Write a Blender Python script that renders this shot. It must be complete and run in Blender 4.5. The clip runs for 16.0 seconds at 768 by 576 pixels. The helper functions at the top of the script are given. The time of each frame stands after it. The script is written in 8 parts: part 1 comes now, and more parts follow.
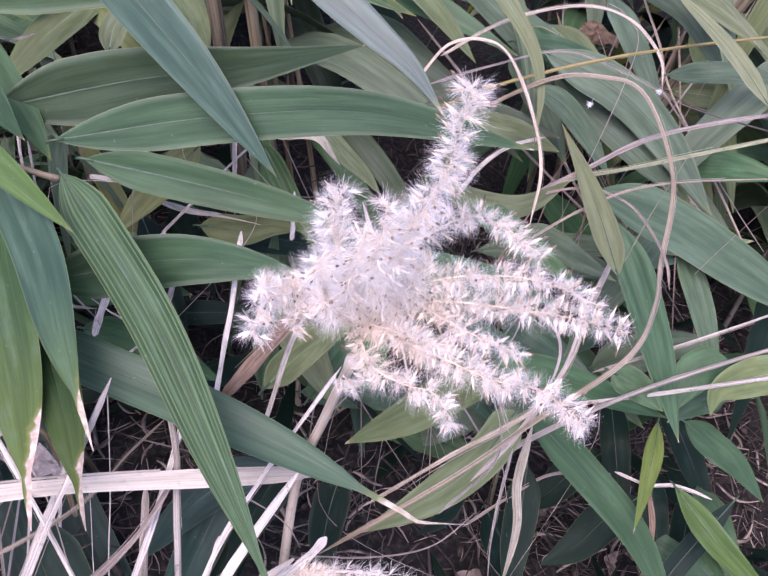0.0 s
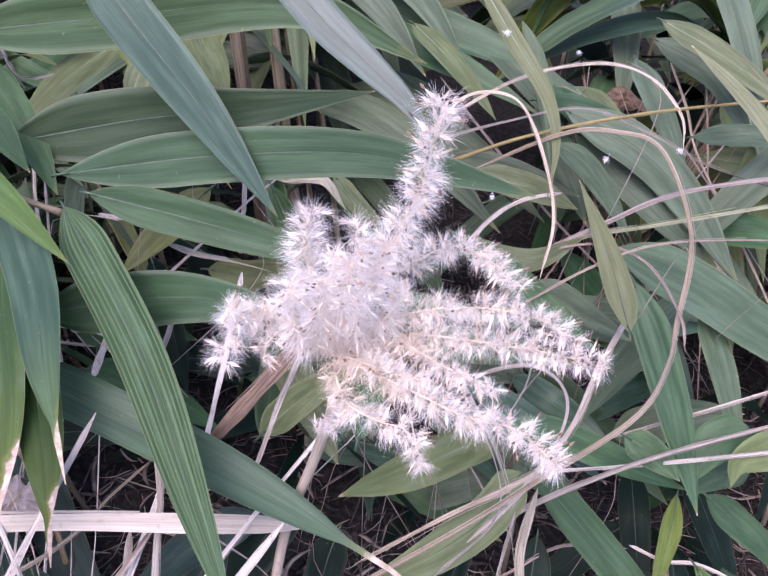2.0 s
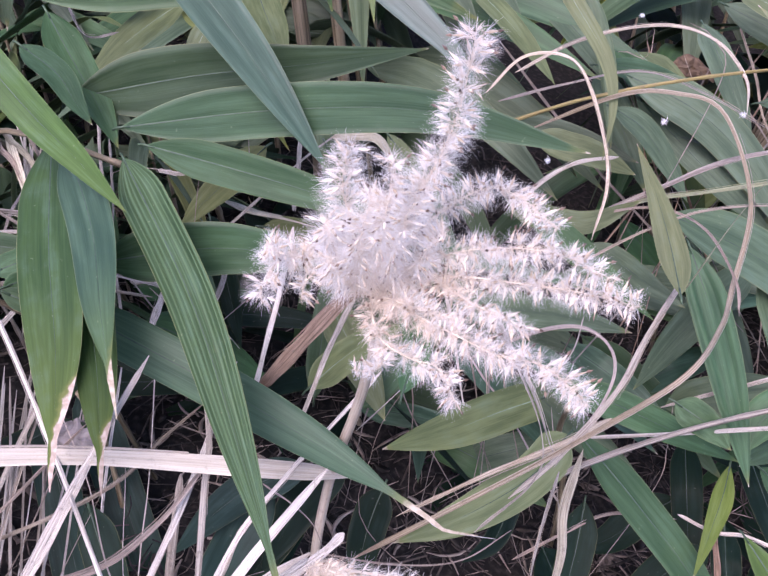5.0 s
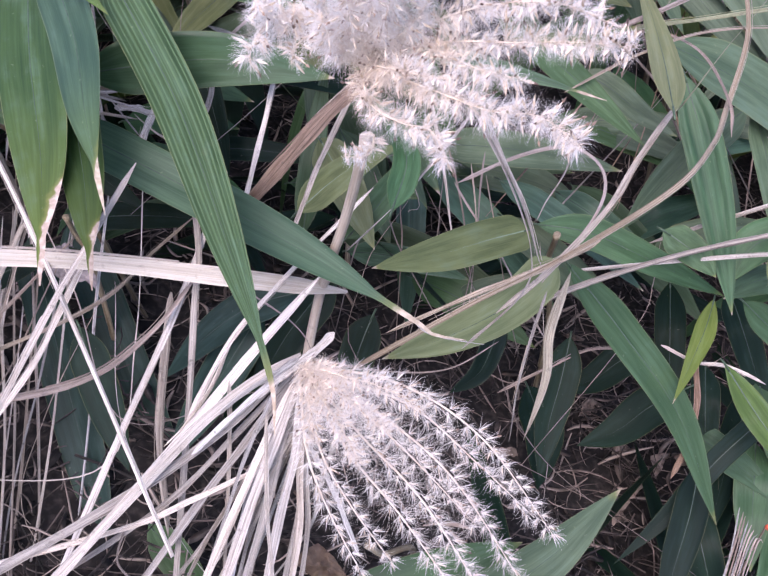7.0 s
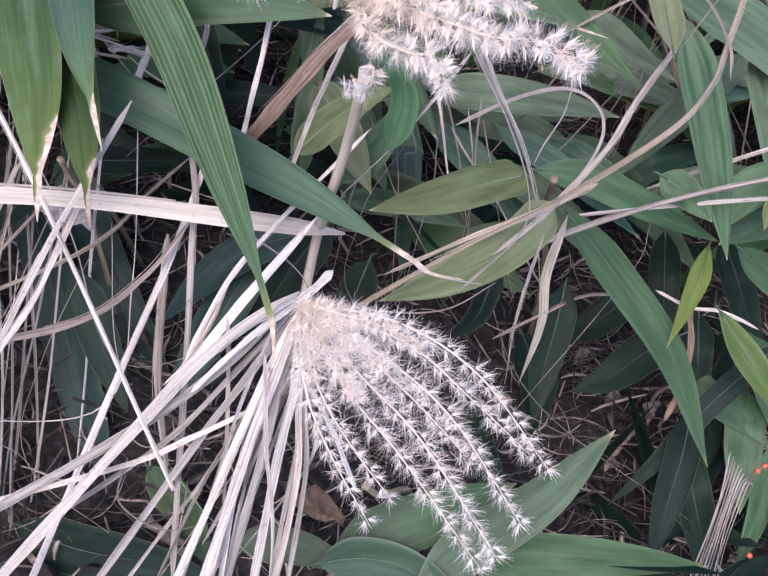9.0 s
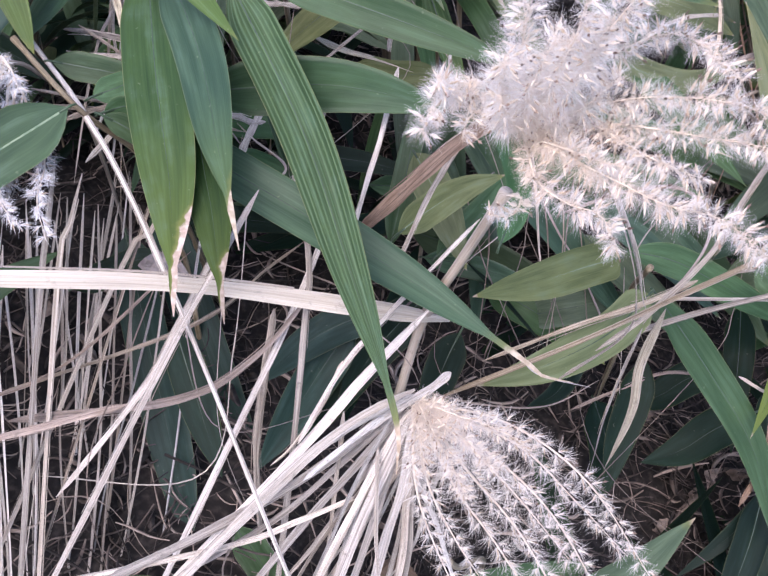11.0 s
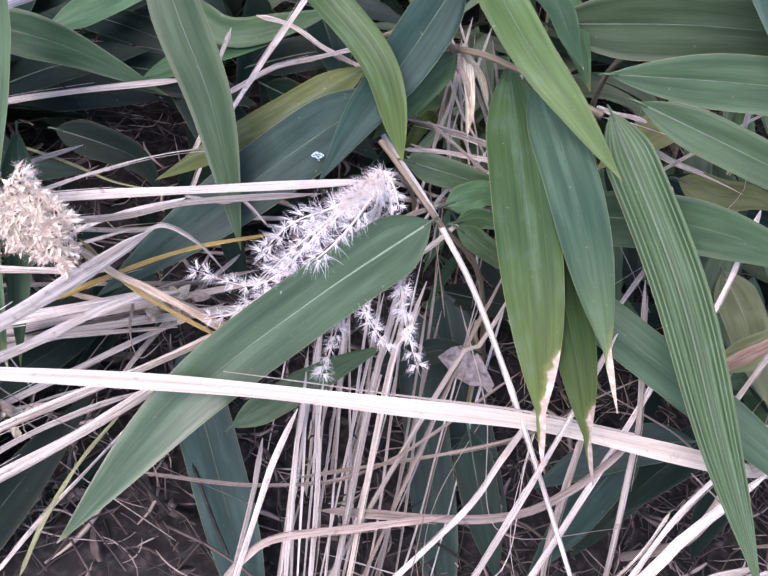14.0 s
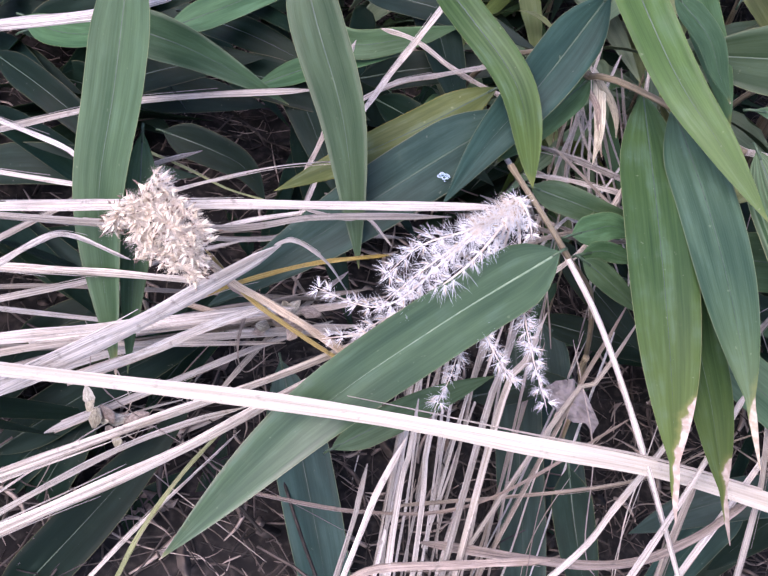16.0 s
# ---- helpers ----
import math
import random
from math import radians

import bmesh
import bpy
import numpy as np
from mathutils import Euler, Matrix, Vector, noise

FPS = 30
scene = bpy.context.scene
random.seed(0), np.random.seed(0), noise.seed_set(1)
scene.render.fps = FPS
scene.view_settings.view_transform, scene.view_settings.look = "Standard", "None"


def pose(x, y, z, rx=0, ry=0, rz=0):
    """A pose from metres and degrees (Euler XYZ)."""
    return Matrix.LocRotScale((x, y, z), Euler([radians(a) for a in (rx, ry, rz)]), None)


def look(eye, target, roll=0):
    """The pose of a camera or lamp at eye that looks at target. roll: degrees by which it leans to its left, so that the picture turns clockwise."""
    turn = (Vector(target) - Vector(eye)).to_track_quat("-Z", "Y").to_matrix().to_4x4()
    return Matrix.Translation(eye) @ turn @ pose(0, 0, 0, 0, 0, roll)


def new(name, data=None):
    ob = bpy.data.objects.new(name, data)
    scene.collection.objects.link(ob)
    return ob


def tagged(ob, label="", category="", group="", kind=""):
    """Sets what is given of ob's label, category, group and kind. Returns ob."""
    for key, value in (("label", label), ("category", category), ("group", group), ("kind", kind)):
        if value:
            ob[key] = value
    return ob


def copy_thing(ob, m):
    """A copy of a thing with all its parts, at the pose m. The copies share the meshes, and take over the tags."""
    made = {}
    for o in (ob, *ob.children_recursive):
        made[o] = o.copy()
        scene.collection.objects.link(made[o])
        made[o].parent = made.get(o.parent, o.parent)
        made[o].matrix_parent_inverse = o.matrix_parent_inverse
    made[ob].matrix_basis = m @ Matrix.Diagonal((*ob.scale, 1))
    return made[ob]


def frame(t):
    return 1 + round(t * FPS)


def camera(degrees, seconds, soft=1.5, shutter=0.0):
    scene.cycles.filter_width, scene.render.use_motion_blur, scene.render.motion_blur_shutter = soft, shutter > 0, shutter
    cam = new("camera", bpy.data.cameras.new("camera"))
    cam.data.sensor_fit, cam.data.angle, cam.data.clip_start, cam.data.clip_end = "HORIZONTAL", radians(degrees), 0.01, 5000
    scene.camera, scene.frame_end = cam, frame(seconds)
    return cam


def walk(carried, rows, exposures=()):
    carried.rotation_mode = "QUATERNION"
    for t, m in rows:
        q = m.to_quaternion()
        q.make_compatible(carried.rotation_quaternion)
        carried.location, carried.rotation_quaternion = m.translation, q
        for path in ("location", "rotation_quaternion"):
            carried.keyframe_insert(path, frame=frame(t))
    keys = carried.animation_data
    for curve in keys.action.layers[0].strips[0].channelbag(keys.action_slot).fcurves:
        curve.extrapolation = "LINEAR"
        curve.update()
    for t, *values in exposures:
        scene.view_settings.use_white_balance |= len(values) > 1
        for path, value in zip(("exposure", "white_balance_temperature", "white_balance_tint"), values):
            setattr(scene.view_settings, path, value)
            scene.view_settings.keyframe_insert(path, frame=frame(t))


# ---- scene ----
cam = camera(48.00, 16.0)
PATH = [
    (0, look((-0.03534, 0.05012, 0.67141), (0.00326, 0.30525, 0.43494), 1.673)),
    (0.5, look((-0.02979, 0.05663, 0.66476), (0.01059, 0.31192, 0.42875), 2.075)),
    (1, look((-0.02137, 0.05170, 0.66006), (0.01575, 0.31793, 0.43592), 2.290)),
    (1.5, look((-0.01809, 0.05127, 0.65374), (0.01294, 0.32431, 0.43697), 2.026)),
    (2, look((-0.00949, 0.04662, 0.64996), (0.01288, 0.32319, 0.43663), 1.221)),
    (2.5, look((0.00061, 0.04096, 0.64580), (0.01485, 0.31932, 0.43411), 0.479)),
    (3, look((0.00462, 0.04070, 0.64611), (0.01410, 0.31870, 0.43369), 0.118)),
    (3.2, look((0.00592, 0.04024, 0.64626), (0.01280, 0.31831, 0.43383), -0.297)),
    (5.3, look((0.00133, 0.02815, 0.63643), (-0.00531, 0.29834, 0.41405), -1.017)),
    (5.5, look((0.00100, 0.02465, 0.63062), (-0.00640, 0.29100, 0.40367), -1.105)),
    (6, look((-0.00141, 0.01851, 0.61400), (-0.00613, 0.27696, 0.37804), -0.585)),
    (6.5, look((-0.00140, 0.00506, 0.60638), (-0.00320, 0.25935, 0.36590), -0.278)),
    (7, look((0.00000, 0.00000, 0.60000), (-0.00000, 0.24749, 0.35251), -0.000)),
    (7.5, look((-0.00008, -0.00533, 0.59074), (0.00185, 0.23940, 0.34053), 0.205)),
    (8, look((-0.00129, -0.01270, 0.58624), (0.00224, 0.22958, 0.33367), 0.535)),
    (8.2, look((-0.00074, -0.01379, 0.58488), (0.00255, 0.22737, 0.33124), 0.500)),
    (10.3, look((-0.02695, 0.01415, 0.62383), (-0.02630, 0.24540, 0.36111), 1.696)),
    (10.5, look((-0.03404, 0.01815, 0.62898), (-0.03468, 0.24990, 0.36670), 1.997)),
    (11, look((-0.05894, 0.02537, 0.63557), (-0.06109, 0.25899, 0.37496), 2.851)),
    (11.5, look((-0.08481, 0.03662, 0.64683), (-0.08733, 0.26958, 0.38563), 5.663)),
    (12, look((-0.11397, 0.04593, 0.66029), (-0.12077, 0.27936, 0.39959), 6.940)),
    (12.5, look((-0.13749, 0.05981, 0.66361), (-0.16054, 0.28871, 0.39984), 4.435)),
    (13, look((-0.16734, 0.07094, 0.67356), (-0.19647, 0.29360, 0.40510), 4.244)),
    (13.5, look((-0.18833, 0.07836, 0.68390), (-0.22246, 0.29784, 0.41342), 4.026)),
    (14, look((-0.20790, 0.07914, 0.68377), (-0.24582, 0.29791, 0.41322), 3.726)),
    (14.5, look((-0.22863, 0.07939, 0.68371), (-0.26867, 0.29655, 0.41216), 3.776)),
    (15, look((-0.24691, 0.07894, 0.67986), (-0.28986, 0.29601, 0.40868), 4.202)),
    (15.5, look((-0.25462, 0.08050, 0.67715), (-0.30266, 0.29786, 0.40706), 4.275)),
    (16, look((-0.25860, 0.08217, 0.67336), (-0.30945, 0.30147, 0.40537), 5.014)),
]
walk(cam, PATH, [(0, 1.87, 6280, 36), (3.2, 1.87, 6280, 36), (5.5, 1.84, 6290, 33), (8, 1.83, 6340, 28), (11, 1.79, 6380, 25), (14, 1.92, 6360, 31), (16, 1.92, 6360, 31)])

# ---- light ----
SUN_EL, SUN_AZ = radians(58), radians(205)
world = bpy.data.worlds.new("overcast_sky")
scene.world = world
world.use_nodes = True
wn = world.node_tree.nodes
sky = wn.new("ShaderNodeTexSky")
sky.sky_type, sky.sun_disc = "NISHITA", False
sky.sun_elevation, sky.sun_rotation = SUN_EL, SUN_AZ
sky.air_density, sky.dust_density, sky.ozone_density = 1.0, 2.0, 1.0
world.node_tree.links.new(sky.outputs[0], wn["Background"].inputs[0])
wn["Background"].inputs[1].default_value = 0.15
sun = new("sun", bpy.data.lights.new("sun", "SUN"))
sun.data.energy, sun.data.angle, sun.data.color = 1.2, radians(40), (1.0, 0.98, 0.96)
sun.matrix_world = look((0, 0, 5), Vector((0, 0, 5)) - Vector((math.sin(SUN_AZ) * math.cos(SUN_EL), math.cos(SUN_AZ) * math.cos(SUN_EL), math.sin(SUN_EL))))


# ---- materials ----
def node(tree, kind, **values):
    n = tree.nodes.new(kind)
    for key, value in values.items():
        n.inputs[key].default_value = value
    return n


def maths(tree, op, a, b=0.0, clamp=False):
    n = tree.nodes.new("ShaderNodeMath")
    n.operation, n.use_clamp = op, clamp
    for i, v in enumerate((a, b)):
        if isinstance(v, (int, float)):
            n.inputs[i].default_value = v
        else:
            tree.links.new(v, n.inputs[i])
    return n.outputs[0]


def blend(tree, fac, a, b, kind="MIX"):
    n = tree.nodes.new("ShaderNodeMix")
    n.data_type, n.blend_type = "RGBA", kind
    for i, v in ((0, fac), (6, a), (7, b)):
        if isinstance(v, (int, float)):
            n.inputs[i].default_value = v
        elif isinstance(v, tuple):
            n.inputs[i].default_value = (*v, 1)
        else:
            tree.links.new(v, n.inputs[i])
    return n.outputs[2]


def ramp(tree, fac, lo, hi):
    n = tree.nodes.new("ShaderNodeMapRange")
    n.interpolation_type = "SMOOTHSTEP"
    n.inputs[1].default_value, n.inputs[2].default_value = lo, hi
    tree.links.new(fac, n.inputs[0])
    return n.outputs[0]


def surface(name, rough, spec, translucent=0.0):
    """A material with a principled shader, and a share of light that passes through a thin sheet."""
    m = bpy.data.materials.new(name)
    m.use_nodes = True
    t = m.node_tree
    p = t.nodes["Principled BSDF"]
    p.inputs["Roughness"].default_value = rough
    p.inputs["Specular IOR Level"].default_value = spec
    tr = None
    if translucent:
        tr = t.nodes.new("ShaderNodeBsdfTranslucent")
        mix = node(t, "ShaderNodeMixShader", Fac=translucent)
        t.links.new(p.outputs[0], mix.inputs[1])
        t.links.new(tr.outputs[0], mix.inputs[2])
        t.links.new(mix.outputs[0], t.nodes["Material Output"].inputs[0])
    return m, t, p, tr


def streaks(t, across, along, detail=3.0):
    """Lengthwise grain from the strip's own coordinates, different on every piece."""
    uv = t.nodes.new("ShaderNodeUVMap")
    sep = t.nodes.new("ShaderNodeSeparateXYZ")
    t.links.new(uv.outputs[0], sep.inputs[0])
    rnd = t.nodes.new("ShaderNodeObjectInfo").outputs["Random"]
    com = t.nodes.new("ShaderNodeCombineXYZ")
    t.links.new(maths(t, "MULTIPLY", sep.outputs[0], across), com.inputs[0])
    t.links.new(maths(t, "MULTIPLY", sep.outputs[1], along), com.inputs[1])
    t.links.new(maths(t, "MULTIPLY", rnd, 37.0), com.inputs[2])
    n = node(t, "ShaderNodeTexNoise", Scale=1.0, Detail=detail, Roughness=0.6)
    t.links.new(com.outputs[0], n.inputs["Vector"])
    return n.outputs[0], sep.outputs[0], sep.outputs[1], rnd


def bump(t, height, p, strength=0.3, distance=0.0004):
    b = node(t, "ShaderNodeBump", Strength=strength, Distance=distance)
    t.links.new(height, b.inputs["Height"])
    t.links.new(b.outputs[0], p.inputs["Normal"])


def leaf_material(name, dark, light, tip_at=0.985, rough=0.46, lines=0.0, line_share=0.75, through_share=0.20, margin=(0.30, 0.31, 0.17), ragged=0.06, skew=0.0, young=0.0, gloss=0.15, waxy=0.22):
    m, t, p, tr = surface(name, rough, gloss, through_share)
    grain, u, v, rnd = streaks(t, 46.0, 2.0)
    cloud, *_ = streaks(t, 5.0, 3.2, 5.0)
    geo = t.nodes.new("ShaderNodeNewGeometry")
    blotch = node(t, "ShaderNodeTexNoise", Scale=70.0, Detail=5.0)
    t.links.new(geo.outputs["Position"], blotch.inputs["Vector"])
    speck = node(t, "ShaderNodeTexNoise", Scale=300.0, Detail=2.0)
    t.links.new(geo.outputs["Position"], speck.inputs["Vector"])
    fac = maths(t, "ADD", maths(t, "MULTIPLY", ramp(t, grain, 0.32, 0.70), 0.24), maths(t, "MULTIPLY", ramp(t, cloud, 0.30, 0.72), 0.55), True)
    col = blend(t, fac, tuple(c * 0.78 for c in dark), tuple(c * 1.18 for c in light))
    if lines:
        wave = maths(t, "SINE", maths(t, "MULTIPLY", u, 2 * math.pi * lines))
        pale = tuple(min(1, c * 1.9 + 0.02) for c in light)
        col = blend(t, maths(t, "MULTIPLY", ramp(t, maths(t, "ADD", wave, maths(t, "MULTIPLY", grain, 0.9)), 0.55, 1.5), line_share), col, pale)
    if young:
        # younger, yellower tissue towards the point
        col = blend(t, maths(t, "MULTIPLY", ramp(t, maths(t, "ADD", v, maths(t, "MULTIPLY", cloud, 0.3)), 0.62, 1.10), young), col, (0.085, 0.120, 0.034))
    # old blotches where the tissue has gone dull
    col = blend(t, maths(t, "MULTIPLY", ramp(t, blotch.outputs[0], 0.64, 0.76), 0.7 * waxy), col, (0.085, 0.095, 0.045))
    # waxy bloom in long soft clouds
    bloom = maths(t, "MULTIPLY", ramp(t, maths(t, "MULTIPLY", cloud, maths(t, "ADD", 0.5, blotch.outputs[0])), 0.50, 0.78), waxy)
    col = blend(t, bloom, col, (0.10, 0.15, 0.13))
    # narrow dry margin
    side = maths(t, "ABSOLUTE", maths(t, "SUBTRACT", u, 0.5))
    col = blend(t, maths(t, "MULTIPLY", ramp(t, side, 0.484, 0.497), 0.26), col, margin)
    # withered tip, uneven and reaching farther up one side
    uneven = maths(t, "MULTIPLY", maths(t, "SUBTRACT", blotch.outputs[0], 0.5), ragged * 3.0)
    reach = maths(t, "ADD", v, maths(t, "ADD", uneven, maths(t, "MULTIPLY", maths(t, "SUBTRACT", u, 0.5), skew)))
    col = blend(t, maths(t, "MULTIPLY", ramp(t, reach, tip_at - 0.05, tip_at + 0.01), 0.45), col, (0.15, 0.155, 0.065))
    tan = blend(t, ramp(t, speck.outputs[0], 0.35, 0.65), (0.27, 0.23, 0.175), (0.41, 0.365, 0.295))
    col = blend(t, ramp(t, reach, tip_at, tip_at + 0.025), col, tan)
    # pale fly specks and bites
    col = blend(t, maths(t, "MULTIPLY", ramp(t, speck.outputs[0], 0.72, 0.77), 0.20), col, (0.26, 0.29, 0.19))
    hsv = node(t, "ShaderNodeHueSaturation")
    t.links.new(maths(t, "ADD", 0.471, maths(t, "MULTIPLY", maths(t, "FRACT", maths(t, "MULTIPLY", rnd, 5.7)), 0.034)), hsv.inputs["Hue"])
    t.links.new(maths(t, "ADD", 1.10, maths(t, "MULTIPLY", maths(t, "FRACT", maths(t, "MULTIPLY", rnd, 9.1)), 0.28)), hsv.inputs["Saturation"])
    t.links.new(maths(t, "ADD", 0.80, maths(t, "MULTIPLY", rnd, 0.40)), hsv.inputs["Value"])
    t.links.new(col, hsv.inputs["Color"])
    t.links.new(hsv.outputs[0], p.inputs["Base Color"])
    t.links.new(blend(t, 0.5, hsv.outputs[0], (0.14, 0.28, 0.03)), tr.inputs[0])
    t.links.new(maths(t, "ADD", rough - 0.16, maths(t, "MULTIPLY", cloud, 0.28)), p.inputs["Roughness"])
    bump(t, grain, p, 0.22, 0.0004)
    return m


def straw_material(name, dark, light, stain=0.5, fibre=1.0):
    m, t, p, tr = surface(name, 0.55, 0.35, 0.08)
    grain, u, v, rnd = streaks(t, 7.0, 6.0, 5.0)
    fine, *_ = streaks(t, 26.0, 1.3, 2.0)
    crack, *_ = streaks(t, 34.0, 11.0, 3.0)
    length_tone, *_ = streaks(t, 1.2, 5.0, 3.0)
    geo = t.nodes.new("ShaderNodeNewGeometry")
    mould = node(t, "ShaderNodeTexNoise", Scale=170.0, Detail=6.0, Roughness=0.7)
    t.links.new(geo.outputs["Position"], mould.inputs["Vector"])
    col = blend(t, ramp(t, grain, 0.30, 0.66), dark, light)
    col = blend(t, maths(t, "MULTIPLY", ramp(t, length_tone, 0.54, 0.72), 0.45 * fibre), col, (dark[0] * 0.62, dark[1] * 0.56, dark[2] * 0.48))
    col = blend(t, maths(t, "MULTIPLY", ramp(t, fine, 0.52, 0.64), 0.75 * fibre), col, tuple(c * 0.42 for c in dark))
    col = blend(t, maths(t, "MULTIPLY", ramp(t, crack, 0.60, 0.66), 0.8 * fibre), col, (0.07, 0.055, 0.045))
    col = blend(t, maths(t, "MULTIPLY", ramp(t, mould.outputs[0], 0.58, 0.68), stain), col, (0.09, 0.08, 0.07))
    hsv = node(t, "ShaderNodeHueSaturation", Hue=0.513)
    t.links.new(maths(t, "ADD", 0.55, maths(t, "MULTIPLY", rnd, 0.65)), hsv.inputs["Value"])
    t.links.new(maths(t, "ADD", 0.87, maths(t, "MULTIPLY", maths(t, "FRACT", maths(t, "MULTIPLY", rnd, 7.3)), 0.5)), hsv.inputs["Saturation"])
    t.links.new(col, hsv.inputs["Color"])
    t.links.new(hsv.outputs[0], p.inputs["Base Color"])
    t.links.new(hsv.outputs[0], tr.inputs[0])
    bump(t, fine, p, 0.8, 0.0007)
    return m


def plain_material(name, a, b, scale=200.0, rough=0.6, translucent=0.0):
    m, t, p, tr = surface(name, rough, 0.3, translucent)
    geo = t.nodes.new("ShaderNodeNewGeometry")
    n = node(t, "ShaderNodeTexNoise", Scale=scale, Detail=4.0)
    t.links.new(geo.outputs["Position"], n.inputs["Vector"])
    isl = maths(t, "MULTIPLY", maths(t, "SUBTRACT", geo.outputs["Random Per Island"], 0.5), 0.5)
    col = blend(t, ramp(t, maths(t, "ADD", n.outputs[0], isl), 0.3, 0.7), a, b)
    t.links.new(col, p.inputs["Base Color"])
    if tr:
        t.links.new(col, tr.inputs[0])
    return m


GREEN = leaf_material("bamboo_leaf_green", (0.0300, 0.0594, 0.0328), (0.0613, 0.1022, 0.0567), rough=0.42, waxy=0.12)
# low leaves: shade from the foliage above is put into colour and gloss
LOW = leaf_material("bamboo_leaf_shade_green", (0.0061, 0.0129, 0.0105), (0.0116, 0.0204, 0.0161), tip_at=1.10, gloss=0.07, waxy=0.05)
# darker teal copy of the leaf green, with the shade in its base colour
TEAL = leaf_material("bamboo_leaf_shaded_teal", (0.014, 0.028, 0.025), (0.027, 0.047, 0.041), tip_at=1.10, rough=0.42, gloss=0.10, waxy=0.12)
FAR = leaf_material("bamboo_leaf_dull_green", (0.0506, 0.0770, 0.0517), (0.0990, 0.1276, 0.0858), rough=0.50)
# waxy leaves: the sky's bluish reflection is mixed into the green, TAILED too
BLUISH = leaf_material("bamboo_leaf_waxy_sky_tint", (0.0349, 0.0689, 0.0494), (0.0728, 0.1178, 0.0841), tip_at=0.985, rough=0.38, gloss=0.20)
TAILED = leaf_material("bamboo_leaf_waxy_sky_tint_tailed", (0.0353, 0.0656, 0.0428), (0.0737, 0.1121, 0.0724), tip_at=0.835, rough=0.38, ragged=0.02, gloss=0.16, waxy=0.10)
# paler copy for an upward-facing leaf, its bright sky sheen painted in
BLOOM = leaf_material("bamboo_leaf_painted_sheen", (0.0469, 0.0681, 0.0574), (0.0898, 0.1147, 0.0990), tip_at=0.97, rough=0.40, gloss=0.28)
HANGING = leaf_material("bamboo_leaf_withered_tip", (0.0156, 0.0386, 0.0171), (0.0342, 0.0689, 0.0257), tip_at=0.86, rough=0.36, lines=9.0, line_share=0.07, ragged=0.10, skew=-0.20, young=0.45)
# greyer green that carries a bluish sky sheen in its colour
HANGBLUE = leaf_material("bamboo_leaf_grey_green", (0.0305, 0.0564, 0.0377), (0.0599, 0.0933, 0.0622), tip_at=0.86, rough=0.36, ragged=0.08, skew=-0.10, young=0.35)
# pale veins over a darkened base, which also paint the pleats' light and shade
STRIPED = leaf_material("bamboo_leaf_striped", (0.0235, 0.0445, 0.0233), (0.0480, 0.0781, 0.0431), tip_at=0.90, rough=0.40, ragged=0.02, lines=10.0, line_share=0.36)
RIBBED = leaf_material("bamboo_leaf_ribbed", (0.032, 0.063, 0.033), (0.066, 0.107, 0.056), tip_at=0.995, rough=0.38, gloss=0.34)
FRESH = leaf_material("bamboo_leaf_fresh", (0.0344, 0.0757, 0.0229), (0.0672, 0.1179, 0.0378), tip_at=0.985, rough=0.38, through_share=0.24, young=0.2)
BUD = leaf_material("bamboo_leaf_bright_young", (0.1066, 0.1452, 0.0460), (0.1722, 0.2068, 0.0794), tip_at=0.975, rough=0.40, through_share=0.28)
BUDPALE = leaf_material("bamboo_leaf_half_dry", (0.105, 0.130, 0.074), (0.180, 0.200, 0.118), tip_at=0.95, rough=0.45, through_share=0.25)
FRESHDARK = leaf_material("bamboo_leaf_young", (0.020, 0.048, 0.019), (0.043, 0.080, 0.033), rough=0.40, lines=5.0, line_share=0.22, young=0.3)
OLIVE = leaf_material("bamboo_leaf_olive", (0.030, 0.050, 0.018), (0.064, 0.082, 0.029), margin=(0.40, 0.30, 0.06))
PALE = leaf_material("bamboo_leaf_pale", (0.075, 0.099, 0.052), (0.130, 0.154, 0.086), tip_at=0.985, rough=0.50)
YELLOW = leaf_material("bamboo_leaf_yellowing", (0.077, 0.101, 0.049), (0.134, 0.154, 0.084), tip_at=0.975, rough=0.52)
RIB = plain_material("leaf_midrib", (0.024, 0.046, 0.026), (0.046, 0.076, 0.040), rough=0.45)
RIBPALE = plain_material("leaf_midrib_pale", (0.095, 0.150, 0.085), (0.170, 0.225, 0.140), rough=0.45)
STRAW = straw_material("straw_tan", (0.290, 0.248, 0.214), (0.600, 0.545, 0.490))
PALESTRAW = straw_material("straw_bleached", (0.405, 0.362, 0.322), (0.630, 0.588, 0.542), 0.5)
GREYSTRAW = straw_material("straw_grey", (0.273, 0.259, 0.241), (0.566, 0.544, 0.512), 0.8)
BROWNSTRAW = straw_material("straw_brown_culm", (0.222, 0.180, 0.148), (0.420, 0.358, 0.305))
BROWN = straw_material("straw_brown", (0.20, 0.156, 0.134), (0.38, 0.312, 0.275))
REDBROWN = straw_material("straw_red_brown", (0.145, 0.092, 0.068), (0.27, 0.188, 0.150))
ORANGE = straw_material("straw_orange", (0.13, 0.096, 0.034), (0.25, 0.185, 0.075))
GREENSTRAW = straw_material("straw_greenish", (0.20, 0.21, 0.10), (0.36, 0.36, 0.21))
CURL = straw_material("grass_blade_curled", (0.20, 0.145, 0.105), (0.58, 0.500, 0.415))
SMOOTHSTRAW = straw_material("straw_smooth", (0.345, 0.300, 0.248), (0.475, 0.425, 0.362), 0.3, 0.4)
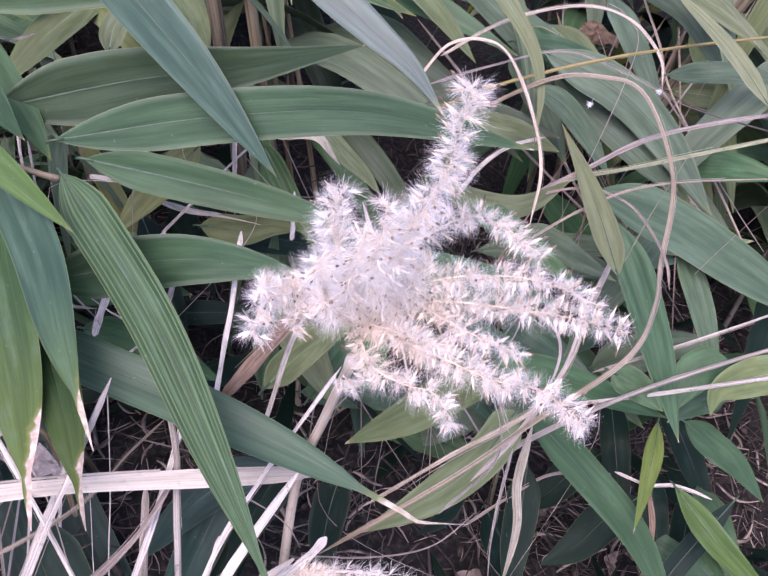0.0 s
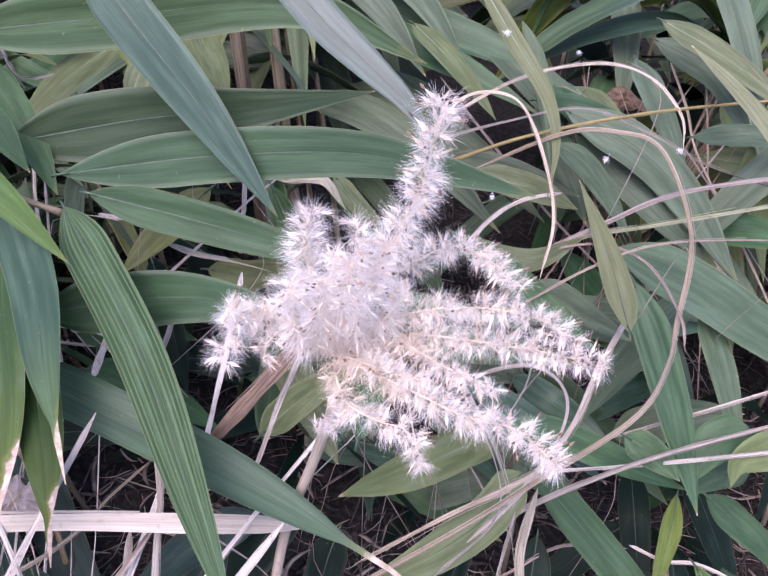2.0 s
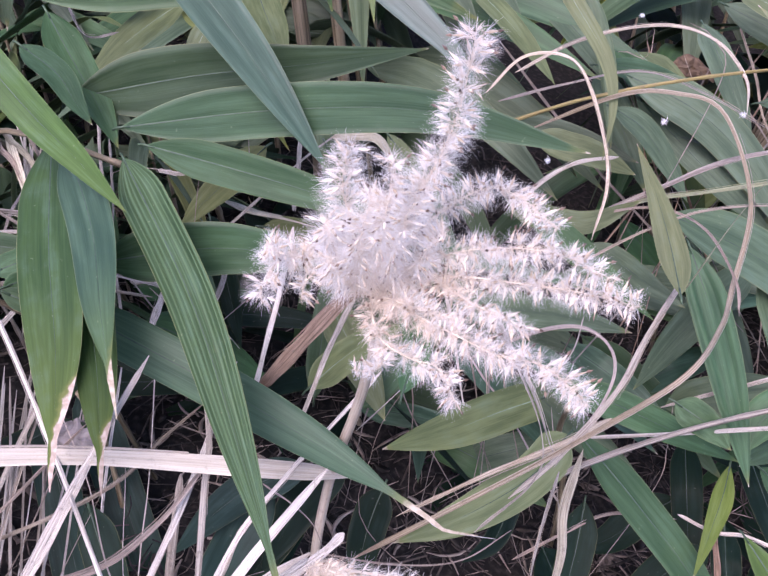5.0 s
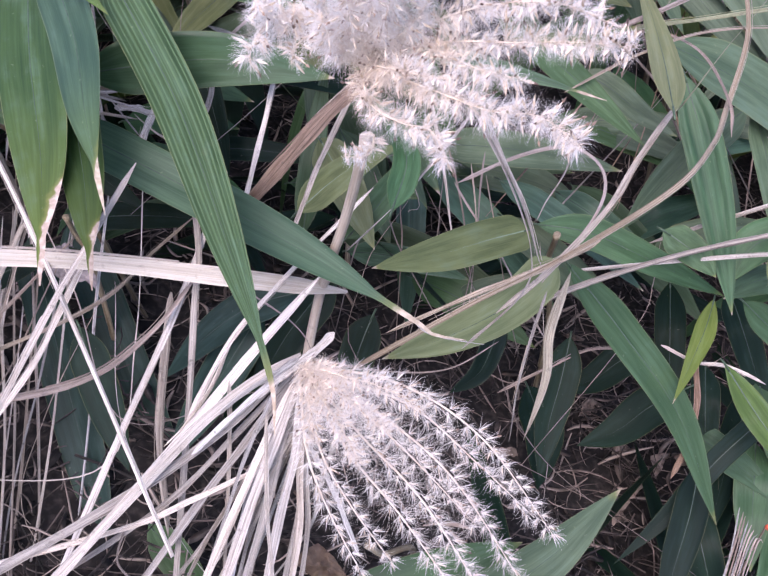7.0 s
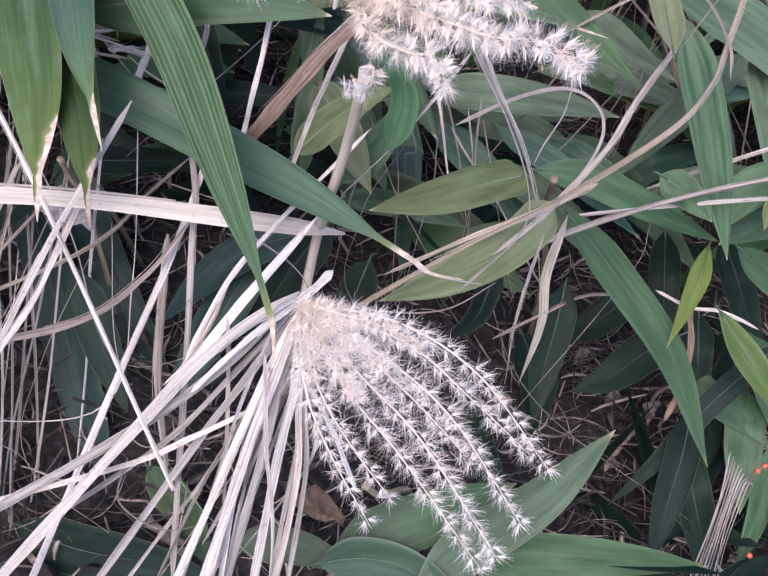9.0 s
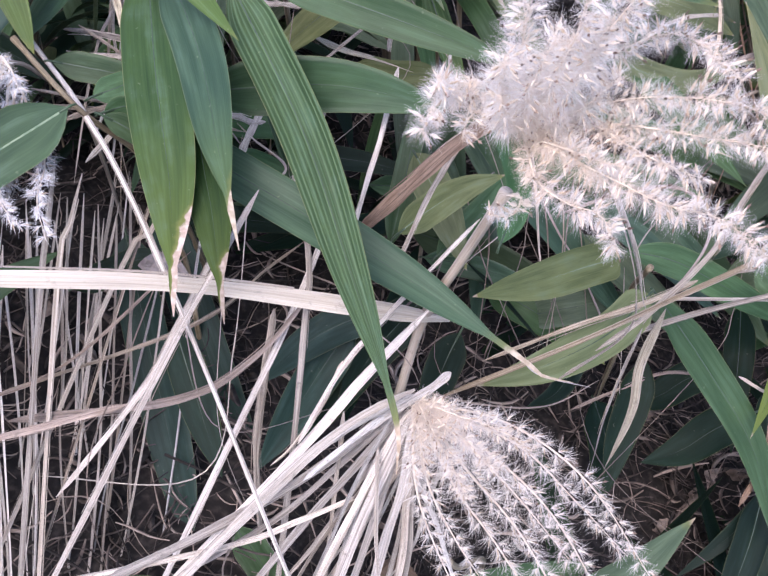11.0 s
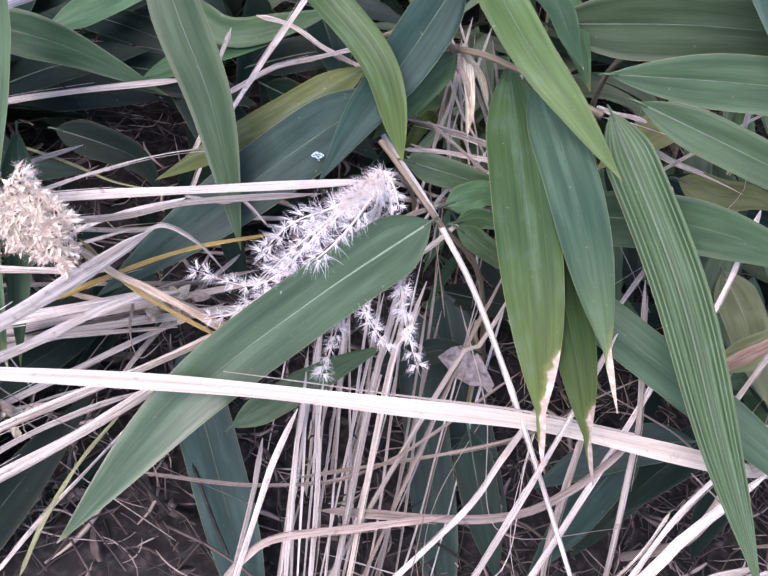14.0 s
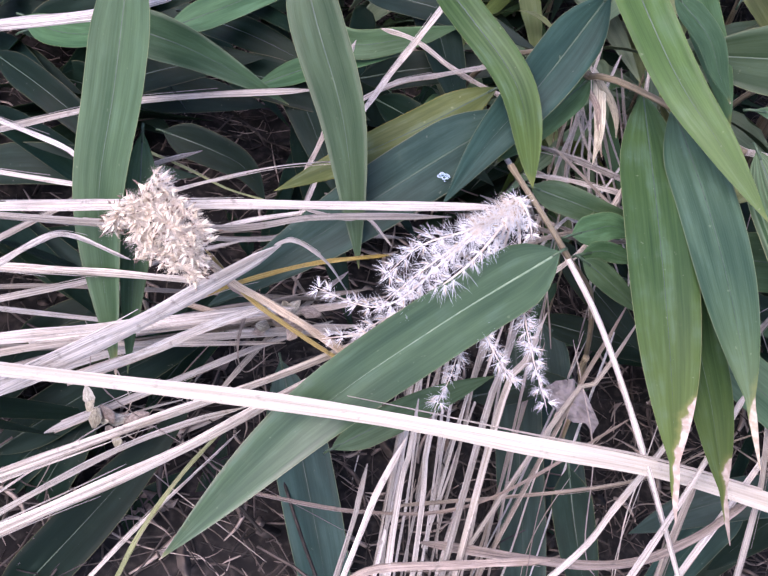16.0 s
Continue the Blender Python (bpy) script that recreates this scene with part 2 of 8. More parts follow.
REDSTRAW = straw_material("straw_rusty", (0.26, 0.185, 0.130), (0.47, 0.370, 0.285))
GOLDSTRAW = straw_material("straw_golden", (0.28, 0.195, 0.085), (0.52, 0.40, 0.22))
DRYLEAF = straw_material("withered_leaf", (0.34, 0.30, 0.23), (0.54, 0.48, 0.38))
CULM = straw_material("bamboo_culm", (0.165, 0.130, 0.092), (0.33, 0.270, 0.20))
STEMTAN = straw_material("seed_stalk_tan", (0.52, 0.44, 0.375), (0.70, 0.62, 0.545), 0.3, 0.5)
HAIR = plain_material("seed_hair_white", (0.63, 0.605, 0.575), (0.79, 0.775, 0.76), rough=0.5, translucent=0.45)
HAIRGREY = plain_material("seed_hair_greyed", (0.585, 0.545, 0.50), (0.765, 0.735, 0.70), rough=0.5, translucent=0.4)
HAIRDULL = plain_material("seed_hair_beige", (0.53, 0.497, 0.45), (0.71, 0.685, 0.64), rough=0.5, translucent=0.4)
HAIRCOOL = plain_material("seed_hair_silver", (0.63, 0.625, 0.62), (0.77, 0.77, 0.77), rough=0.45, translucent=0.4)
HAIRTAN = plain_material("seed_hair_tan", (0.60, 0.50, 0.40), (0.76, 0.68, 0.58), rough=0.5, translucent=0.4)
GLUME = plain_material("spikelet_tan", (0.43, 0.345, 0.25), (0.70, 0.61, 0.49), 500, rough=0.5, translucent=0.15)
STRAWCHAFF = plain_material("chaff_cream", (0.46, 0.39, 0.29), (0.72, 0.65, 0.52), 400, rough=0.5, translucent=0.15)
ANTHER = plain_material("spikelet_dark", (0.085, 0.055, 0.042), (0.19, 0.13, 0.095), 500)
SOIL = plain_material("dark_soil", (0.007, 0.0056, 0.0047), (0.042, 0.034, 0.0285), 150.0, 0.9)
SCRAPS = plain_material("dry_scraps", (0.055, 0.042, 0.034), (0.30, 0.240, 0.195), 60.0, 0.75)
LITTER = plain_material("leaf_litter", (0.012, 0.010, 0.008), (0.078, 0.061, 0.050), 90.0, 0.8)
DEADLEAF = plain_material("dead_leaf_grey", (0.085, 0.074, 0.068), (0.21, 0.185, 0.178), 150.0, 0.7)
BROWNLEAF = plain_material("dead_leaf_brown", (0.047, 0.029, 0.018), (0.101, 0.068, 0.043), 120.0, 0.7)
BERRY = plain_material("berry_red", (0.272, 0.032, 0.016), (0.400, 0.080, 0.040), 300.0, 0.3)
WAX = plain_material("dropping_white_blue", (0.20, 0.30, 0.36), (0.46, 0.56, 0.61), 1800.0, 0.5)


# ---- shapes ----
rng = random.Random(7)
TOWARDS = Vector((0.0, -0.62, 0.78))


def ground_height(x, y):
    return 0.005 - 0.25 * math.tanh(x / 0.6) + 0.12 * min(max(y - 0.35, -0.6), 1.5)


def spline(pts, n):
    """n + 1 places at even steps along a smooth curve through the points."""
    p = [Vector(q) for q in pts]
    p = [2 * p[0] - p[1], *p, 2 * p[-1] - p[-2]]
    raw = []
    for a, b, c, d in zip(p, p[1:], p[2:], p[3:]):
        for k in range(12):
            s = k / 12
            raw.append(0.5 * (2 * b + (c - a) * s + (2 * a - 5 * b + 4 * c - d) * s * s + (3 * b - a - 3 * c + d) * s ** 3))
    raw.append(p[-2])
    far = [0.0]
    for a, b in zip(raw, raw[1:]):
        far.append(far[-1] + (b - a).length)
    out, k = [], 0
    for i in range(n + 1):
        want = far[-1] * i / n
        while k < len(far) - 2 and far[k + 1] < want:
            k += 1
        gap = far[k + 1] - far[k] or 1.0
        out.append(raw[k].lerp(raw[k + 1], min(1.0, (want - far[k]) / gap)))
    return out, far[-1]


def frames(line, roll=0.0, twist=0.0, facing=TOWARDS):
    """Along, side and outward directions at each place of a line."""
    out = []
    for i in range(len(line)):
        t = (line[min(i + 1, len(line) - 1)] - line[max(i - 1, 0)]).normalized()
        s = t.cross(facing)
        s = s.normalized() if s.length > 1e-6 else Vector((1, 0, 0))
        a = radians(roll + twist * i / (len(line) - 1))
        s = Matrix.Rotation(a, 3, t) @ s
        out.append((t, s, s.cross(t)))
    return out


def mesh_object(name, verts, faces, uvs, material, smooth=True):
    me = bpy.data.meshes.new(name)
    me.from_pydata(verts, [], faces)
    if uvs is not None:
        layer = me.uv_layers.new(name="UVMap")
        idx = np.empty(len(me.loops), dtype=np.int32)
        me.loops.foreach_get("vertex_index", idx)
        layer.data.foreach_set("uv", np.asarray(uvs, dtype=np.float32)[idx].ravel())
    if smooth:
        me.polygons.foreach_set("use_smooth", [True] * len(me.polygons))
    me.materials.append(material)
    return new(name, me)


ORIGIN = {}


def thing(name, base, label, category, group=""):
    """An empty at the base of a thing, which holds its parts."""
    ob = tagged(new(name), label, category, group)
    ob.empty_display_size = 0.01
    ob.location = base
    ORIGIN[ob.name] = Vector(base)
    return ob


def part(name, verts, faces, uvs, material, parent, label="", smooth=True):
    base = ORIGIN[parent.name]
    ob = mesh_object(name, [Vector(v) - base for v in verts], faces, uvs, material, smooth)
    ob.parent = parent
    ORIGIN[ob.name] = base
    return tagged(ob, label)


def sheet(line, fr, width, across, depth, thick):
    """A closed thin sheet along a line. width(v): full width; depth(s, v): rise of the cross-section, s from -1 to 1."""
    verts, uvs, faces = [], [], []
    n, m = len(line), across + 1
    for side in (0.5, -0.5):
        for i, (p, (t, s, o)) in enumerate(zip(line, fr)):
            v = i / (n - 1)
            w = width(v)
            for j in range(m):
                q = 2 * j / across - 1
                edge = 1.0 - abs(q) ** 6
                verts.append(p + s * (q * w / 2) + o * (depth(q, v) * w + side * thick * edge))
                uvs.append((j / across, v))
    base = n * m
    for i in range(n - 1):
        for j in range(across):
            a, b, c, d = i * m + j, i * m + j + 1, (i + 1) * m + j + 1, (i + 1) * m + j
            faces.append((a, b, c, d))
            faces.append((base + d, base + c, base + b, base + a))
    for i in range(n - 1):
        for j, k in ((0, 0), (across, 1)):
            a, d = i * m + j, (i + 1) * m + j
            faces.append((a, d, base + d, base + a) if not k else (d, a, base + a, base + d))
    return verts, faces, uvs


def tube(line, radius, sides=8, facing=TOWARDS):
    verts, uvs, faces = [], [], []
    fr = frames(line, facing=facing)
    for i, (p, (t, s, o)) in enumerate(zip(line, fr)):
        v = i / (len(line) - 1)
        for j in range(sides):
            a = 2 * math.pi * j / sides
            verts.append(p + (s * math.cos(a) + o * math.sin(a)) * radius(v))
            uvs.append((j / sides, v))
    for i in range(len(line) - 1):
        for j in range(sides):
            k = (j + 1) % sides
            faces.append((i * sides + j, i * sides + k, (i + 1) * sides + k, (i + 1) * sides + j))
    faces.append(tuple(range(sides - 1, -1, -1)))
    faces.append(tuple((len(line) - 1) * sides + j for j in range(sides)))
    return verts, faces, uvs


def leaf_outline(v, blunt=2.6, base=0.24):
    """Width of a bamboo leaf along its length: quick round base, long taper."""
    rise = min(1.0, v / base)
    fall = max(0.0, (v - 0.30) / 0.70)
    return max(0.012, math.sin(rise * math.pi / 2) ** 0.85 * (1 - fall ** blunt) ** 1.05)


def leaf(shoot, pts, width, material, roll=0.0, pleats=0, late=0.0, steps=30, plain=False, blunt=2.4, base=0.24, tail=0.0):
    """One bamboo leaf with its midrib, folded a little along the middle; tail: share of the length that is a withered thread."""
    steps = 44 if tail else steps
    line, length = spline(pts, steps)
    fr = frames(line, roll, rng.uniform(-10, 10))
    w = width / max(0.7, math.cos(radians(roll)))
    fold, wave, phase = rng.uniform(0.03, 0.07), rng.uniform(0.002, 0.006), rng.uniform(0, 6)
    across = 8 if not pleats else 6 * pleats

    def depth(q, v):
        h = fold * abs(q) ** 1.4 + wave * q * math.sin(9 * v + phase)
        if pleats:
            h += 0.022 * (1 + 0.5 * math.sin(5.3 * q + phase)) * math.cos(math.pi * pleats * (q + 0.05 * math.sin(4.1 * q + phase))) * min(1, 5 * v, 4 * (1 - v))
        return h

    def wide(v):
        blade = leaf_outline(min(1.0, max(0.0, v - late) / (1 - late - tail)), blunt, base)
        thread = 0.13 * min(1.0, (1.0 - v) / max(tail, 0.01) + 0.12) if tail and v > 0.5 else 0.0
        return w * max(blade, thread)

    body = part("leaf", *sheet(line, fr, wide, across, depth, 0.0003), material, shoot)
    if plain:
        return body
    k = int(steps * (0.62 if material in (RIBBED, PALE) else 0.85))
    rib = [p + o * 0.0003 for p, (t, s, o) in zip(line[:k], fr[:k])]
    part("midrib", *sheet(rib, fr[:k], lambda v: (0.0012 if material is RIBBED else 0.0009) * (1.02 - v), 2, lambda q, v: 0.25 * (1 - abs(q)), 0.0002), RIBPALE if material in (RIBBED, PALE) else RIB, body)
    # short stalk at the base
    t0 = fr[0][0]
    stalk = [line[0] - t0 * 0.005 + Vector((0, 0, -0.001)), line[0] - t0 * 0.002, line[0] + t0 * 0.006]
    part("leaf_stalk", *tube(stalk, lambda v: 0.0008, 6), RIB, body)
    return body


def culm(shoot, pts, radius, material=None, point=0.25):
    line, length = spline(pts, 36)
    knots = max(1, int(length / 0.11))

    def r(v):
        x = (v * knots) % 1.0
        return radius * (1.0 - point * v ** (1 if point < 0.5 else 3)) * (1.0 + 0.35 * math.exp(-((min(x, 1 - x)) / 0.035) ** 2))

    return part("culm", *tube(line, r, 10, Vector((0.3, -0.9, 0.1))), material or CULM, shoot)




def straw(parent, pts, width, material, tube_like=0, taper=0, **kind):
    """A dry stalk or blade: a flattened half-round strip with a crease, or a round stem."""
    line, length = spline(pts, max(16, 8 * len(pts)))
    wob, ph = rng.uniform(0.0, 0.0012), rng.uniform(0, 6)
    line = [p + Vector((math.sin(7 * i / len(line) + ph), 0, math.cos(5 * i / len(line) + ph))) * wob for i, p in enumerate(line)]
    if tube_like or kind.get("tube"):
        data = tube(line, lambda v: width / 2 * (1.05 - 0.35 * v) * (1 + 0.25 * math.exp(-(((v * 3) % 1.0 - 0.5) / 0.03) ** 2)), 10)
    else:
        fr = frames(line, rng.uniform(-25, 25), rng.uniform(-50, 50) if width > 0.0028 else rng.uniform(-140, 140))
        end = kind.get("end", rng.uniform(0.8, 1.0))
        crease = rng.uniform(0.03, 0.10)
        bend = lambda q, v: 0.16 * math.sqrt(max(0.0, 1 - q * q)) - crease * math.exp(-(q / 0.22) ** 2)
        if taper:
            wide = lambda v: width * leaf_outline(v)
        else:
            wide = lambda v: width * (1 - (1 - end) * v) * min(1.0, 0.2 + 16 * v, 0.12 + 13 * (1 - v)) * (1 + 0.10 * math.sin(23 * v + ph))
        data = sheet(line, fr, wide, 8, bend, 0.00035)
    if parent is None:
        kind_of = "withered_leaf" if taper else "dry_stalk"
        base = line[0]
        words = LABELS.get(material.name, "dry straw-coloured grass stalk")
        if taper or width < 0.0018:
            ob = mesh_object(kind_of, [v - base for v in data[0]], data[1], data[2], material)
            ob.location = base
            return tagged(ob, words, "dry leaf" if taper else "grass stalk", "withered leaves" if taper else "dry grass stalks")
        ob = thing(kind_of, base, words, "grass stalk", "dry grass stalks")
        part("blade", *data, material, ob)
        # strips of fibre that have split off along the edge
        n = len(line)
        for k in range(1 if material is SMOOTHSTRAW else rng.choice((1, 2, 2))):
            a = rng.randrange(0, n // 2)
            b = min(n - 1, a + rng.randrange(n // 4, n // 2 + 2))
            side = rng.choice((-1, 1)) * width * rng.uniform(0.45, 0.56)
            flare = rng.uniform(0.0, 0.35) * width * (1 if side > 0 else -1)
            strip = []
            for i in range(a, b + 1):
                t = (line[min(i + 1, n - 1)] - line[max(i - 1, 0)]).normalized()
                s = t.cross(TOWARDS).normalized()
                f = (i - a) / max(1, b - a)
                strip.append(line[i] + s * (side + flare * f ** 3) + TOWARDS * (0.0005 + 0.0006 * f))
            thin = width * rng.uniform(0.10, 0.2)
            part("fibre", *sheet(strip, frames(strip, rng.uniform(-20, 20), rng.uniform(-60, 60)), lambda v: thin * (1.05 - v) ** 0.5, 4, lambda q, v: 0.15 * (1 - q * q), 0.0003), rng.choice((material, material, BROWNSTRAW)), ob)
        return ob
    return part("stalk", *data, material, parent)


LABELS = {
    "straw_tan": "dry tan grass stalk lying among the bamboo leaves",
    "straw_bleached": "bleached cream grass stalk with fine lengthwise lines",
    "straw_grey": "weathered grey grass stalk with dark mould streaks",
    "straw_brown_culm": "round brown jointed grass culm",
    "straw_brown": "brown withered grass blade, limp and bent",
    "straw_red_brown": "red-brown withered grass blade",
    "straw_smooth": "thick smooth cream grass stalk lying across the leaves",
    "straw_golden": "thin golden-tan grass stalk among paler ones",
    "bamboo_culm": "thin brown jointed bamboo culm leaning through the leaves",
    "straw_orange": "thin orange-tan grass stalk",
    "straw_greenish": "thin half-dry greenish grass stalk",
    "grass_blade_curled": "curled dry grass blade looping in the air",
    "withered_leaf": "withered pale leaf, curled and drooping",
}


def hairs_mesh(roots, width):
    """Many fine hairs: (root, direction, length) rows from numpy, two triangles each."""
    root, way, far = roots
    n = len(root)
    ref = np.array([0.3, -0.6, 0.74])
    side = np.cross(way, ref)
    side /= np.linalg.norm(side, axis=1)[:, None] + 1e-9
    droop = np.array([0, 0, -0.12])
    mid = root + way * (far * 0.55)[:, None]
    tip = root + way * far[:, None] + droop * far[:, None]
    w = width * (0.7 + 0.6 * np.random.rand(n))[:, None]
    v = np.stack([root - side * w / 2, root + side * w / 2, mid + side * w * 0.4, mid - side * w * 0.4, tip], 1).reshape(-1, 3)
    k = np.arange(n)[:, None] * 5
    quads = (k + np.array([[0, 1, 2, 3]])).tolist()
    tris = (k + np.array([[3, 2, 4]])).tolist()
    return v, quads + tris


def raceme(plume, pts, radius, sparse=0, white=0, seedy=0, dull=0):
    """One finger of a seed head: axis, spikelets in pairs, and silky hairs round each."""
    line, length = spline(pts, 26)
    fr = frames(line)
    axis = part("raceme", *tube(line, lambda v: (0.0007 if sparse else 0.0004) * (1.2 - v), 6), HAIRTAN if sparse else GLUME, plume)
    step = 0.0056 if sparse else (0.0010 if seedy else 0.0017)
    count = max(5, int(length / step))
    fringe, based, cores = [[], [], []], [[], [], []], [[], [], []]
    sv, sf, dv, df = [], [], [], []
    for i in range(count):
        v = (i + 0.5 * rng.random()) / count
        x = v * (len(line) - 1)
        k = min(int(x), len(line) - 2)
        p = line[k].lerp(line[k + 1], x - k)
        t, s, o = fr[k]
        for twin in range(2):
            a = rng.uniform(0, 2 * math.pi) if not sparse else (i * 2.4 + twin * 2.6 + rng.uniform(-0.4, 0.4))
            out = s * math.cos(a) + o * math.sin(a)
            lift = rng.uniform(0.5, 1.1) if sparse else (rng.uniform(-1.2, 1.2) if seedy else rng.uniform(-0.05, 0.75))
            way = (out + t * lift).normalized()
            away = radius * (0.20 if not sparse else 0.10) * (1 + twin * 0.6)
            q = p + out * away
            # spikelet: a slim pointed grain
            ln = rng.uniform(0.0050, 0.0068) if not seedy else rng.uniform(0.0040, 0.0060)
            wd = 0.00085 if seedy else (0.00052 if sparse else 0.00064)
            e1 = way.orthogonal().normalized()
            e2 = way.cross(e1)
            b = len(sv)
            sv += [q, q + way * ln]
            for c in range(4):
                ang = c * math.pi / 2
                sv.append(q + way * ln * 0.4 + (e1 * math.cos(ang) + e2 * math.sin(ang)) * wd)
            for c in range(4):
                sf += [(b, b + 2 + (c + 1) % 4, b + 2 + c), (b + 1, b + 2 + c, b + 2 + (c + 1) % 4)]
            if rng.random() < (0.45 if not white else 0.02):
                b = len(dv)
                z = q + way * ln * rng.uniform(0.5, 1.0)
                dv += [z, z + way * 0.0026, z + way * 0.0010 + e1 * 0.0006, z + way * 0.0010 - e1 * 0.0006, z + way * 0.0010 + e2 * 0.0006]
                df += [(b, b + 2, b + 4), (b, b + 4, b + 3), (b + 1, b + 4, b + 2), (b + 1, b + 3, b + 4), (b, b + 3, b + 2), (b + 1, b + 2, b + 3)]
            many = 22 if sparse else (16 if seedy else 40)
            for h in range(many):
                spread = Vector((rng.gauss(0, 1), rng.gauss(0, 1), rng.gauss(0, 1))) * (0.62 if sparse else 0.66)
                w = (way + spread).normalized()
                young = not (sparse or seedy) and v < 0.46 * rng.random() ** 0.5
                pack = based if young else fringe
                pack[0].append(q + way * rng.uniform(0, 0.001))
                pack[1].append(w)
                pack[2].append(radius * rng.uniform(0.55, 1.25) * (1.2 if sparse else (0.72 if seedy else 1.08)) * (0.82 + 0.3 * math.sin(math.pi * min(1, v * 1.2))))
            if not sparse:
                for h in range(11):
                    w = (way + Vector((rng.gauss(0, 1), rng.gauss(0, 1), rng.gauss(0, 1))) * 0.5).normalized()
                    cores[0].append(p)
                    cores[1].append(w)
                    cores[2].append(radius * rng.uniform(0.35, 0.85))
    tagged(part("chaff", sv, sf, None, STRAWCHAFF if seedy else GLUME, axis, "tan pointed spikelets", False), kind="stuff")
    if dv:
        tagged(part("stigma_dust", dv, df, None, ANTHER, axis, "tiny dark brown stigmas", False), kind="stuff")
    pack = tuple(np.array(c) for c in fringe)
    tagged(part("hair_fringe", *hairs_mesh(pack, 0.00016 if sparse else 0.00006), None, HAIRCOOL if white else (HAIRTAN if seedy else HAIRGREY if dull else (HAIRDULL if sparse else HAIR)), axis, "silky white seed hairs", False), kind="stuff")
    if based[0]:
        pack = tuple(np.array(c) for c in based)
        tagged(part("base_fringe", *hairs_mesh(pack, 0.00006), None, HAIRTAN, axis, "cream woolly hairs near the hub", False), kind="stuff")
    if cores[0]:
        pack = tuple(np.array(c) for c in cores)
        tagged(part("inner_fringe", *hairs_mesh(pack, 0.00012), None, HAIRTAN, axis, "short tan inner hairs", False), kind="stuff")
    return axis


# ---- ground ----
bm = bmesh.new()
xs = [-60, -20, -8, -4, -2.5] + [-1.6 + 0.05 * i for i in range(65)] + [2.5, 4, 8, 20, 60]
ys = [-60, -20, -8, -4, -2] + [-0.9 + 0.05 * i for i in range(70)] + [3.5, 5, 9, 20, 60]
grid = {}
for i, x in enumerate(xs):
    for j, y in enumerate(ys):
        z = ground_height(x, y) + 0.018 * noise.noise((x * 9, y * 9, 0)) + 0.006 * noise.noise((x * 40, y * 40, 3))
        grid[i, j] = bm.verts.new((x, y, z))
for i in range(len(xs) - 1):
    for j in range(len(ys) - 1):
        bm.faces.new((grid[i, j], grid[i + 1, j], grid[i + 1, j + 1], grid[i, j + 1]))
me = bpy.data.meshes.new("ground")
bm.to_mesh(me)
bm.free()
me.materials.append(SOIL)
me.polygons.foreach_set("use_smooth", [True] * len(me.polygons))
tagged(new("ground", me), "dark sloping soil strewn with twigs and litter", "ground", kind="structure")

# litter: broken stems and curled leaf scraps on the soil
lv, lf = [], []
for i in range(11000):
    x, y = rng.uniform(-0.9, 0.6), rng.uniform(0.05, 1.1)
    z = ground_height(x, y) + 0.018 * noise.noise((x * 9, y * 9, 0)) + rng.uniform(0.0, 0.02)
    a, slope = rng.uniform(0, 2 * math.pi), rng.uniform(-0.35, 0.35)
    d = Vector((math.cos(a), math.sin(a), slope)).normalized()
    leafy = rng.random() < 0.10
    ln, wd = (rng.uniform(0.008, 0.025), rng.uniform(0.002, 0.005)) if leafy else (rng.uniform(0.004, 0.022) if rng.random() < 0.85 else rng.uniform(0.03, 0.09), rng.uniform(0.0002, 0.0008))
    s = d.cross(Vector((0, 0, 1))).normalized()
    u = s.cross(d)
    p = Vector((x, y, z))
    b = len(lv)
    sag = rng.uniform(-0.12, 0.2) * ln
    for k in range(4):
        v = k / 3
        q = p + d * ln * (v - 0.5) + u * sag * (4 * v * (1 - v)) + s * sag * 0.8 * math.sin(3 * v)
        ww = wd * (0.3 + 0.7 * math.sin(math.pi * min(0.97, v + 0.06))) if leafy else wd
        lv += [q - s * ww, q + u * ww * (0.7 if not leafy else -0.4), q + s * ww]
    for k in range(3):
        c = b + 3 * k
        lf += [(c, c + 1, c + 4, c + 3), (c + 1, c + 2, c + 5, c + 4), (c + 2, c, c + 3, c + 5)]
# stalks fallen criss-cross over the soil
for i in range(1900):
    x, y = rng.uniform(-0.65, 0.50), rng.uniform(0.12, 0.95)
    z = ground_height(x, y) + 0.018 * noise.noise((x * 9, y * 9, 0)) + 0.045 * rng.random() ** 2
    a = rng.gauss(0.6, 0.9) + (math.pi / 2 if rng.random() < 0.3 else 0)
    d = Vector((math.cos(a), math.sin(a), rng.uniform(-0.3, 0.3))).normalized()
    s = d.cross(Vector((0, 0, 1))).normalized()
    u = s.cross(d)
    p, ln, wd = Vector((x, y, z)), rng.uniform(0.02, 0.085), rng.uniform(0.0003, 0.0011)
    bow, b = rng.uniform(-0.16, 0.16) * ln, len(lv)
    for k in range(4):
        v = k / 3
        q = p + d * ln * (v - 0.5) + s * bow * 4 * v * (1 - v)
        lv += [q - s * wd, q + u * wd, q + s * wd]
    for k in range(3):
        c = b + 3 * k
        lf += [(c, c + 1, c + 4, c + 3), (c + 1, c + 2, c + 5, c + 4), (c + 2, c, c + 3, c + 5)]
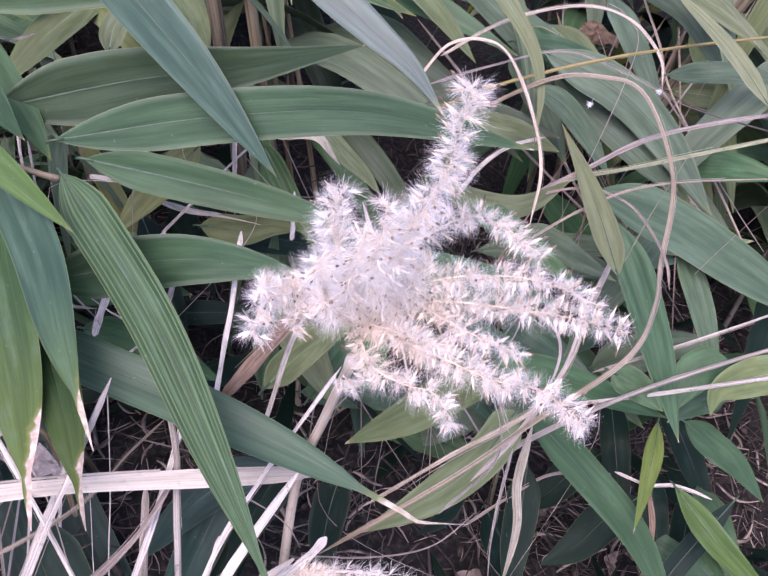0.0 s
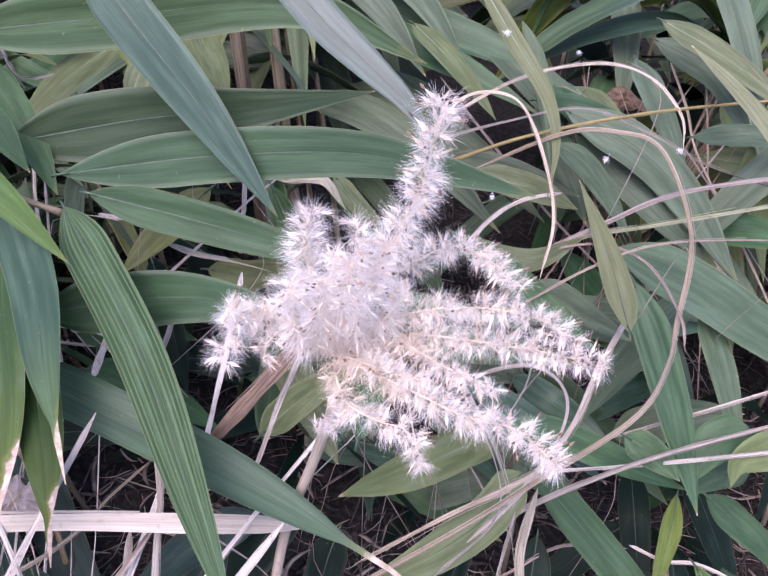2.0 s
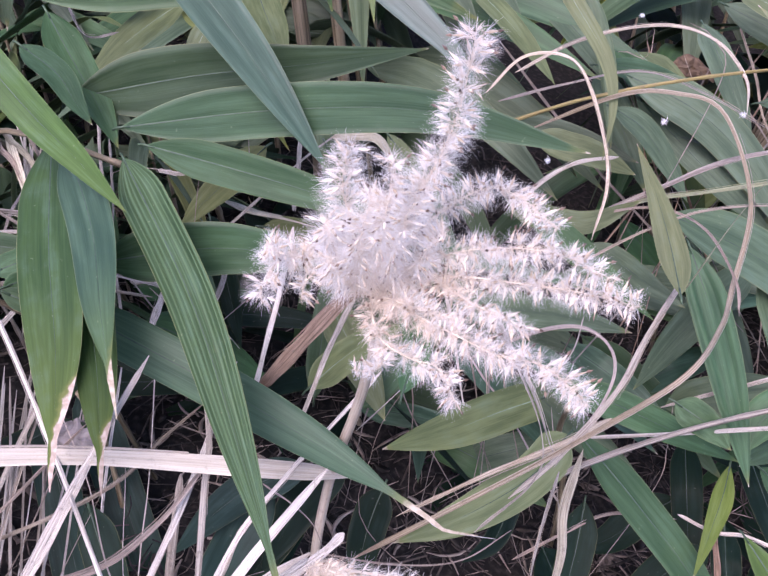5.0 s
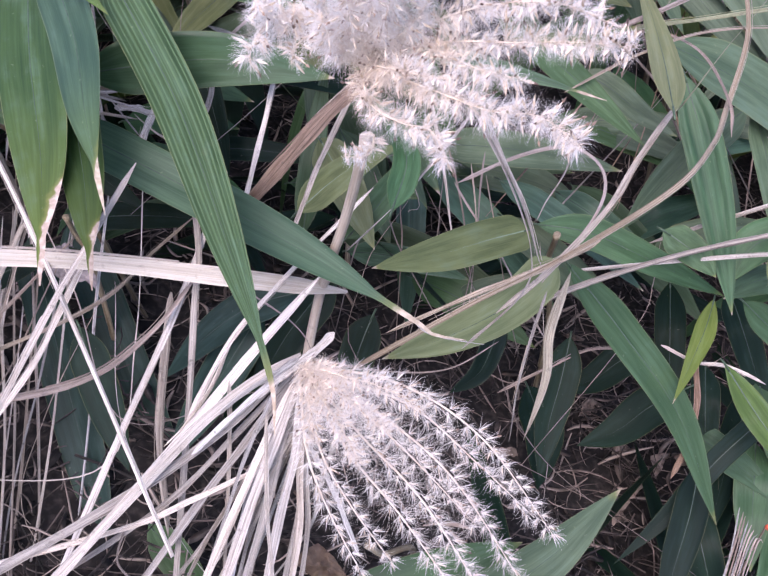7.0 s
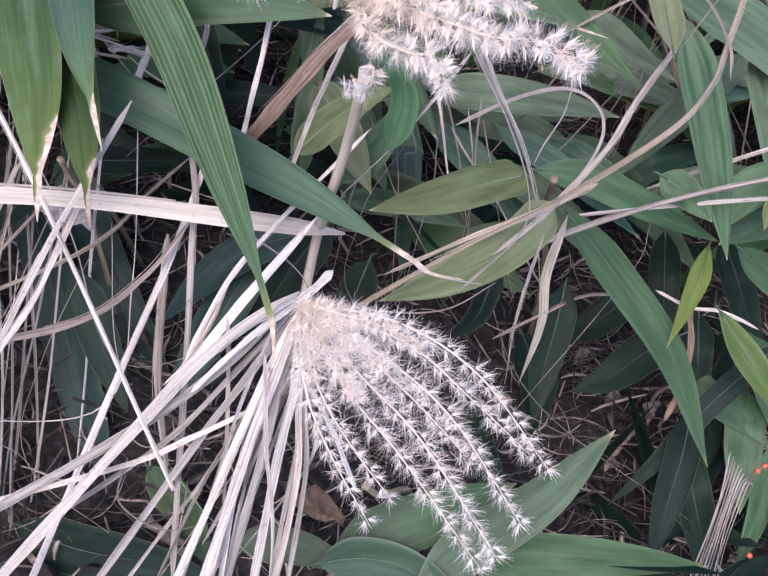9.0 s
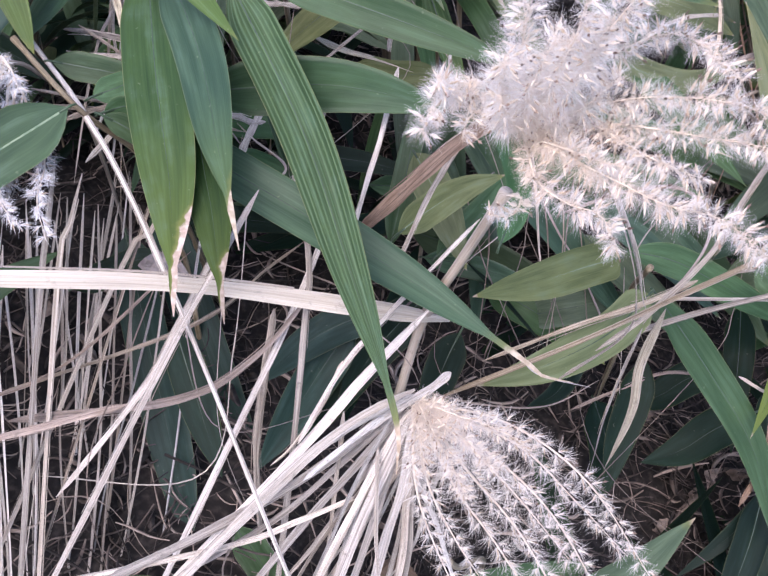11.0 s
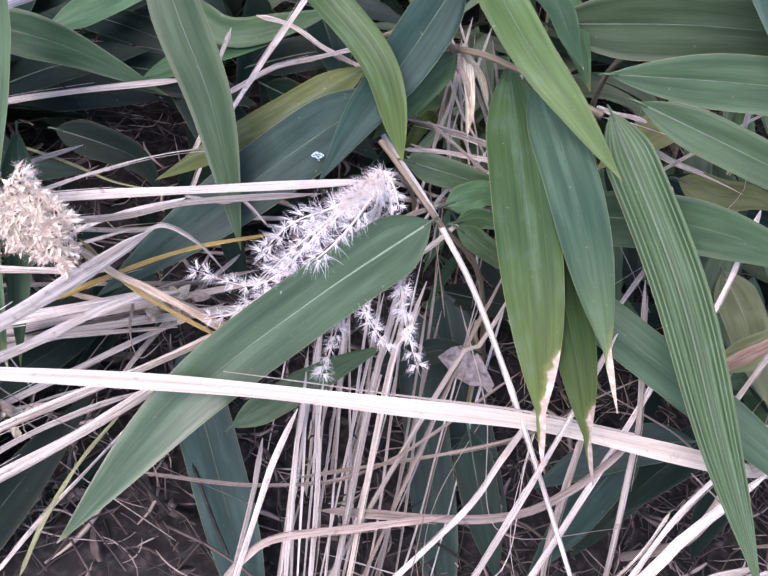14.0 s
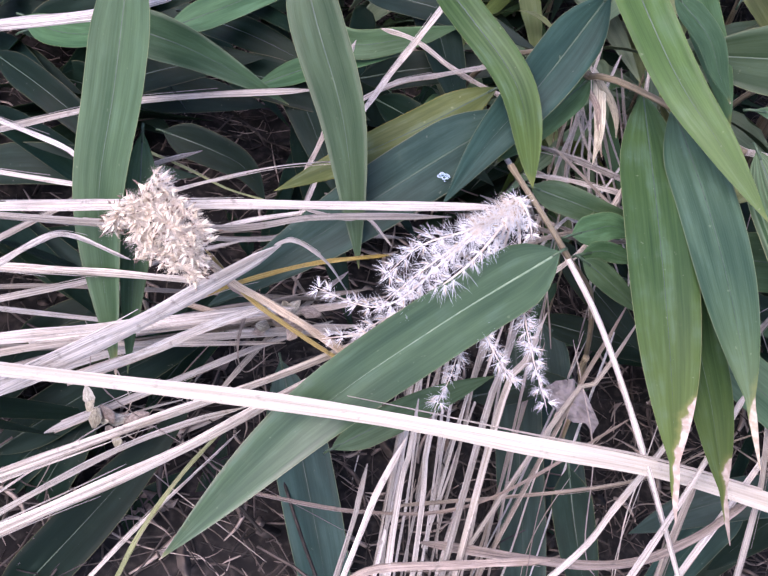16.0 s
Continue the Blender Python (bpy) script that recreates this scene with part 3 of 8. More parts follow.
# paler dry blades lying loose on top, bent and curled
bv, bf = [], []
scatter = random.Random(31)
for i in range(3200):
    x, y = scatter.uniform(-0.75, 0.50), scatter.uniform(0.10, 0.85)
    z = ground_height(x, y) + 0.018 * noise.noise((x * 9, y * 9, 0)) + 0.006 + 0.022 * scatter.random() ** 2
    a = scatter.uniform(0, 2 * math.pi)
    d = Vector((math.cos(a), math.sin(a), scatter.uniform(-0.25, 0.25))).normalized()
    s = d.cross(Vector((0, 0, 1))).normalized()
    u = s.cross(d)
    p, ln = Vector((x, y, z)), scatter.uniform(0.012, 0.055)
    wd = scatter.uniform(0.0004, 0.0009) if scatter.random() < 0.7 else scatter.uniform(0.0010, 0.0024)
    bow, curl, b = scatter.uniform(-0.22, 0.22) * ln, scatter.uniform(-0.05, 0.16) * ln, len(bv)
    for k in range(6):
        v = k / 5
        q = p + d * ln * (v - 0.5) + s * bow * 4 * v * (1 - v) + u * curl * math.cos(5 * v)
        ww = wd * (0.25 + 0.75 * math.sin(math.pi * min(0.95, v + 0.08)))
        bv += [q - s * ww, q + u * ww * 0.35, q + s * ww]
    for k in range(5):
        c = b + 3 * k
        bf += [(c, c + 1, c + 4, c + 3), (c + 1, c + 2, c + 5, c + 4), (c + 2, c, c + 3, c + 5)]
tagged(mesh_object("dry_scraps", bv, bf, None, SCRAPS), "pale curled scraps of dry grass strewn on soil", "grass litter", kind="stuff")
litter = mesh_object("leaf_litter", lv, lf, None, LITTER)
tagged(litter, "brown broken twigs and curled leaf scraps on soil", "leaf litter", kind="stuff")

# ---- places ----
CANE1 = (-0.0801, 0.7683, 0.3391)
CANE2 = (-0.0493, 0.7837, 0.3304)
CANE3 = (0.4301, 0.8371, 0.2776)
CANE4 = (0.4884, 0.8848, 0.2634)
STEM_TOP = (-0.0078, 0.3253, 0.3713)
STEM_A = (-0.0204, 0.3476, 0.3041)
STEM_NODE = (-0.0381, 0.3567, 0.2367)
STEM_LOW = (-0.0508, 0.3411, 0.1695)
NODEA = (-0.1605, 0.4747, 0.3804)
NODET = (-0.2486, 0.5084, 0.3831)
NODETM = (-0.2077, 0.4963, 0.3851)
NODEB = (-0.2383, 0.4143, 0.3371)
NODEBUP = (-0.2783, 0.4444, 0.3609)
HUB3 = (-0.2685, 0.4072, 0.3713)
HUB4 = (-0.4216, 0.3255, 0.3977)
DEADLEAF_AT = (-0.2062, 0.4080, 0.2140)
SEED1 = (-0.4520, 0.2817, 0.2557)
SEED2 = (-0.3775, 0.3553, 0.2855)
BROWN_LEAF = (-0.0412, 0.2676, 0.0794)
SPOT = (-0.3115, 0.4311, 0.3533)
BERRY1 = (0.2965, 0.3366, 0.0121)
BERRY2 = (0.2851, 0.2864, -0.0356)
BERRY3 = (0.2909, 0.3340, 0.0095)
GROUND_LEAF_1 = (0.2287, 0.4225, -0.0619)
GROUND_LEAF_2 = (0.2000, 0.3908, -0.0757)
GROUND_LEAF_3 = (0.2527, 0.4458, -0.0574)
GROUND_LEAF_4 = (0.1936, 0.4932, -0.0451)
GROUND_LEAF_5 = (0.2161, 0.4540, -0.0571)
GROUND_LEAF_6 = (-0.4411, 0.2784, 0.1581)
GROUND_LEAF_7 = (-0.4778, 0.2730, 0.1737)


def under(p, dx=0.0, dy=0.0):
    x, y = p[0] + dx, p[1] + dy
    return (x, y, ground_height(x, y) - 0.02)


def shoot_at(base, words):
    return thing("bamboo_shoot", base, words, "bamboo", "bamboo shoots")


shoot_a = shoot_at(under(NODET, 0.02, 0.12), "bamboo shoot with broad dark green leaves drooping in a fan")
culm(shoot_a, [under(NODET, 0.02, 0.12), (NODET[0] - 0.01, NODET[1] + 0.07, NODET[2] - 0.08), NODET, NODETM, NODEA], 0.0024)
shoot_b = shoot_at(under(NODEB, 0.05, 0.06), "bamboo shoot bearing one large leaf with a pale midrib")
culm(shoot_b, [under(NODEB, 0.05, 0.06), (NODEB[0] + 0.03, NODEB[1] + 0.03, NODEB[2] - 0.08), NODEB, NODEBUP], 0.0021)
shoot_c = shoot_at(under(NODET, -0.12, 0.12), "bamboo shoot with long arching leaves over the straw")
culm(shoot_c, [under(NODET, -0.12, 0.12), (NODET[0] - 0.08, NODET[1] + 0.08, NODET[2] - 0.08), (NODET[0] - 0.03, NODET[1] + 0.03, NODET[2] - 0.01), NODET], 0.0022)
shoot_d = shoot_at(under((-0.20, 0.42, 0)), "low bamboo shoot with blue-green leaves in the shade")
culm(shoot_d, [under((-0.20, 0.42, 0)), (-0.20, 0.43, 0.19), (-0.205, 0.43, 0.22), (-0.205, 0.425, 0.24)], 0.0022)
shoot_e = shoot_at(under((0.14, 0.47, 0)), "bamboo shoot with pale and yellow-green leaves")
culm(shoot_e, [under((0.14, 0.50, 0)), (0.135, 0.48, 0.08), (0.12, 0.46, 0.16), (0.115, 0.43, 0.22)], 0.0026)
shoot_f = shoot_at(under((0.02, 0.30, 0)), "low bamboo shoot with wide leaves under the seed head")
culm(shoot_f, [under((0.02, 0.31, 0)), (0.02, 0.30, 0.04), (0.0, 0.28, 0.07), (-0.01, 0.27, 0.10)], 0.0026)
shoot_g = shoot_at(under((0.30, 0.75, 0)), "bamboo shoot with dull narrow leaves farther back")
culm(shoot_g, [under((0.30, 0.78, 0)), (0.28, 0.74, 0.12), (0.24, 0.70, 0.24), (0.20, 0.66, 0.33)], 0.0026)
shoot_h = shoot_at(under((-0.15, 0.66, 0)), "bamboo shoot with pale yellowing leaves behind the others")
culm(shoot_h, [under((-0.15, 0.68, 0)), (-0.15, 0.66, 0.2), (-0.15, 0.62, 0.3), (-0.14, 0.58, 0.36)], 0.0026)

leaf(shoot_a, [(-0.1572, 0.4707, 0.3874), (-0.1102, 0.3918, 0.3506), (-0.0791, 0.3210, 0.3174), (-0.0529, 0.2530, 0.2930), (-0.0505, 0.2341, 0.2700)], 0.0272, STRIPED, pleats=7, roll=8, blunt=2.6, base=0.13, tail=0.13)
leaf(shoot_a, [(-0.2173, 0.5184, 0.3732), (-0.1949, 0.4273, 0.3570), (-0.1748, 0.3546, 0.3321), (-0.1618, 0.2876, 0.3139)], 0.0354, HANGING, roll=-6, blunt=3.6, base=0.28, tail=0.09)
leaf(shoot_a, [(-0.2010, 0.5009, 0.3815), (-0.1704, 0.4331, 0.3652), (-0.1497, 0.3670, 0.3535), (-0.1326, 0.3146, 0.3344)], 0.0291, HANGBLUE, roll=10, blunt=2.9, tail=0.12)
leaf(shoot_a, [(-0.1835, 0.4640, 0.3560), (-0.1657, 0.3906, 0.3330), (-0.1525, 0.3470, 0.3250), (-0.1371, 0.2856, 0.3127)], 0.0255, HANGING, roll=-4, blunt=3.4, tail=0.10)
leaf(shoot_a, [(-0.2678, 0.5170, 0.4765), (-0.2117, 0.4799, 0.4187), (-0.1775, 0.4540, 0.3964), (-0.1466, 0.4275, 0.3779)], 0.0232, FRESH, roll=10, blunt=2.6)
leaf(shoot_a, [(-0.2182, 0.5639, 0.4397), (-0.1968, 0.5371, 0.4120), (-0.1825, 0.5190, 0.3959), (-0.1684, 0.4976, 0.3784)], 0.0229, GREEN, roll=-20)
leaf(shoot_a, [(-0.1960, 0.4180, 0.3235), (-0.1505, 0.3973, 0.3111), (-0.0934, 0.3717, 0.2950), (-0.0372, 0.3403, 0.2827), (0.0158, 0.3086, 0.2674), (0.0249, 0.3034, 0.2626), (0.0432, 0.3030, 0.2579)], 0.0270, TAILED, roll=-10, blunt=3.4, base=0.2, tail=0.17)
leaf(shoot_a, [(-0.1739, 0.4364, 0.3373), (-0.1124, 0.4398, 0.3440), (-0.0729, 0.4353, 0.3449), (-0.0277, 0.4264, 0.3403)], 0.0295, GREEN, roll=26)
leaf(shoot_a, [(-0.1443, 0.4766, 0.3923), (-0.0915, 0.4589, 0.3865), (-0.0400, 0.4413, 0.3795), (0.0076, 0.4228, 0.3725)], 0.0215, GREEN, roll=22)
leaf(shoot_a, [(-0.1623, 0.4922, 0.3957), (-0.0680, 0.4890, 0.4077), (0.0196, 0.4722, 0.4148), (0.1072, 0.4438, 0.4033)], 0.0265, GREEN, roll=32)
leaf(shoot_a, [(-0.2006, 0.5268, 0.3981), (-0.1213, 0.5267, 0.4122), (-0.0491, 0.5227, 0.4210), (0.0219, 0.5341, 0.4252)], 0.0330, GREEN, roll=36, blunt=1.4)
leaf(shoot_a, [(-0.2382, 0.5787, 0.4464), (-0.1408, 0.5759, 0.4564), (-0.0268, 0.5685, 0.4665), (0.0532, 0.5371, 0.4411)], 0.0298, GREEN, roll=38)
leaf(shoot_a, [(-0.1397, 0.5276, 0.5142), (-0.1103, 0.5102, 0.4773), (-0.0765, 0.4903, 0.4353), (-0.0371, 0.4622, 0.3822)], 0.0292, BLUISH, roll=8, blunt=2.0)
leaf(shoot_a, [(-0.0406, 0.4562, 0.5398), (-0.0119, 0.4275, 0.5124), (0.0101, 0.4095, 0.4959), (0.0268, 0.3960, 0.4834), (0.0401, 0.3814, 0.4667)], 0.0181, BLOOM, roll=10, blunt=2.0)
leaf(shoot_a, [(-0.2191, 0.5152, 0.4381), (-0.1968, 0.5041, 0.4246), (-0.1858, 0.4933, 0.4110), (-0.1761, 0.4853, 0.4009)], 0.0170, GREEN, roll=-20)
leaf(shoot_b, [(-0.2408, 0.4074, 0.3432), (-0.2911, 0.3438, 0.3344), (-0.3397, 0.2811, 0.3151), (-0.3910, 0.2185, 0.2584)], 0.0338, RIBBED, roll=-12, base=0.12)
leaf(shoot_b, [(-0.2364, 0.4326, 0.3324), (-0.2253, 0.4396, 0.3337), (-0.2152, 0.4456, 0.3342), (-0.1992, 0.4480, 0.3292)], 0.0169, GREEN, roll=5)
leaf(shoot_b, [(-0.2276, 0.4190, 0.3299), (-0.2146, 0.4187, 0.3219), (-0.2018, 0.4176, 0.3132), (-0.1857, 0.4137, 0.3043)], 0.0140, GREEN, roll=-8)
leaf(shoot_b, [(-0.2652, 0.4559, 0.3391), (-0.2420, 0.4563, 0.3351), (-0.2217, 0.4569, 0.3317), (-0.2008, 0.4604, 0.3308)], 0.0173, GREEN, roll=12)
leaf(shoot_b, [(-0.2288, 0.4243, 0.3280), (-0.2175, 0.4306, 0.3286), (-0.2064, 0.4322, 0.3266), (-0.1950, 0.4343, 0.3235)], 0.0108, GREEN, roll=30)
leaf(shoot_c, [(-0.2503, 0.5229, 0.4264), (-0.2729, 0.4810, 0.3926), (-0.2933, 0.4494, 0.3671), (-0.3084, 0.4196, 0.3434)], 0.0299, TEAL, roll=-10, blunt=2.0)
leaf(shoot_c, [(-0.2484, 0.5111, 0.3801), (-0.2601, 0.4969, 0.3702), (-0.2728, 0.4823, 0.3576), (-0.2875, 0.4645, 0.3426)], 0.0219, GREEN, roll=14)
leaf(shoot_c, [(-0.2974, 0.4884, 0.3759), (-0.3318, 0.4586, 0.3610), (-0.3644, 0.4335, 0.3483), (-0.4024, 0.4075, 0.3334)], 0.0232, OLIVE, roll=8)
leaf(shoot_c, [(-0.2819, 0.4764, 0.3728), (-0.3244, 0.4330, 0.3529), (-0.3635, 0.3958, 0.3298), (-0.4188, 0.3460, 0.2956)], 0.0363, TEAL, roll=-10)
leaf(shoot_c, [(-0.4069, 0.4630, 0.4538), (-0.3882, 0.4411, 0.4239), (-0.3645, 0.4169, 0.3830), (-0.3422, 0.3787, 0.3212)], 0.0283, GREEN, roll=10, blunt=1.9)
leaf(shoot_c, [(-0.3502, 0.4926, 0.4418), (-0.3181, 0.4823, 0.4204), (-0.2832, 0.4598, 0.3979), (-0.2633, 0.4329, 0.3587)], 0.0195, FRESHDARK, roll=-4, blunt=4.5)
leaf(shoot_c, [(-0.4828, 0.4380, 0.4548), (-0.4765, 0.3882, 0.4009), (-0.4719, 0.3436, 0.3516), (-0.4478, 0.2925, 0.2865)], 0.0363, GREEN, roll=14, blunt=2.0)
leaf(shoot_c, [(-0.4664, 0.3883, 0.3726), (-0.4589, 0.3584, 0.3419), (-0.4530, 0.3297, 0.3124), (-0.4452, 0.2988, 0.2821)], 0.0161, GREEN, roll=-24, blunt=1.8)
leaf(shoot_c, [(-0.5228, 0.4516, 0.3891), (-0.4750, 0.4550, 0.3804), (-0.4413, 0.4562, 0.3685), (-0.4118, 0.4581, 0.3540)], 0.0247, GREEN, roll=20, blunt=1.25)
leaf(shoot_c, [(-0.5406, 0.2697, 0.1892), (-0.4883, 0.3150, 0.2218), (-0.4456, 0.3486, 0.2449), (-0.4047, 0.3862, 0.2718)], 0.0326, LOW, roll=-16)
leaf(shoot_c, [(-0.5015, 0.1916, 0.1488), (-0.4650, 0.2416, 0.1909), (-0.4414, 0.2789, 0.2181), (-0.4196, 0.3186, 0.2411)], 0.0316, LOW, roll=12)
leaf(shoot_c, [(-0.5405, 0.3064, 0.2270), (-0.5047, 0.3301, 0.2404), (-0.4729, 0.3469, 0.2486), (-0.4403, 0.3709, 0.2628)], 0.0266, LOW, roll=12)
leaf(shoot_c, [(-0.3369, 0.3201, 0.2269), (-0.3099, 0.3380, 0.2436), (-0.2838, 0.3585, 0.2534), (-0.2571, 0.3807, 0.2566)], 0.0187, GREEN, roll=10)
leaf(shoot_c, [(-0.4386, 0.5503, 0.3617), (-0.4052, 0.5395, 0.3463), (-0.3692, 0.5519, 0.3500), (-0.3346, 0.5689, 0.3579)], 0.0191, GREEN, roll=10)
leaf(shoot_c, [(-0.5143, 0.4823, 0.2853), (-0.4795, 0.4831, 0.2784), (-0.4541, 0.4808, 0.2710), (-0.4355, 0.4686, 0.2565)], 0.0240, LOW, roll=10)
leaf(shoot_c, [(-0.5150, 0.5084, 0.3482), (-0.4856, 0.5276, 0.3584), (-0.4562, 0.5467, 0.3687), (-0.4179, 0.5687, 0.3795)], 0.0250, GREEN, roll=-14)
leaf(shoot_c, [(-0.4553, 0.5068, 0.3206), (-0.4224, 0.5272, 0.3312), (-0.3825, 0.5474, 0.3401), (-0.3435, 0.5698, 0.3511)], 0.0191, GREEN, roll=-14)
leaf(shoot_c, [(-0.5838, 0.4635, 0.3683), (-0.5618, 0.4625, 0.3634), (-0.5362, 0.4696, 0.3645), (-0.5048, 0.4874, 0.3738)], 0.0207, GREEN, roll=-24)
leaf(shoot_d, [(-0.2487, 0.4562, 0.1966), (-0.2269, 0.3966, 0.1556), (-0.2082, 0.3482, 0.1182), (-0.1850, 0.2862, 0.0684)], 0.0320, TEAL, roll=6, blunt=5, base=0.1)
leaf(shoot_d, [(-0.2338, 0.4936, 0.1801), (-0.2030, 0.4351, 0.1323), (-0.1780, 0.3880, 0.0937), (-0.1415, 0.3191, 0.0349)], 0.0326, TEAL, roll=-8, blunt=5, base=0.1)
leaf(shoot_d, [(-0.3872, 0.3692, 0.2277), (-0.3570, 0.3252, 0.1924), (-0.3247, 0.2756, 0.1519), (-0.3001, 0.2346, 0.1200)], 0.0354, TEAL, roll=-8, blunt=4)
leaf(shoot_d, [(-0.2700, 0.3989, 0.2003), (-0.2445, 0.4079, 0.2092), (-0.2254, 0.4147, 0.2159), (-0.1968, 0.4168, 0.2182)], 0.0191, LOW, roll=4)
leaf(shoot_d, [(-0.2257, 0.2454, 0.0970), (-0.1896, 0.2341, 0.0869), (-0.1415, 0.2272, 0.0810), (-0.1054, 0.2225, 0.0771)], 0.0331, LOW, roll=4)
leaf(shoot_d, [(-0.1552, 0.2924, 0.0874), (-0.1390, 0.2781, 0.0742), (-0.1261, 0.2639, 0.0609), (-0.1132, 0.2403, 0.0388)], 0.0259, GREEN, roll=14)
leaf(shoot_e, [(0.1014, 0.4543, 0.2031), (0.0706, 0.4308, 0.2148), (0.0346, 0.4039, 0.2260), (-0.0074, 0.3777, 0.2392)], 0.0280, PALE, roll=10, base=0.1)
leaf(shoot_e, [(0.1123, 0.4096, 0.2160), (0.0839, 0.3805, 0.2087), (0.0424, 0.3551, 0.2047), (-0.0013, 0.3378, 0.2015)], 0.0281, YELLOW, roll=-14, base=0.12)
leaf(shoot_e, [(0.1104, 0.4724, 0.1928), (0.1484, 0.4674, 0.1887), (0.1913, 0.4545, 0.1743), (0.2481, 0.4406, 0.1510)], 0.0234, GREEN, roll=12)
leaf(shoot_e, [(0.1234, 0.4272, 0.1984), (0.1643, 0.3983, 0.1579), (0.2082, 0.3648, 0.1062), (0.2388, 0.3179, 0.0417)], 0.0270, GREEN, roll=-8)
leaf(shoot_e, [(0.2032, 0.5149, 0.2894), (0.2146, 0.4837, 0.2601), (0.2264, 0.4492, 0.2208), (0.2376, 0.4032, 0.1706)], 0.0252, GREEN, roll=16, pleats=3)
leaf(shoot_e, [(0.2409, 0.4394, 0.1497), (0.2311, 0.4182, 0.1433), (0.2151, 0.3903, 0.1374), (0.1940, 0.3549, 0.1352)], 0.0173, BUD, roll=-10, blunt=1.4, base=0.3)
leaf(shoot_e, [(0.2397, 0.3913, 0.1332), (0.2602, 0.3681, 0.1102), (0.2775, 0.3504, 0.0936), (0.3242, 0.3176, 0.0496)], 0.0202, FRESH, roll=10, blunt=1.6, base=0.3)
leaf(shoot_e, [(0.1692, 0.4281, 0.3163), (0.1732, 0.4729, 0.3210), (0.1744, 0.5200, 0.3278), (0.1712, 0.5709, 0.3380)], 0.0216, BUDPALE, roll=8, blunt=1.5)
leaf(shoot_e, [(-0.0553, 0.4221, 0.2460), (-0.0364, 0.4302, 0.2609), (-0.0148, 0.4370, 0.2744), (0.0094, 0.4402, 0.2848)], 0.0201, PALE, roll=12)
leaf(shoot_e, [(-0.0267, 0.4509, 0.1980), (-0.0097, 0.4631, 0.2098), (0.0040, 0.4754, 0.2216), (0.0210, 0.4951, 0.2404)], 0.0225, GREEN, roll=12)
leaf(shoot_e, [(0.3116, 0.4073, 0.0792), (0.2553, 0.3724, 0.0453), (0.2157, 0.3427, 0.0098), (0.1773, 0.3195, -0.0197)], 0.0180, LOW, roll=12)
leaf(shoot_e, [(0.2746, 0.4075, -0.0038), (0.2581, 0.3720, -0.0377), (0.2458, 0.3424, -0.0658), (0.2294, 0.3039, -0.1025)], 0.0254, LOW, roll=-12)
leaf(shoot_e, [(0.2928, 0.4432, 0.1679), (0.2716, 0.4421, 0.1666), (0.2575, 0.4384, 0.1628), (0.2434, 0.4321, 0.1567)], 0.0211, GREEN, roll=-12)
leaf(shoot_e, [(0.2617, 0.4379, 0.1486), (0.2831, 0.4221, 0.1340), (0.3010, 0.4090, 0.1219), (0.3188, 0.3880, 0.1023)], 0.0250, GREEN, roll=-12)
leaf(shoot_e, [(0.0850, 0.4245, 0.1471), (0.0779, 0.4092, 0.1326), (0.0684, 0.4005, 0.1104), (0.0477, 0.3967, 0.0927)], 0.0178, LOW, roll=-12)
leaf(shoot_f, [(0.0217, 0.2213, 0.0573), (0.0568, 0.2448, 0.0662), (0.1092, 0.2735, 0.0804), (0.1573, 0.3099, 0.1031)], 0.0356, FAR, roll=14)
leaf(shoot_f, [(-0.0311, 0.2444, 0.0577), (0.0097, 0.2580, 0.0643), (0.0454, 0.2695, 0.0688), (0.0924, 0.2873, 0.0725)], 0.0362, GREEN, roll=-12)
leaf(shoot_f, [(0.0422, 0.2460, 0.0465), (0.1013, 0.2502, 0.0444), (0.1615, 0.2496, 0.0379), (0.2263, 0.2497, 0.0252)], 0.0302, GREEN, roll=6)
leaf(shoot_f, [(-0.0406, 0.2354, 0.0627), (-0.0093, 0.2374, 0.0651), (0.0219, 0.2303, 0.0589), (0.0593, 0.2118, 0.0420)], 0.0312, BLUISH, roll=16)
leaf(shoot_f, [(-0.0953, 0.2496, 0.0616), (-0.0667, 0.2493, 0.0618), (-0.0413, 0.2445, 0.0576), (-0.0158, 0.2350, 0.0490)], 0.0223, GREEN, roll=-16)
leaf(shoot_f, [(0.1193, 0.4504, 0.0344), (0.1315, 0.4265, 0.0120), (0.1315, 0.4087, -0.0048), (0.1273, 0.3879, -0.0245)], 0.0368, LOW, roll=-16)
leaf(shoot_f, [(0.2471, 0.4364, 0.0506), (0.2153, 0.4251, 0.0395), (0.1874, 0.4109, 0.0256), (0.1556, 0.4025, 0.0172)], 0.0318, LOW, roll=16)
leaf(shoot_f, [(0.2361, 0.4898, 0.0459), (0.2025, 0.4778, 0.0341), (0.1772, 0.4658, 0.0224), (0.1436, 0.4600, 0.0164)], 0.0294, LOW, roll=16)
leaf(shoot_f, [(0.2991, 0.4404, 0.0001), (0.3032, 0.4129, -0.0258), (0.3074, 0.3823, -0.0547), (0.3073, 0.3518, -0.0836)], 0.0294, LOW, roll=-16)
leaf(shoot_f, [(0.3265, 0.3751, -0.0062), (0.3145, 0.3463, -0.0336), (0.3065, 0.3232, -0.0555), (0.2906, 0.2945, -0.0829)], 0.0239, GREEN, roll=-16)
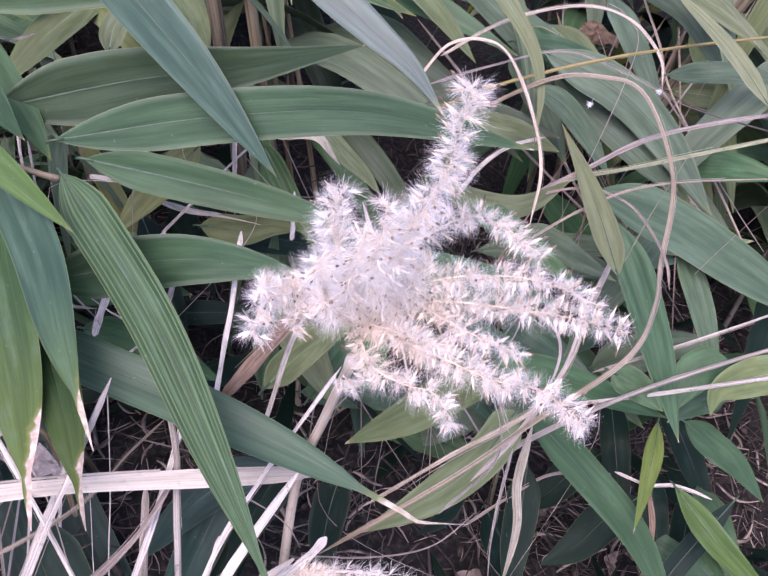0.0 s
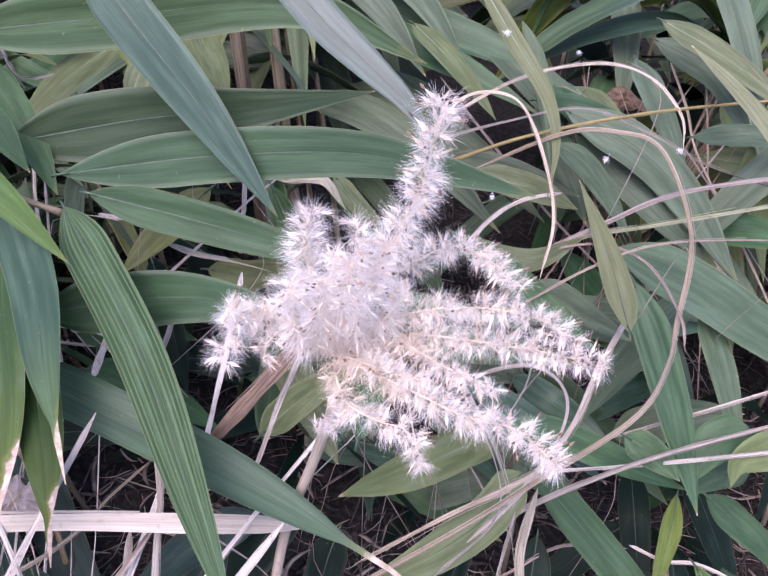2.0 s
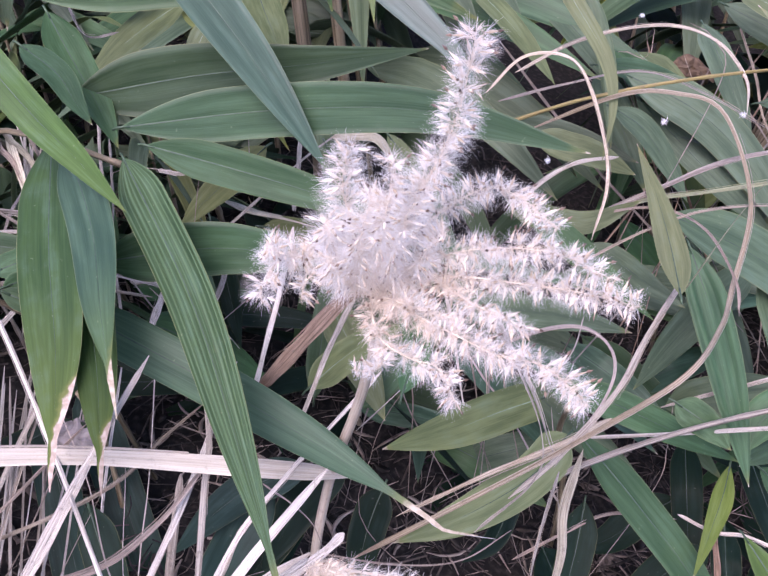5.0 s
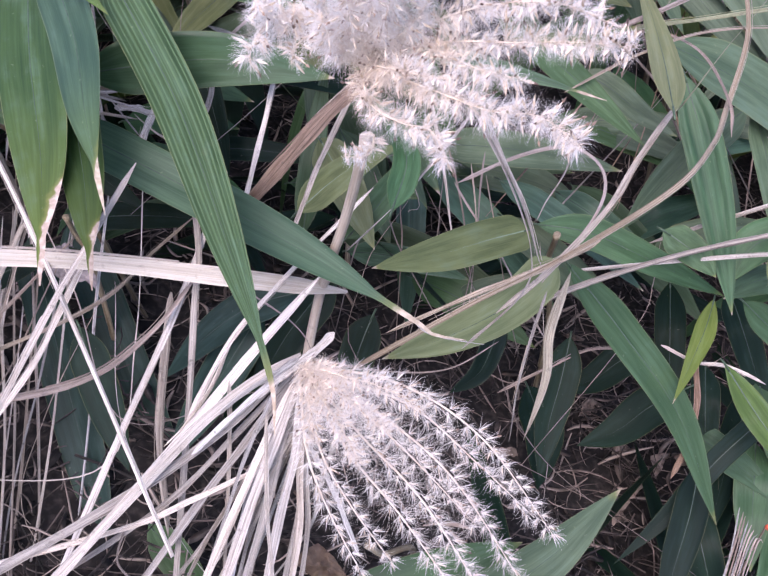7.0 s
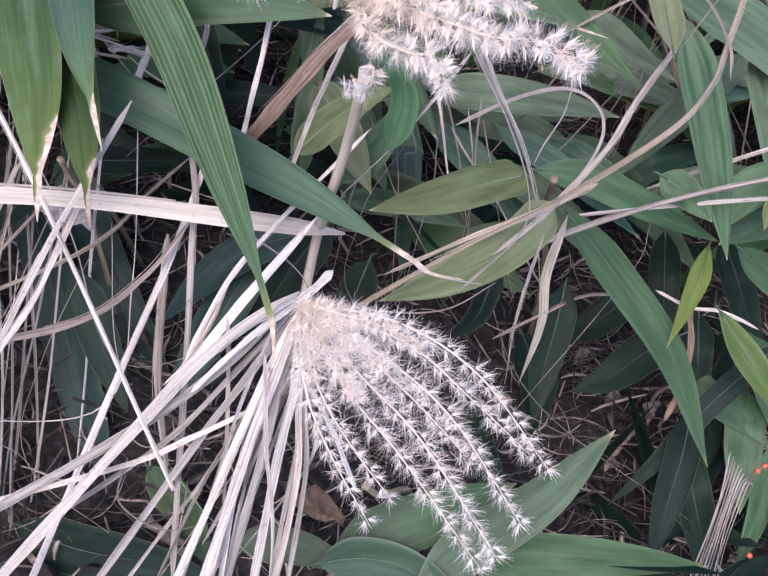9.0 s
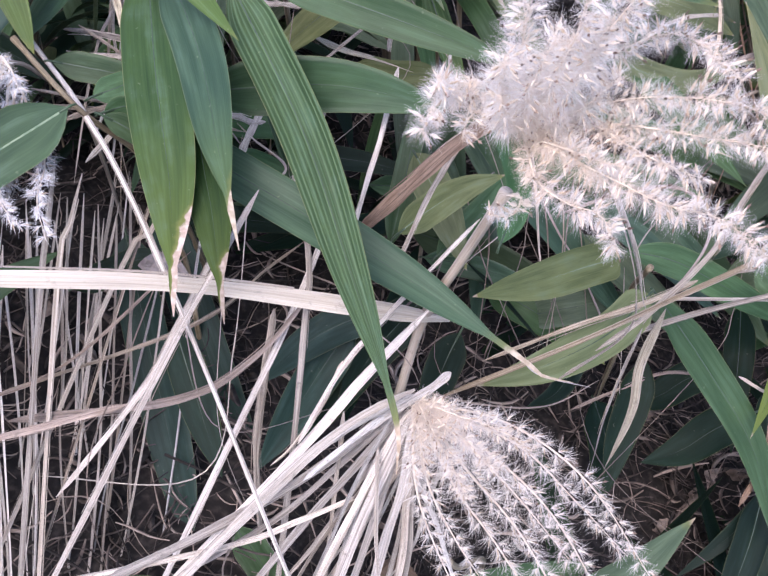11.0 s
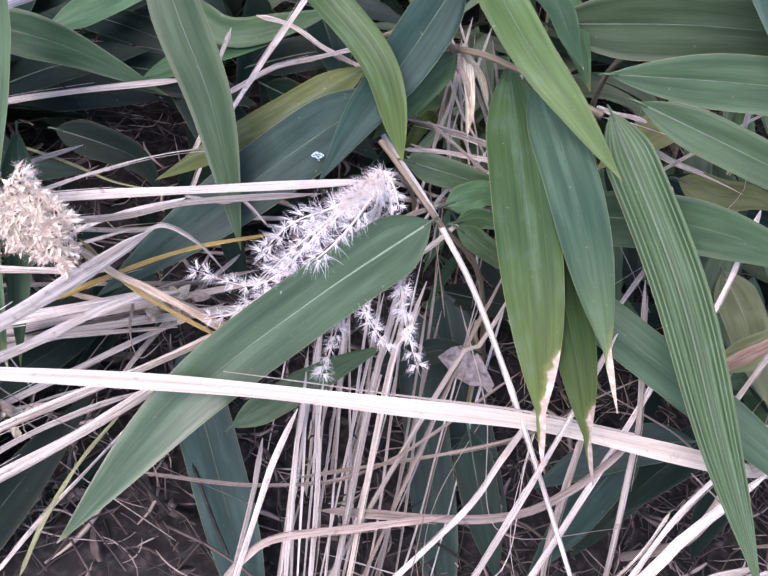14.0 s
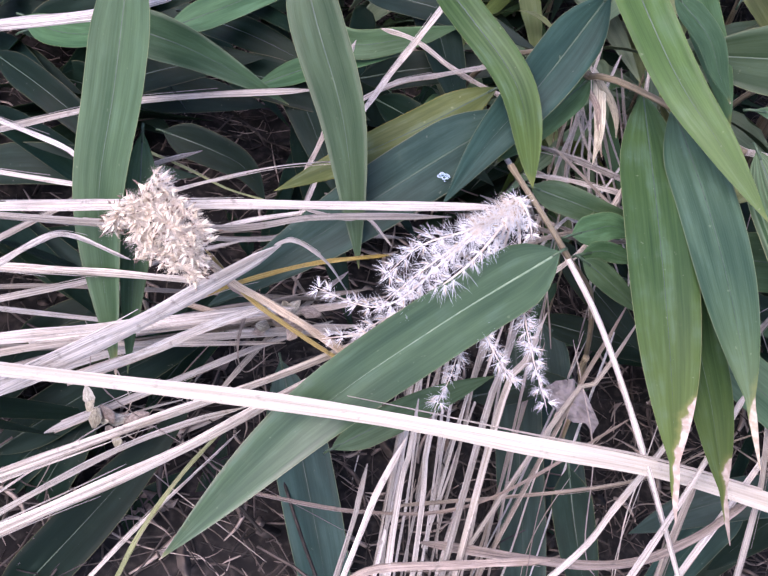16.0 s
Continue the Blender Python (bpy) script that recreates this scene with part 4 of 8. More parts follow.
leaf(shoot_g, [(0.1806, 0.6613, 0.3484), (0.2339, 0.6360, 0.3285), (0.2747, 0.6127, 0.2941), (0.3148, 0.5720, 0.2408)], 0.0346, FAR, roll=10)
leaf(shoot_g, [(0.1650, 0.6263, 0.3379), (0.1869, 0.6132, 0.3268), (0.2041, 0.5927, 0.3071), (0.2175, 0.5727, 0.2873)], 0.0224, FAR, roll=-10)
leaf(shoot_g, [(0.1935, 0.6671, 0.3269), (0.2198, 0.6445, 0.3061), (0.2575, 0.6122, 0.2764), (0.2999, 0.5902, 0.2436)], 0.0230, FAR, roll=10)
leaf(shoot_g, [(0.1915, 0.5353, 0.3024), (0.2446, 0.5221, 0.2806), (0.2950, 0.5036, 0.2529), (0.3646, 0.4719, 0.2134)], 0.0431, FAR, roll=-12, blunt=3)
leaf(shoot_g, [(0.3113, 0.5454, 0.3597), (0.2926, 0.5692, 0.3829), (0.2734, 0.5883, 0.4008), (0.2475, 0.6105, 0.4213)], 0.0162, BUDPALE, roll=12)
leaf(shoot_g, [(0.2589, 0.5181, 0.2635), (0.2705, 0.4862, 0.2305), (0.2758, 0.4651, 0.2085), (0.2811, 0.4441, 0.1864)], 0.0225, FAR, roll=-12)
leaf(shoot_g, [(0.1039, 0.6091, 0.3256), (0.1265, 0.6029, 0.3191), (0.1496, 0.5989, 0.3135), (0.1836, 0.5984, 0.2955)], 0.0215, PALE, roll=12)
leaf(shoot_g, [(0.0734, 0.5214, 0.3300), (0.0927, 0.5099, 0.3202), (0.1289, 0.5113, 0.3120), (0.1677, 0.5267, 0.3193)], 0.0172, PALE, roll=12)
leaf(shoot_g, [(0.1304, 0.5096, 0.2955), (0.1506, 0.5000, 0.2879), (0.1738, 0.4952, 0.2713), (0.1976, 0.4827, 0.2610)], 0.0177, FAR, roll=12)
leaf(shoot_g, [(0.2800, 0.4408, 0.2123), (0.2578, 0.4385, 0.2067), (0.2462, 0.4324, 0.1985), (0.2377, 0.4211, 0.1850)], 0.0291, GREEN, roll=12)
leaf(shoot_g, [(0.3186, 0.4153, 0.2197), (0.2906, 0.4186, 0.2194), (0.2619, 0.4149, 0.2113), (0.2536, 0.4039, 0.1982)], 0.0282, PALE, roll=-12)
leaf(shoot_g, [(0.1860, 0.4335, 0.2209), (0.2027, 0.4243, 0.2133), (0.2126, 0.4172, 0.2069), (0.2206, 0.4097, 0.2000)], 0.0211, GREEN, roll=12)
leaf(shoot_g, [(0.2923, 0.7897, 0.3551), (0.3441, 0.7619, 0.3323), (0.3682, 0.7312, 0.3024), (0.3837, 0.7047, 0.2758)], 0.0273, FAR, roll=12)
leaf(shoot_h, [(-0.1442, 0.6331, 0.4206), (-0.1654, 0.6264, 0.4103), (-0.1906, 0.6155, 0.3950), (-0.2199, 0.5981, 0.3721)], 0.0286, PALE, roll=12)
leaf(shoot_h, [(-0.1037, 0.6793, 0.4171), (-0.0962, 0.6636, 0.4011), (-0.0885, 0.6503, 0.3878), (-0.0793, 0.6344, 0.3718)], 0.0276, YELLOW, roll=-12)
leaf(shoot_h, [(-0.0873, 0.5568, 0.3459), (-0.1090, 0.5455, 0.3306), (-0.1308, 0.5342, 0.3153), (-0.1492, 0.5225, 0.3001)], 0.0259, YELLOW, roll=10)
leaf(shoot_h, [(-0.0464, 0.5543, 0.3488), (-0.0363, 0.5369, 0.3314), (-0.0262, 0.5194, 0.3139), (-0.0146, 0.4995, 0.2940)], 0.0157, FRESHDARK, roll=10)
leaf(shoot_h, [(-0.0043, 0.5735, 0.3460), (0.0116, 0.5573, 0.3306), (0.0246, 0.5461, 0.3203), (0.0341, 0.5354, 0.3101)], 0.0127, YELLOW, roll=10)
leaf(shoot_h, [(-0.0933, 0.5363, 0.2931), (-0.0656, 0.5306, 0.2908), (-0.0444, 0.5304, 0.2937), (-0.0236, 0.5255, 0.2913)], 0.0211, YELLOW, roll=10)
leaf(shoot_h, [(-0.2246, 0.6301, 0.4357), (-0.2019, 0.6252, 0.4335), (-0.1821, 0.6251, 0.4362), (-0.1552, 0.6286, 0.4437)], 0.0264, GREEN, roll=10)
leaf(shoot_h, [(-0.1592, 0.6807, 0.3516), (-0.1540, 0.6932, 0.3658), (-0.1452, 0.7027, 0.3773), (-0.1353, 0.7225, 0.4002)], 0.0193, PALE, roll=10)
leaf(shoot_h, [(-0.2375, 0.4983, 0.2615), (-0.2184, 0.4844, 0.2491), (-0.1926, 0.4698, 0.2368), (-0.1602, 0.4520, 0.2221)], 0.0204, LOW, roll=10)
leaf(shoot_g, [(0.1343, 0.7812, 0.3609), (0.1547, 0.7423, 0.3511), (0.1789, 0.7184, 0.3286), (0.2001, 0.6827, 0.3077)], 0.0267, FAR, roll=-6)
leaf(shoot_g, [(0.2223, 0.7895, 0.3022), (0.2470, 0.7428, 0.2846), (0.2768, 0.7105, 0.2538), (0.3025, 0.6666, 0.2246)], 0.0277, BLUISH, roll=-19)
leaf(shoot_g, [(0.3145, 0.6997, 0.2133), (0.3341, 0.6583, 0.2008), (0.3620, 0.6286, 0.1725), (0.3839, 0.5884, 0.1469)], 0.0310, FAR, roll=18)
leaf(shoot_g, [(0.1717, 0.7160, 0.3251), (0.1789, 0.6776, 0.3141), (0.1910, 0.6535, 0.2896), (0.1997, 0.6182, 0.2674)], 0.0255, FAR, roll=15)
leaf(shoot_g, [(0.2847, 0.7628, 0.3826), (0.3132, 0.7237, 0.3739), (0.3497, 0.7004, 0.3538), (0.3806, 0.6649, 0.3344)], 0.0236, PALE, roll=7)
leaf(shoot_g, [(0.2066, 0.6726, 0.3007), (0.2340, 0.6465, 0.3059), (0.2678, 0.6344, 0.2975), (0.2967, 0.6110, 0.2909)], 0.0190, FAR, roll=-18)
leaf(shoot_g, [(0.1764, 0.6239, 0.1696), (0.2049, 0.6019, 0.1794), (0.2381, 0.5911, 0.1723), (0.2672, 0.5700, 0.1684)], 0.0247, FAR, roll=6)
leaf(shoot_g, [(0.3075, 0.6533, 0.2361), (0.3342, 0.6340, 0.2485), (0.3696, 0.6265, 0.2454), (0.3984, 0.6084, 0.2446)], 0.0308, GREEN, roll=0)
leaf(shoot_g, [(0.2622, 0.7455, 0.3549), (0.2672, 0.7057, 0.3421), (0.2790, 0.6810, 0.3169), (0.2866, 0.6446, 0.2934)], 0.0250, FAR, roll=1)
leaf(shoot_g, [(0.2877, 0.6581, 0.3244), (0.3156, 0.6377, 0.3359), (0.3519, 0.6312, 0.3339), (0.3819, 0.6135, 0.3337)], 0.0197, FAR, roll=0)
leaf(shoot_g, [(0.0637, 0.8451, 0.3017), (0.0984, 0.7964, 0.2834), (0.1344, 0.7628, 0.2520), (0.1680, 0.7167, 0.2216)], 0.0228, FAR, roll=19)
leaf(shoot_g, [(0.0886, 0.6780, 0.2959), (0.1220, 0.6536, 0.3038), (0.1582, 0.6429, 0.2972), (0.1910, 0.6210, 0.2929)], 0.0221, FAR, roll=16)
leaf(shoot_g, [(0.0682, 0.7656, 0.3806), (0.0877, 0.7283, 0.3726), (0.1098, 0.7073, 0.3528), (0.1293, 0.6737, 0.3340)], 0.0206, PALE, roll=-7)
leaf(shoot_g, [(0.1649, 0.6949, 0.3412), (0.1885, 0.6707, 0.3479), (0.2170, 0.6613, 0.3417), (0.2413, 0.6403, 0.3372)], 0.0218, GREEN, roll=-11)
leaf(shoot_g, [(0.2236, 0.7249, 0.2724), (0.2550, 0.6843, 0.2624), (0.2927, 0.6572, 0.2382), (0.3255, 0.6190, 0.2162)], 0.0276, PALE, roll=-8)
leaf(shoot_g, [(0.2106, 0.7456, 0.3300), (0.2239, 0.7120, 0.3250), (0.2426, 0.6928, 0.3068), (0.2576, 0.6617, 0.2901)], 0.0302, PALE, roll=-5)
leaf(shoot_g, [(0.2392, 0.6897, 0.3134), (0.2557, 0.6555, 0.3082), (0.2785, 0.6350, 0.2892), (0.2965, 0.6036, 0.2726)], 0.0320, BLUISH, roll=-6)
leaf(shoot_g, [(0.1727, 0.7524, 0.3484), (0.1974, 0.7069, 0.3321), (0.2269, 0.6766, 0.3034), (0.2527, 0.6348, 0.2765)], 0.0272, GREEN, roll=-13)
leaf(shoot_g, [(0.3450, 0.7520, 0.2535), (0.3864, 0.7241, 0.2586), (0.4367, 0.7091, 0.2495), (0.4803, 0.6825, 0.2416)], 0.0353, PALE, roll=-15)
leaf(shoot_g, [(0.1378, 0.6358, 0.1667), (0.1885, 0.6173, 0.1834), (0.2425, 0.6100, 0.1830), (0.2924, 0.5919, 0.1852)], 0.0240, FAR, roll=-2)
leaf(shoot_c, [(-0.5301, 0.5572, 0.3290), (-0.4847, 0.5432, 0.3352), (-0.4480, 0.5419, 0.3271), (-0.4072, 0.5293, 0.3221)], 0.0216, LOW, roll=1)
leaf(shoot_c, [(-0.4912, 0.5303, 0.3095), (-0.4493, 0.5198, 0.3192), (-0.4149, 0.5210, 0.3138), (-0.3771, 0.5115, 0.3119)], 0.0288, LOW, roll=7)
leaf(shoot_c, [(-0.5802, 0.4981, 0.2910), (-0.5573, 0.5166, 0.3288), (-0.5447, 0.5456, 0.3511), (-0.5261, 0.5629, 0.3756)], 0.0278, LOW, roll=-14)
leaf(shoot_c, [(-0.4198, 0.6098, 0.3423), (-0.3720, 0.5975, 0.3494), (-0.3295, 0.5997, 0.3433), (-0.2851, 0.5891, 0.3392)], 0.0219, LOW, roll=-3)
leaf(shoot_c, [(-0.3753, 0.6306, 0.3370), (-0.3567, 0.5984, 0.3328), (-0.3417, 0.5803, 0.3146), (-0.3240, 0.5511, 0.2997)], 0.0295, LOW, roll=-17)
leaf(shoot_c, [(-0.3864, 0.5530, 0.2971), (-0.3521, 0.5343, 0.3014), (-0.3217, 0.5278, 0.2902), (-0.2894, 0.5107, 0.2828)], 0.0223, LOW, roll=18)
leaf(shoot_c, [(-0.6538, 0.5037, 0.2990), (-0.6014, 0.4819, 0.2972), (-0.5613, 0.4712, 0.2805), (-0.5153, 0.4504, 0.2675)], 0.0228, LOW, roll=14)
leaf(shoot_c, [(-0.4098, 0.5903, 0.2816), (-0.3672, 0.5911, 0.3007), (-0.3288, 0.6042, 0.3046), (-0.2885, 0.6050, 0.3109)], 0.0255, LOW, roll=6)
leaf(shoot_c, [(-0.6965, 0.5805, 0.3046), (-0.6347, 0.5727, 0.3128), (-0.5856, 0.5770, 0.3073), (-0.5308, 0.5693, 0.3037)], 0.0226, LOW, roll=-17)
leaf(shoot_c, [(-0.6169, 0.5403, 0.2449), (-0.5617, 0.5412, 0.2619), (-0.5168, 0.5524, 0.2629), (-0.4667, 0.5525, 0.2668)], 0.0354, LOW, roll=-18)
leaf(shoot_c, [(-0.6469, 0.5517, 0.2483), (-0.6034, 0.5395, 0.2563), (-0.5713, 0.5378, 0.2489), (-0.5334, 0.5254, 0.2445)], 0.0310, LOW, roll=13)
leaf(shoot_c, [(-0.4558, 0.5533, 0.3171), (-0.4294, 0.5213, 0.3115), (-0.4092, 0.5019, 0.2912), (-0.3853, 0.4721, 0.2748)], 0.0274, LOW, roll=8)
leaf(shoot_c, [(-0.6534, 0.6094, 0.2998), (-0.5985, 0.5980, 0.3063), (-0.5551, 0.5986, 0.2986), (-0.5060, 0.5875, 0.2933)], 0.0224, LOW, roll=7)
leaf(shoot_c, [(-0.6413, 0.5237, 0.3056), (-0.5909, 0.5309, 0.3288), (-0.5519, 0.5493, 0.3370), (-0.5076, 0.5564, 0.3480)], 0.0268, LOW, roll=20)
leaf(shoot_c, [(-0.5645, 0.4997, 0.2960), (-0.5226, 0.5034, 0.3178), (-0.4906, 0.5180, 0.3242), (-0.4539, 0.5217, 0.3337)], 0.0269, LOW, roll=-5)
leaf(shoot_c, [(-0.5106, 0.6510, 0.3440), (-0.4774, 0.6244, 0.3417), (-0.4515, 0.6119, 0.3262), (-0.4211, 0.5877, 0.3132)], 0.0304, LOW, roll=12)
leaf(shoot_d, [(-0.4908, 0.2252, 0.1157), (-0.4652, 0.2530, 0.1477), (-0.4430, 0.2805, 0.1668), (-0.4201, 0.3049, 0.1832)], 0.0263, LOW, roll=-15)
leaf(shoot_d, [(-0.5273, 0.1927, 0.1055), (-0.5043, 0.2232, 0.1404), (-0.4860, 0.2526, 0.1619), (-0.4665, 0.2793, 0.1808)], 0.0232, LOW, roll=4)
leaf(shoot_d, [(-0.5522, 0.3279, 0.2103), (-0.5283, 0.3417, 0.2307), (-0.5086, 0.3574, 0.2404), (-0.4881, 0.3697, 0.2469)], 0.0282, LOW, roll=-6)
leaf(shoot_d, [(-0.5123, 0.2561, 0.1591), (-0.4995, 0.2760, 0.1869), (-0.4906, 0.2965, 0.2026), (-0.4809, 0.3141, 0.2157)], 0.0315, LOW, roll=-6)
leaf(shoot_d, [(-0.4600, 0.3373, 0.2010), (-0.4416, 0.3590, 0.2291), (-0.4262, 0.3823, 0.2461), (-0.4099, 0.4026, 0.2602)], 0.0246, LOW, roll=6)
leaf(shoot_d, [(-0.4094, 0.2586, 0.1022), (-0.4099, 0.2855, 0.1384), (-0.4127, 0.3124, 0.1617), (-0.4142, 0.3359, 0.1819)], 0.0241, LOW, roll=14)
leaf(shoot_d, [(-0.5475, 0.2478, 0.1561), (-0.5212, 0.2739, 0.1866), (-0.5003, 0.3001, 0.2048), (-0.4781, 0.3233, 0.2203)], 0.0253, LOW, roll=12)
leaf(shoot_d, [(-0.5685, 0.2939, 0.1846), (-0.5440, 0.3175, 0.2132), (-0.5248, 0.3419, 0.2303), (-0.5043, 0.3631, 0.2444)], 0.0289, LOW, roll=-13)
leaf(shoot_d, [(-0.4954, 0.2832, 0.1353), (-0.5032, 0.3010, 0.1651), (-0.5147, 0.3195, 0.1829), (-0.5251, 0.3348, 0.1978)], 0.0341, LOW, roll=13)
leaf(shoot_e, [(-0.0424, 0.5750, 0.1004), (0.0068, 0.5500, 0.1050), (0.0548, 0.5365, 0.0930), (0.1010, 0.5125, 0.0847)], 0.0344, GREEN, roll=12)
leaf(shoot_g, [(0.0937, 0.5242, 0.1563), (0.1270, 0.4874, 0.1495), (0.1627, 0.4631, 0.1270), (0.1953, 0.4287, 0.1087)], 0.0291, FAR, roll=-11)
leaf(shoot_e, [(0.2989, 0.6076, 0.2023), (0.2568, 0.5702, 0.1939), (0.2231, 0.5469, 0.1714), (0.1867, 0.5125, 0.1520)], 0.0298, FAR, roll=8)
leaf(shoot_g, [(-0.0380, 0.6245, 0.1693), (-0.0232, 0.5873, 0.1619), (-0.0089, 0.5637, 0.1398), (0.0053, 0.5289, 0.1208)], 0.0300, FAR, roll=-11)
leaf(shoot_e, [(0.2086, 0.6960, 0.1897), (0.2307, 0.6501, 0.1740), (0.2586, 0.6186, 0.1447), (0.2826, 0.5758, 0.1183)], 0.0323, GREEN, roll=-11)
leaf(shoot_g, [(-0.0045, 0.6926, 0.1736), (0.0254, 0.6586, 0.1694), (0.0553, 0.6388, 0.1511), (0.0837, 0.6070, 0.1352)], 0.0270, GREEN, roll=17)
leaf(shoot_e, [(0.2713, 0.6348, 0.1739), (0.3032, 0.6138, 0.1821), (0.3428, 0.6066, 0.1759), (0.3768, 0.5874, 0.1720)], 0.0244, FAR, roll=6)
leaf(shoot_g, [(0.0236, 0.5315, 0.0823), (0.0576, 0.5058, 0.0860), (0.0919, 0.4913, 0.0727), (0.1245, 0.4664, 0.0635)], 0.0332, GREEN, roll=-3)
leaf(shoot_e, [(-0.0388, 0.6883, 0.1939), (-0.0252, 0.6422, 0.1780), (-0.0125, 0.6107, 0.1484), (0.0001, 0.5676, 0.1216)], 0.0353, GREEN, roll=16)
leaf(shoot_g, [(0.1502, 0.5960, 0.1245), (0.1754, 0.5663, 0.1243), (0.2046, 0.5491, 0.1084), (0.2306, 0.5208, 0.0959)], 0.0251, BLUISH, roll=1)
leaf(shoot_e, [(0.0437, 0.5774, 0.1576), (0.0748, 0.5377, 0.1480), (0.1068, 0.5107, 0.1230), (0.1372, 0.4734, 0.1019)], 0.0306, BLUISH, roll=-10)
leaf(shoot_g, [(0.1721, 0.6258, 0.1075), (0.2069, 0.5829, 0.0951), (0.2461, 0.5525, 0.0669), (0.2819, 0.5113, 0.0422)], 0.0333, GREEN, roll=17)
leaf(shoot_e, [(-0.0819, 0.5921, 0.1367), (-0.0417, 0.5761, 0.1496), (-0.0040, 0.5725, 0.1468), (0.0336, 0.5573, 0.1467)], 0.0222, GREEN, roll=6)
leaf(shoot_g, [(0.2123, 0.5861, 0.0816), (0.2410, 0.5821, 0.1057), (0.2746, 0.5899, 0.1137), (0.3047, 0.5860, 0.1242)], 0.0286, BLUISH, roll=-18)
leaf(shoot_e, [(0.0376, 0.5717, 0.1921), (0.0862, 0.5527, 0.2023), (0.1358, 0.5470, 0.1977), (0.1827, 0.5301, 0.1961)], 0.0305, FAR, roll=-4)
leaf(shoot_g, [(0.0262, 0.6363, 0.1139), (0.0237, 0.5903, 0.0980), (0.0215, 0.5567, 0.0661), (0.0194, 0.5127, 0.0382)], 0.0276, BLUISH, roll=-11)
leaf(shoot_e, [(0.2271, 0.5386, 0.1043), (0.2592, 0.5311, 0.1253), (0.2976, 0.5349, 0.1294), (0.3316, 0.5274, 0.1366)], 0.0340, FAR, roll=-3)
leaf(shoot_g, [(-0.0309, 0.5375, 0.1064), (0.0036, 0.5201, 0.1179), (0.0377, 0.5139, 0.1126), (0.0703, 0.4973, 0.1112)], 0.0205, BLUISH, roll=17)
leaf(shoot_e, [(0.0147, 0.6452, 0.1140), (0.0671, 0.6308, 0.1286), (0.1199, 0.6291, 0.1278), (0.1705, 0.6153, 0.1293)], 0.0256, GREEN, roll=-11)
leaf(shoot_g, [(-0.0243, 0.6075, 0.2318), (-0.0044, 0.5675, 0.2219), (0.0143, 0.5427, 0.1987), (0.0330, 0.5065, 0.1784)], 0.0223, FAR, roll=-13)
leaf(shoot_e, [(0.1568, 0.6343, 0.1746), (0.1871, 0.6085, 0.1782), (0.2212, 0.5966, 0.1674), (0.2518, 0.5729, 0.1592)], 0.0248, GREEN, roll=-9)
leaf(shoot_g, [(0.2654, 0.6797, 0.1860), (0.2758, 0.6303, 0.1670), (0.2936, 0.5952, 0.1341), (0.3068, 0.5488, 0.1042)], 0.0350, FAR, roll=-20)
leaf(shoot_e, [(0.0533, 0.5038, 0.0730), (0.0884, 0.4981, 0.0956), (0.1246, 0.5030, 0.1009), (0.1589, 0.4972, 0.1096)], 0.0282, FAR, roll=-5)
leaf(shoot_g, [(0.0580, 0.6430, 0.1221), (0.0962, 0.6209, 0.1294), (0.1363, 0.6117, 0.1212), (0.1736, 0.5904, 0.1154)], 0.0359, FAR, roll=11)
leaf(shoot_e, [(0.2355, 0.6183, 0.1510), (0.2837, 0.6092, 0.1706), (0.3377, 0.6133, 0.1753), (0.3868, 0.6049, 0.1818)], 0.0288, BLUISH, roll=19)
leaf(shoot_g, [(0.0926, 0.5503, 0.1726), (0.1271, 0.5160, 0.1682), (0.1642, 0.4950, 0.1489), (0.1979, 0.4632, 0.1331)], 0.0236, BLUISH, roll=-16)
leaf(shoot_f, [(0.2487, 0.3753, -0.0154), (0.2501, 0.3368, -0.0243), (0.2587, 0.3058, -0.0534), (0.2632, 0.2674, -0.0760)], 0.0289, LOW, roll=12)
leaf(shoot_f, [(0.2950, 0.5212, 0.0779), (0.2976, 0.4835, 0.0698), (0.3082, 0.4564, 0.0444), (0.3143, 0.4200, 0.0237)], 0.0270, LOW, roll=5)
leaf(shoot_f, [(0.2454, 0.5263, 0.0806), (0.2383, 0.4853, 0.0692), (0.2374, 0.4556, 0.0411), (0.2333, 0.4160, 0.0174)], 0.0254, LOW, roll=9)
leaf(shoot_f, [(0.3106, 0.4514, 0.0383), (0.3107, 0.4182, 0.0344), (0.3194, 0.3948, 0.0123), (0.3234, 0.3624, -0.0045)], 0.0315, GREEN, roll=-18)
leaf(shoot_f, [(0.3147, 0.4608, 0.0155), (0.2938, 0.4225, 0.0065), (0.2810, 0.3934, -0.0212), (0.2649, 0.3555, -0.0435)], 0.0305, LOW, roll=-5)
leaf(shoot_f, [(0.2412, 0.4255, 0.0155), (0.2634, 0.4007, 0.0199), (0.2919, 0.3846, 0.0051), (0.3162, 0.3597, -0.0044)], 0.0263, GREEN, roll=-10)
leaf(shoot_f, [(0.2684, 0.4639, 0.0453), (0.2605, 0.4318, 0.0424), (0.2601, 0.4095, 0.0213), (0.2555, 0.3780, 0.0052)], 0.0236, LOW, roll=9)
leaf(shoot_f, [(0.3485, 0.3699, -0.0245), (0.3339, 0.3361, -0.0292), (0.3287, 0.3097, -0.0542), (0.3193, 0.2759, -0.0726)], 0.0279, LOW, roll=3)
leaf(shoot_f, [(0.3064, 0.4122, 0.0067), (0.2962, 0.3791, 0.0027), (0.2941, 0.3547, -0.0204), (0.2883, 0.3220, -0.0377)], 0.0305, GREEN, roll=12)
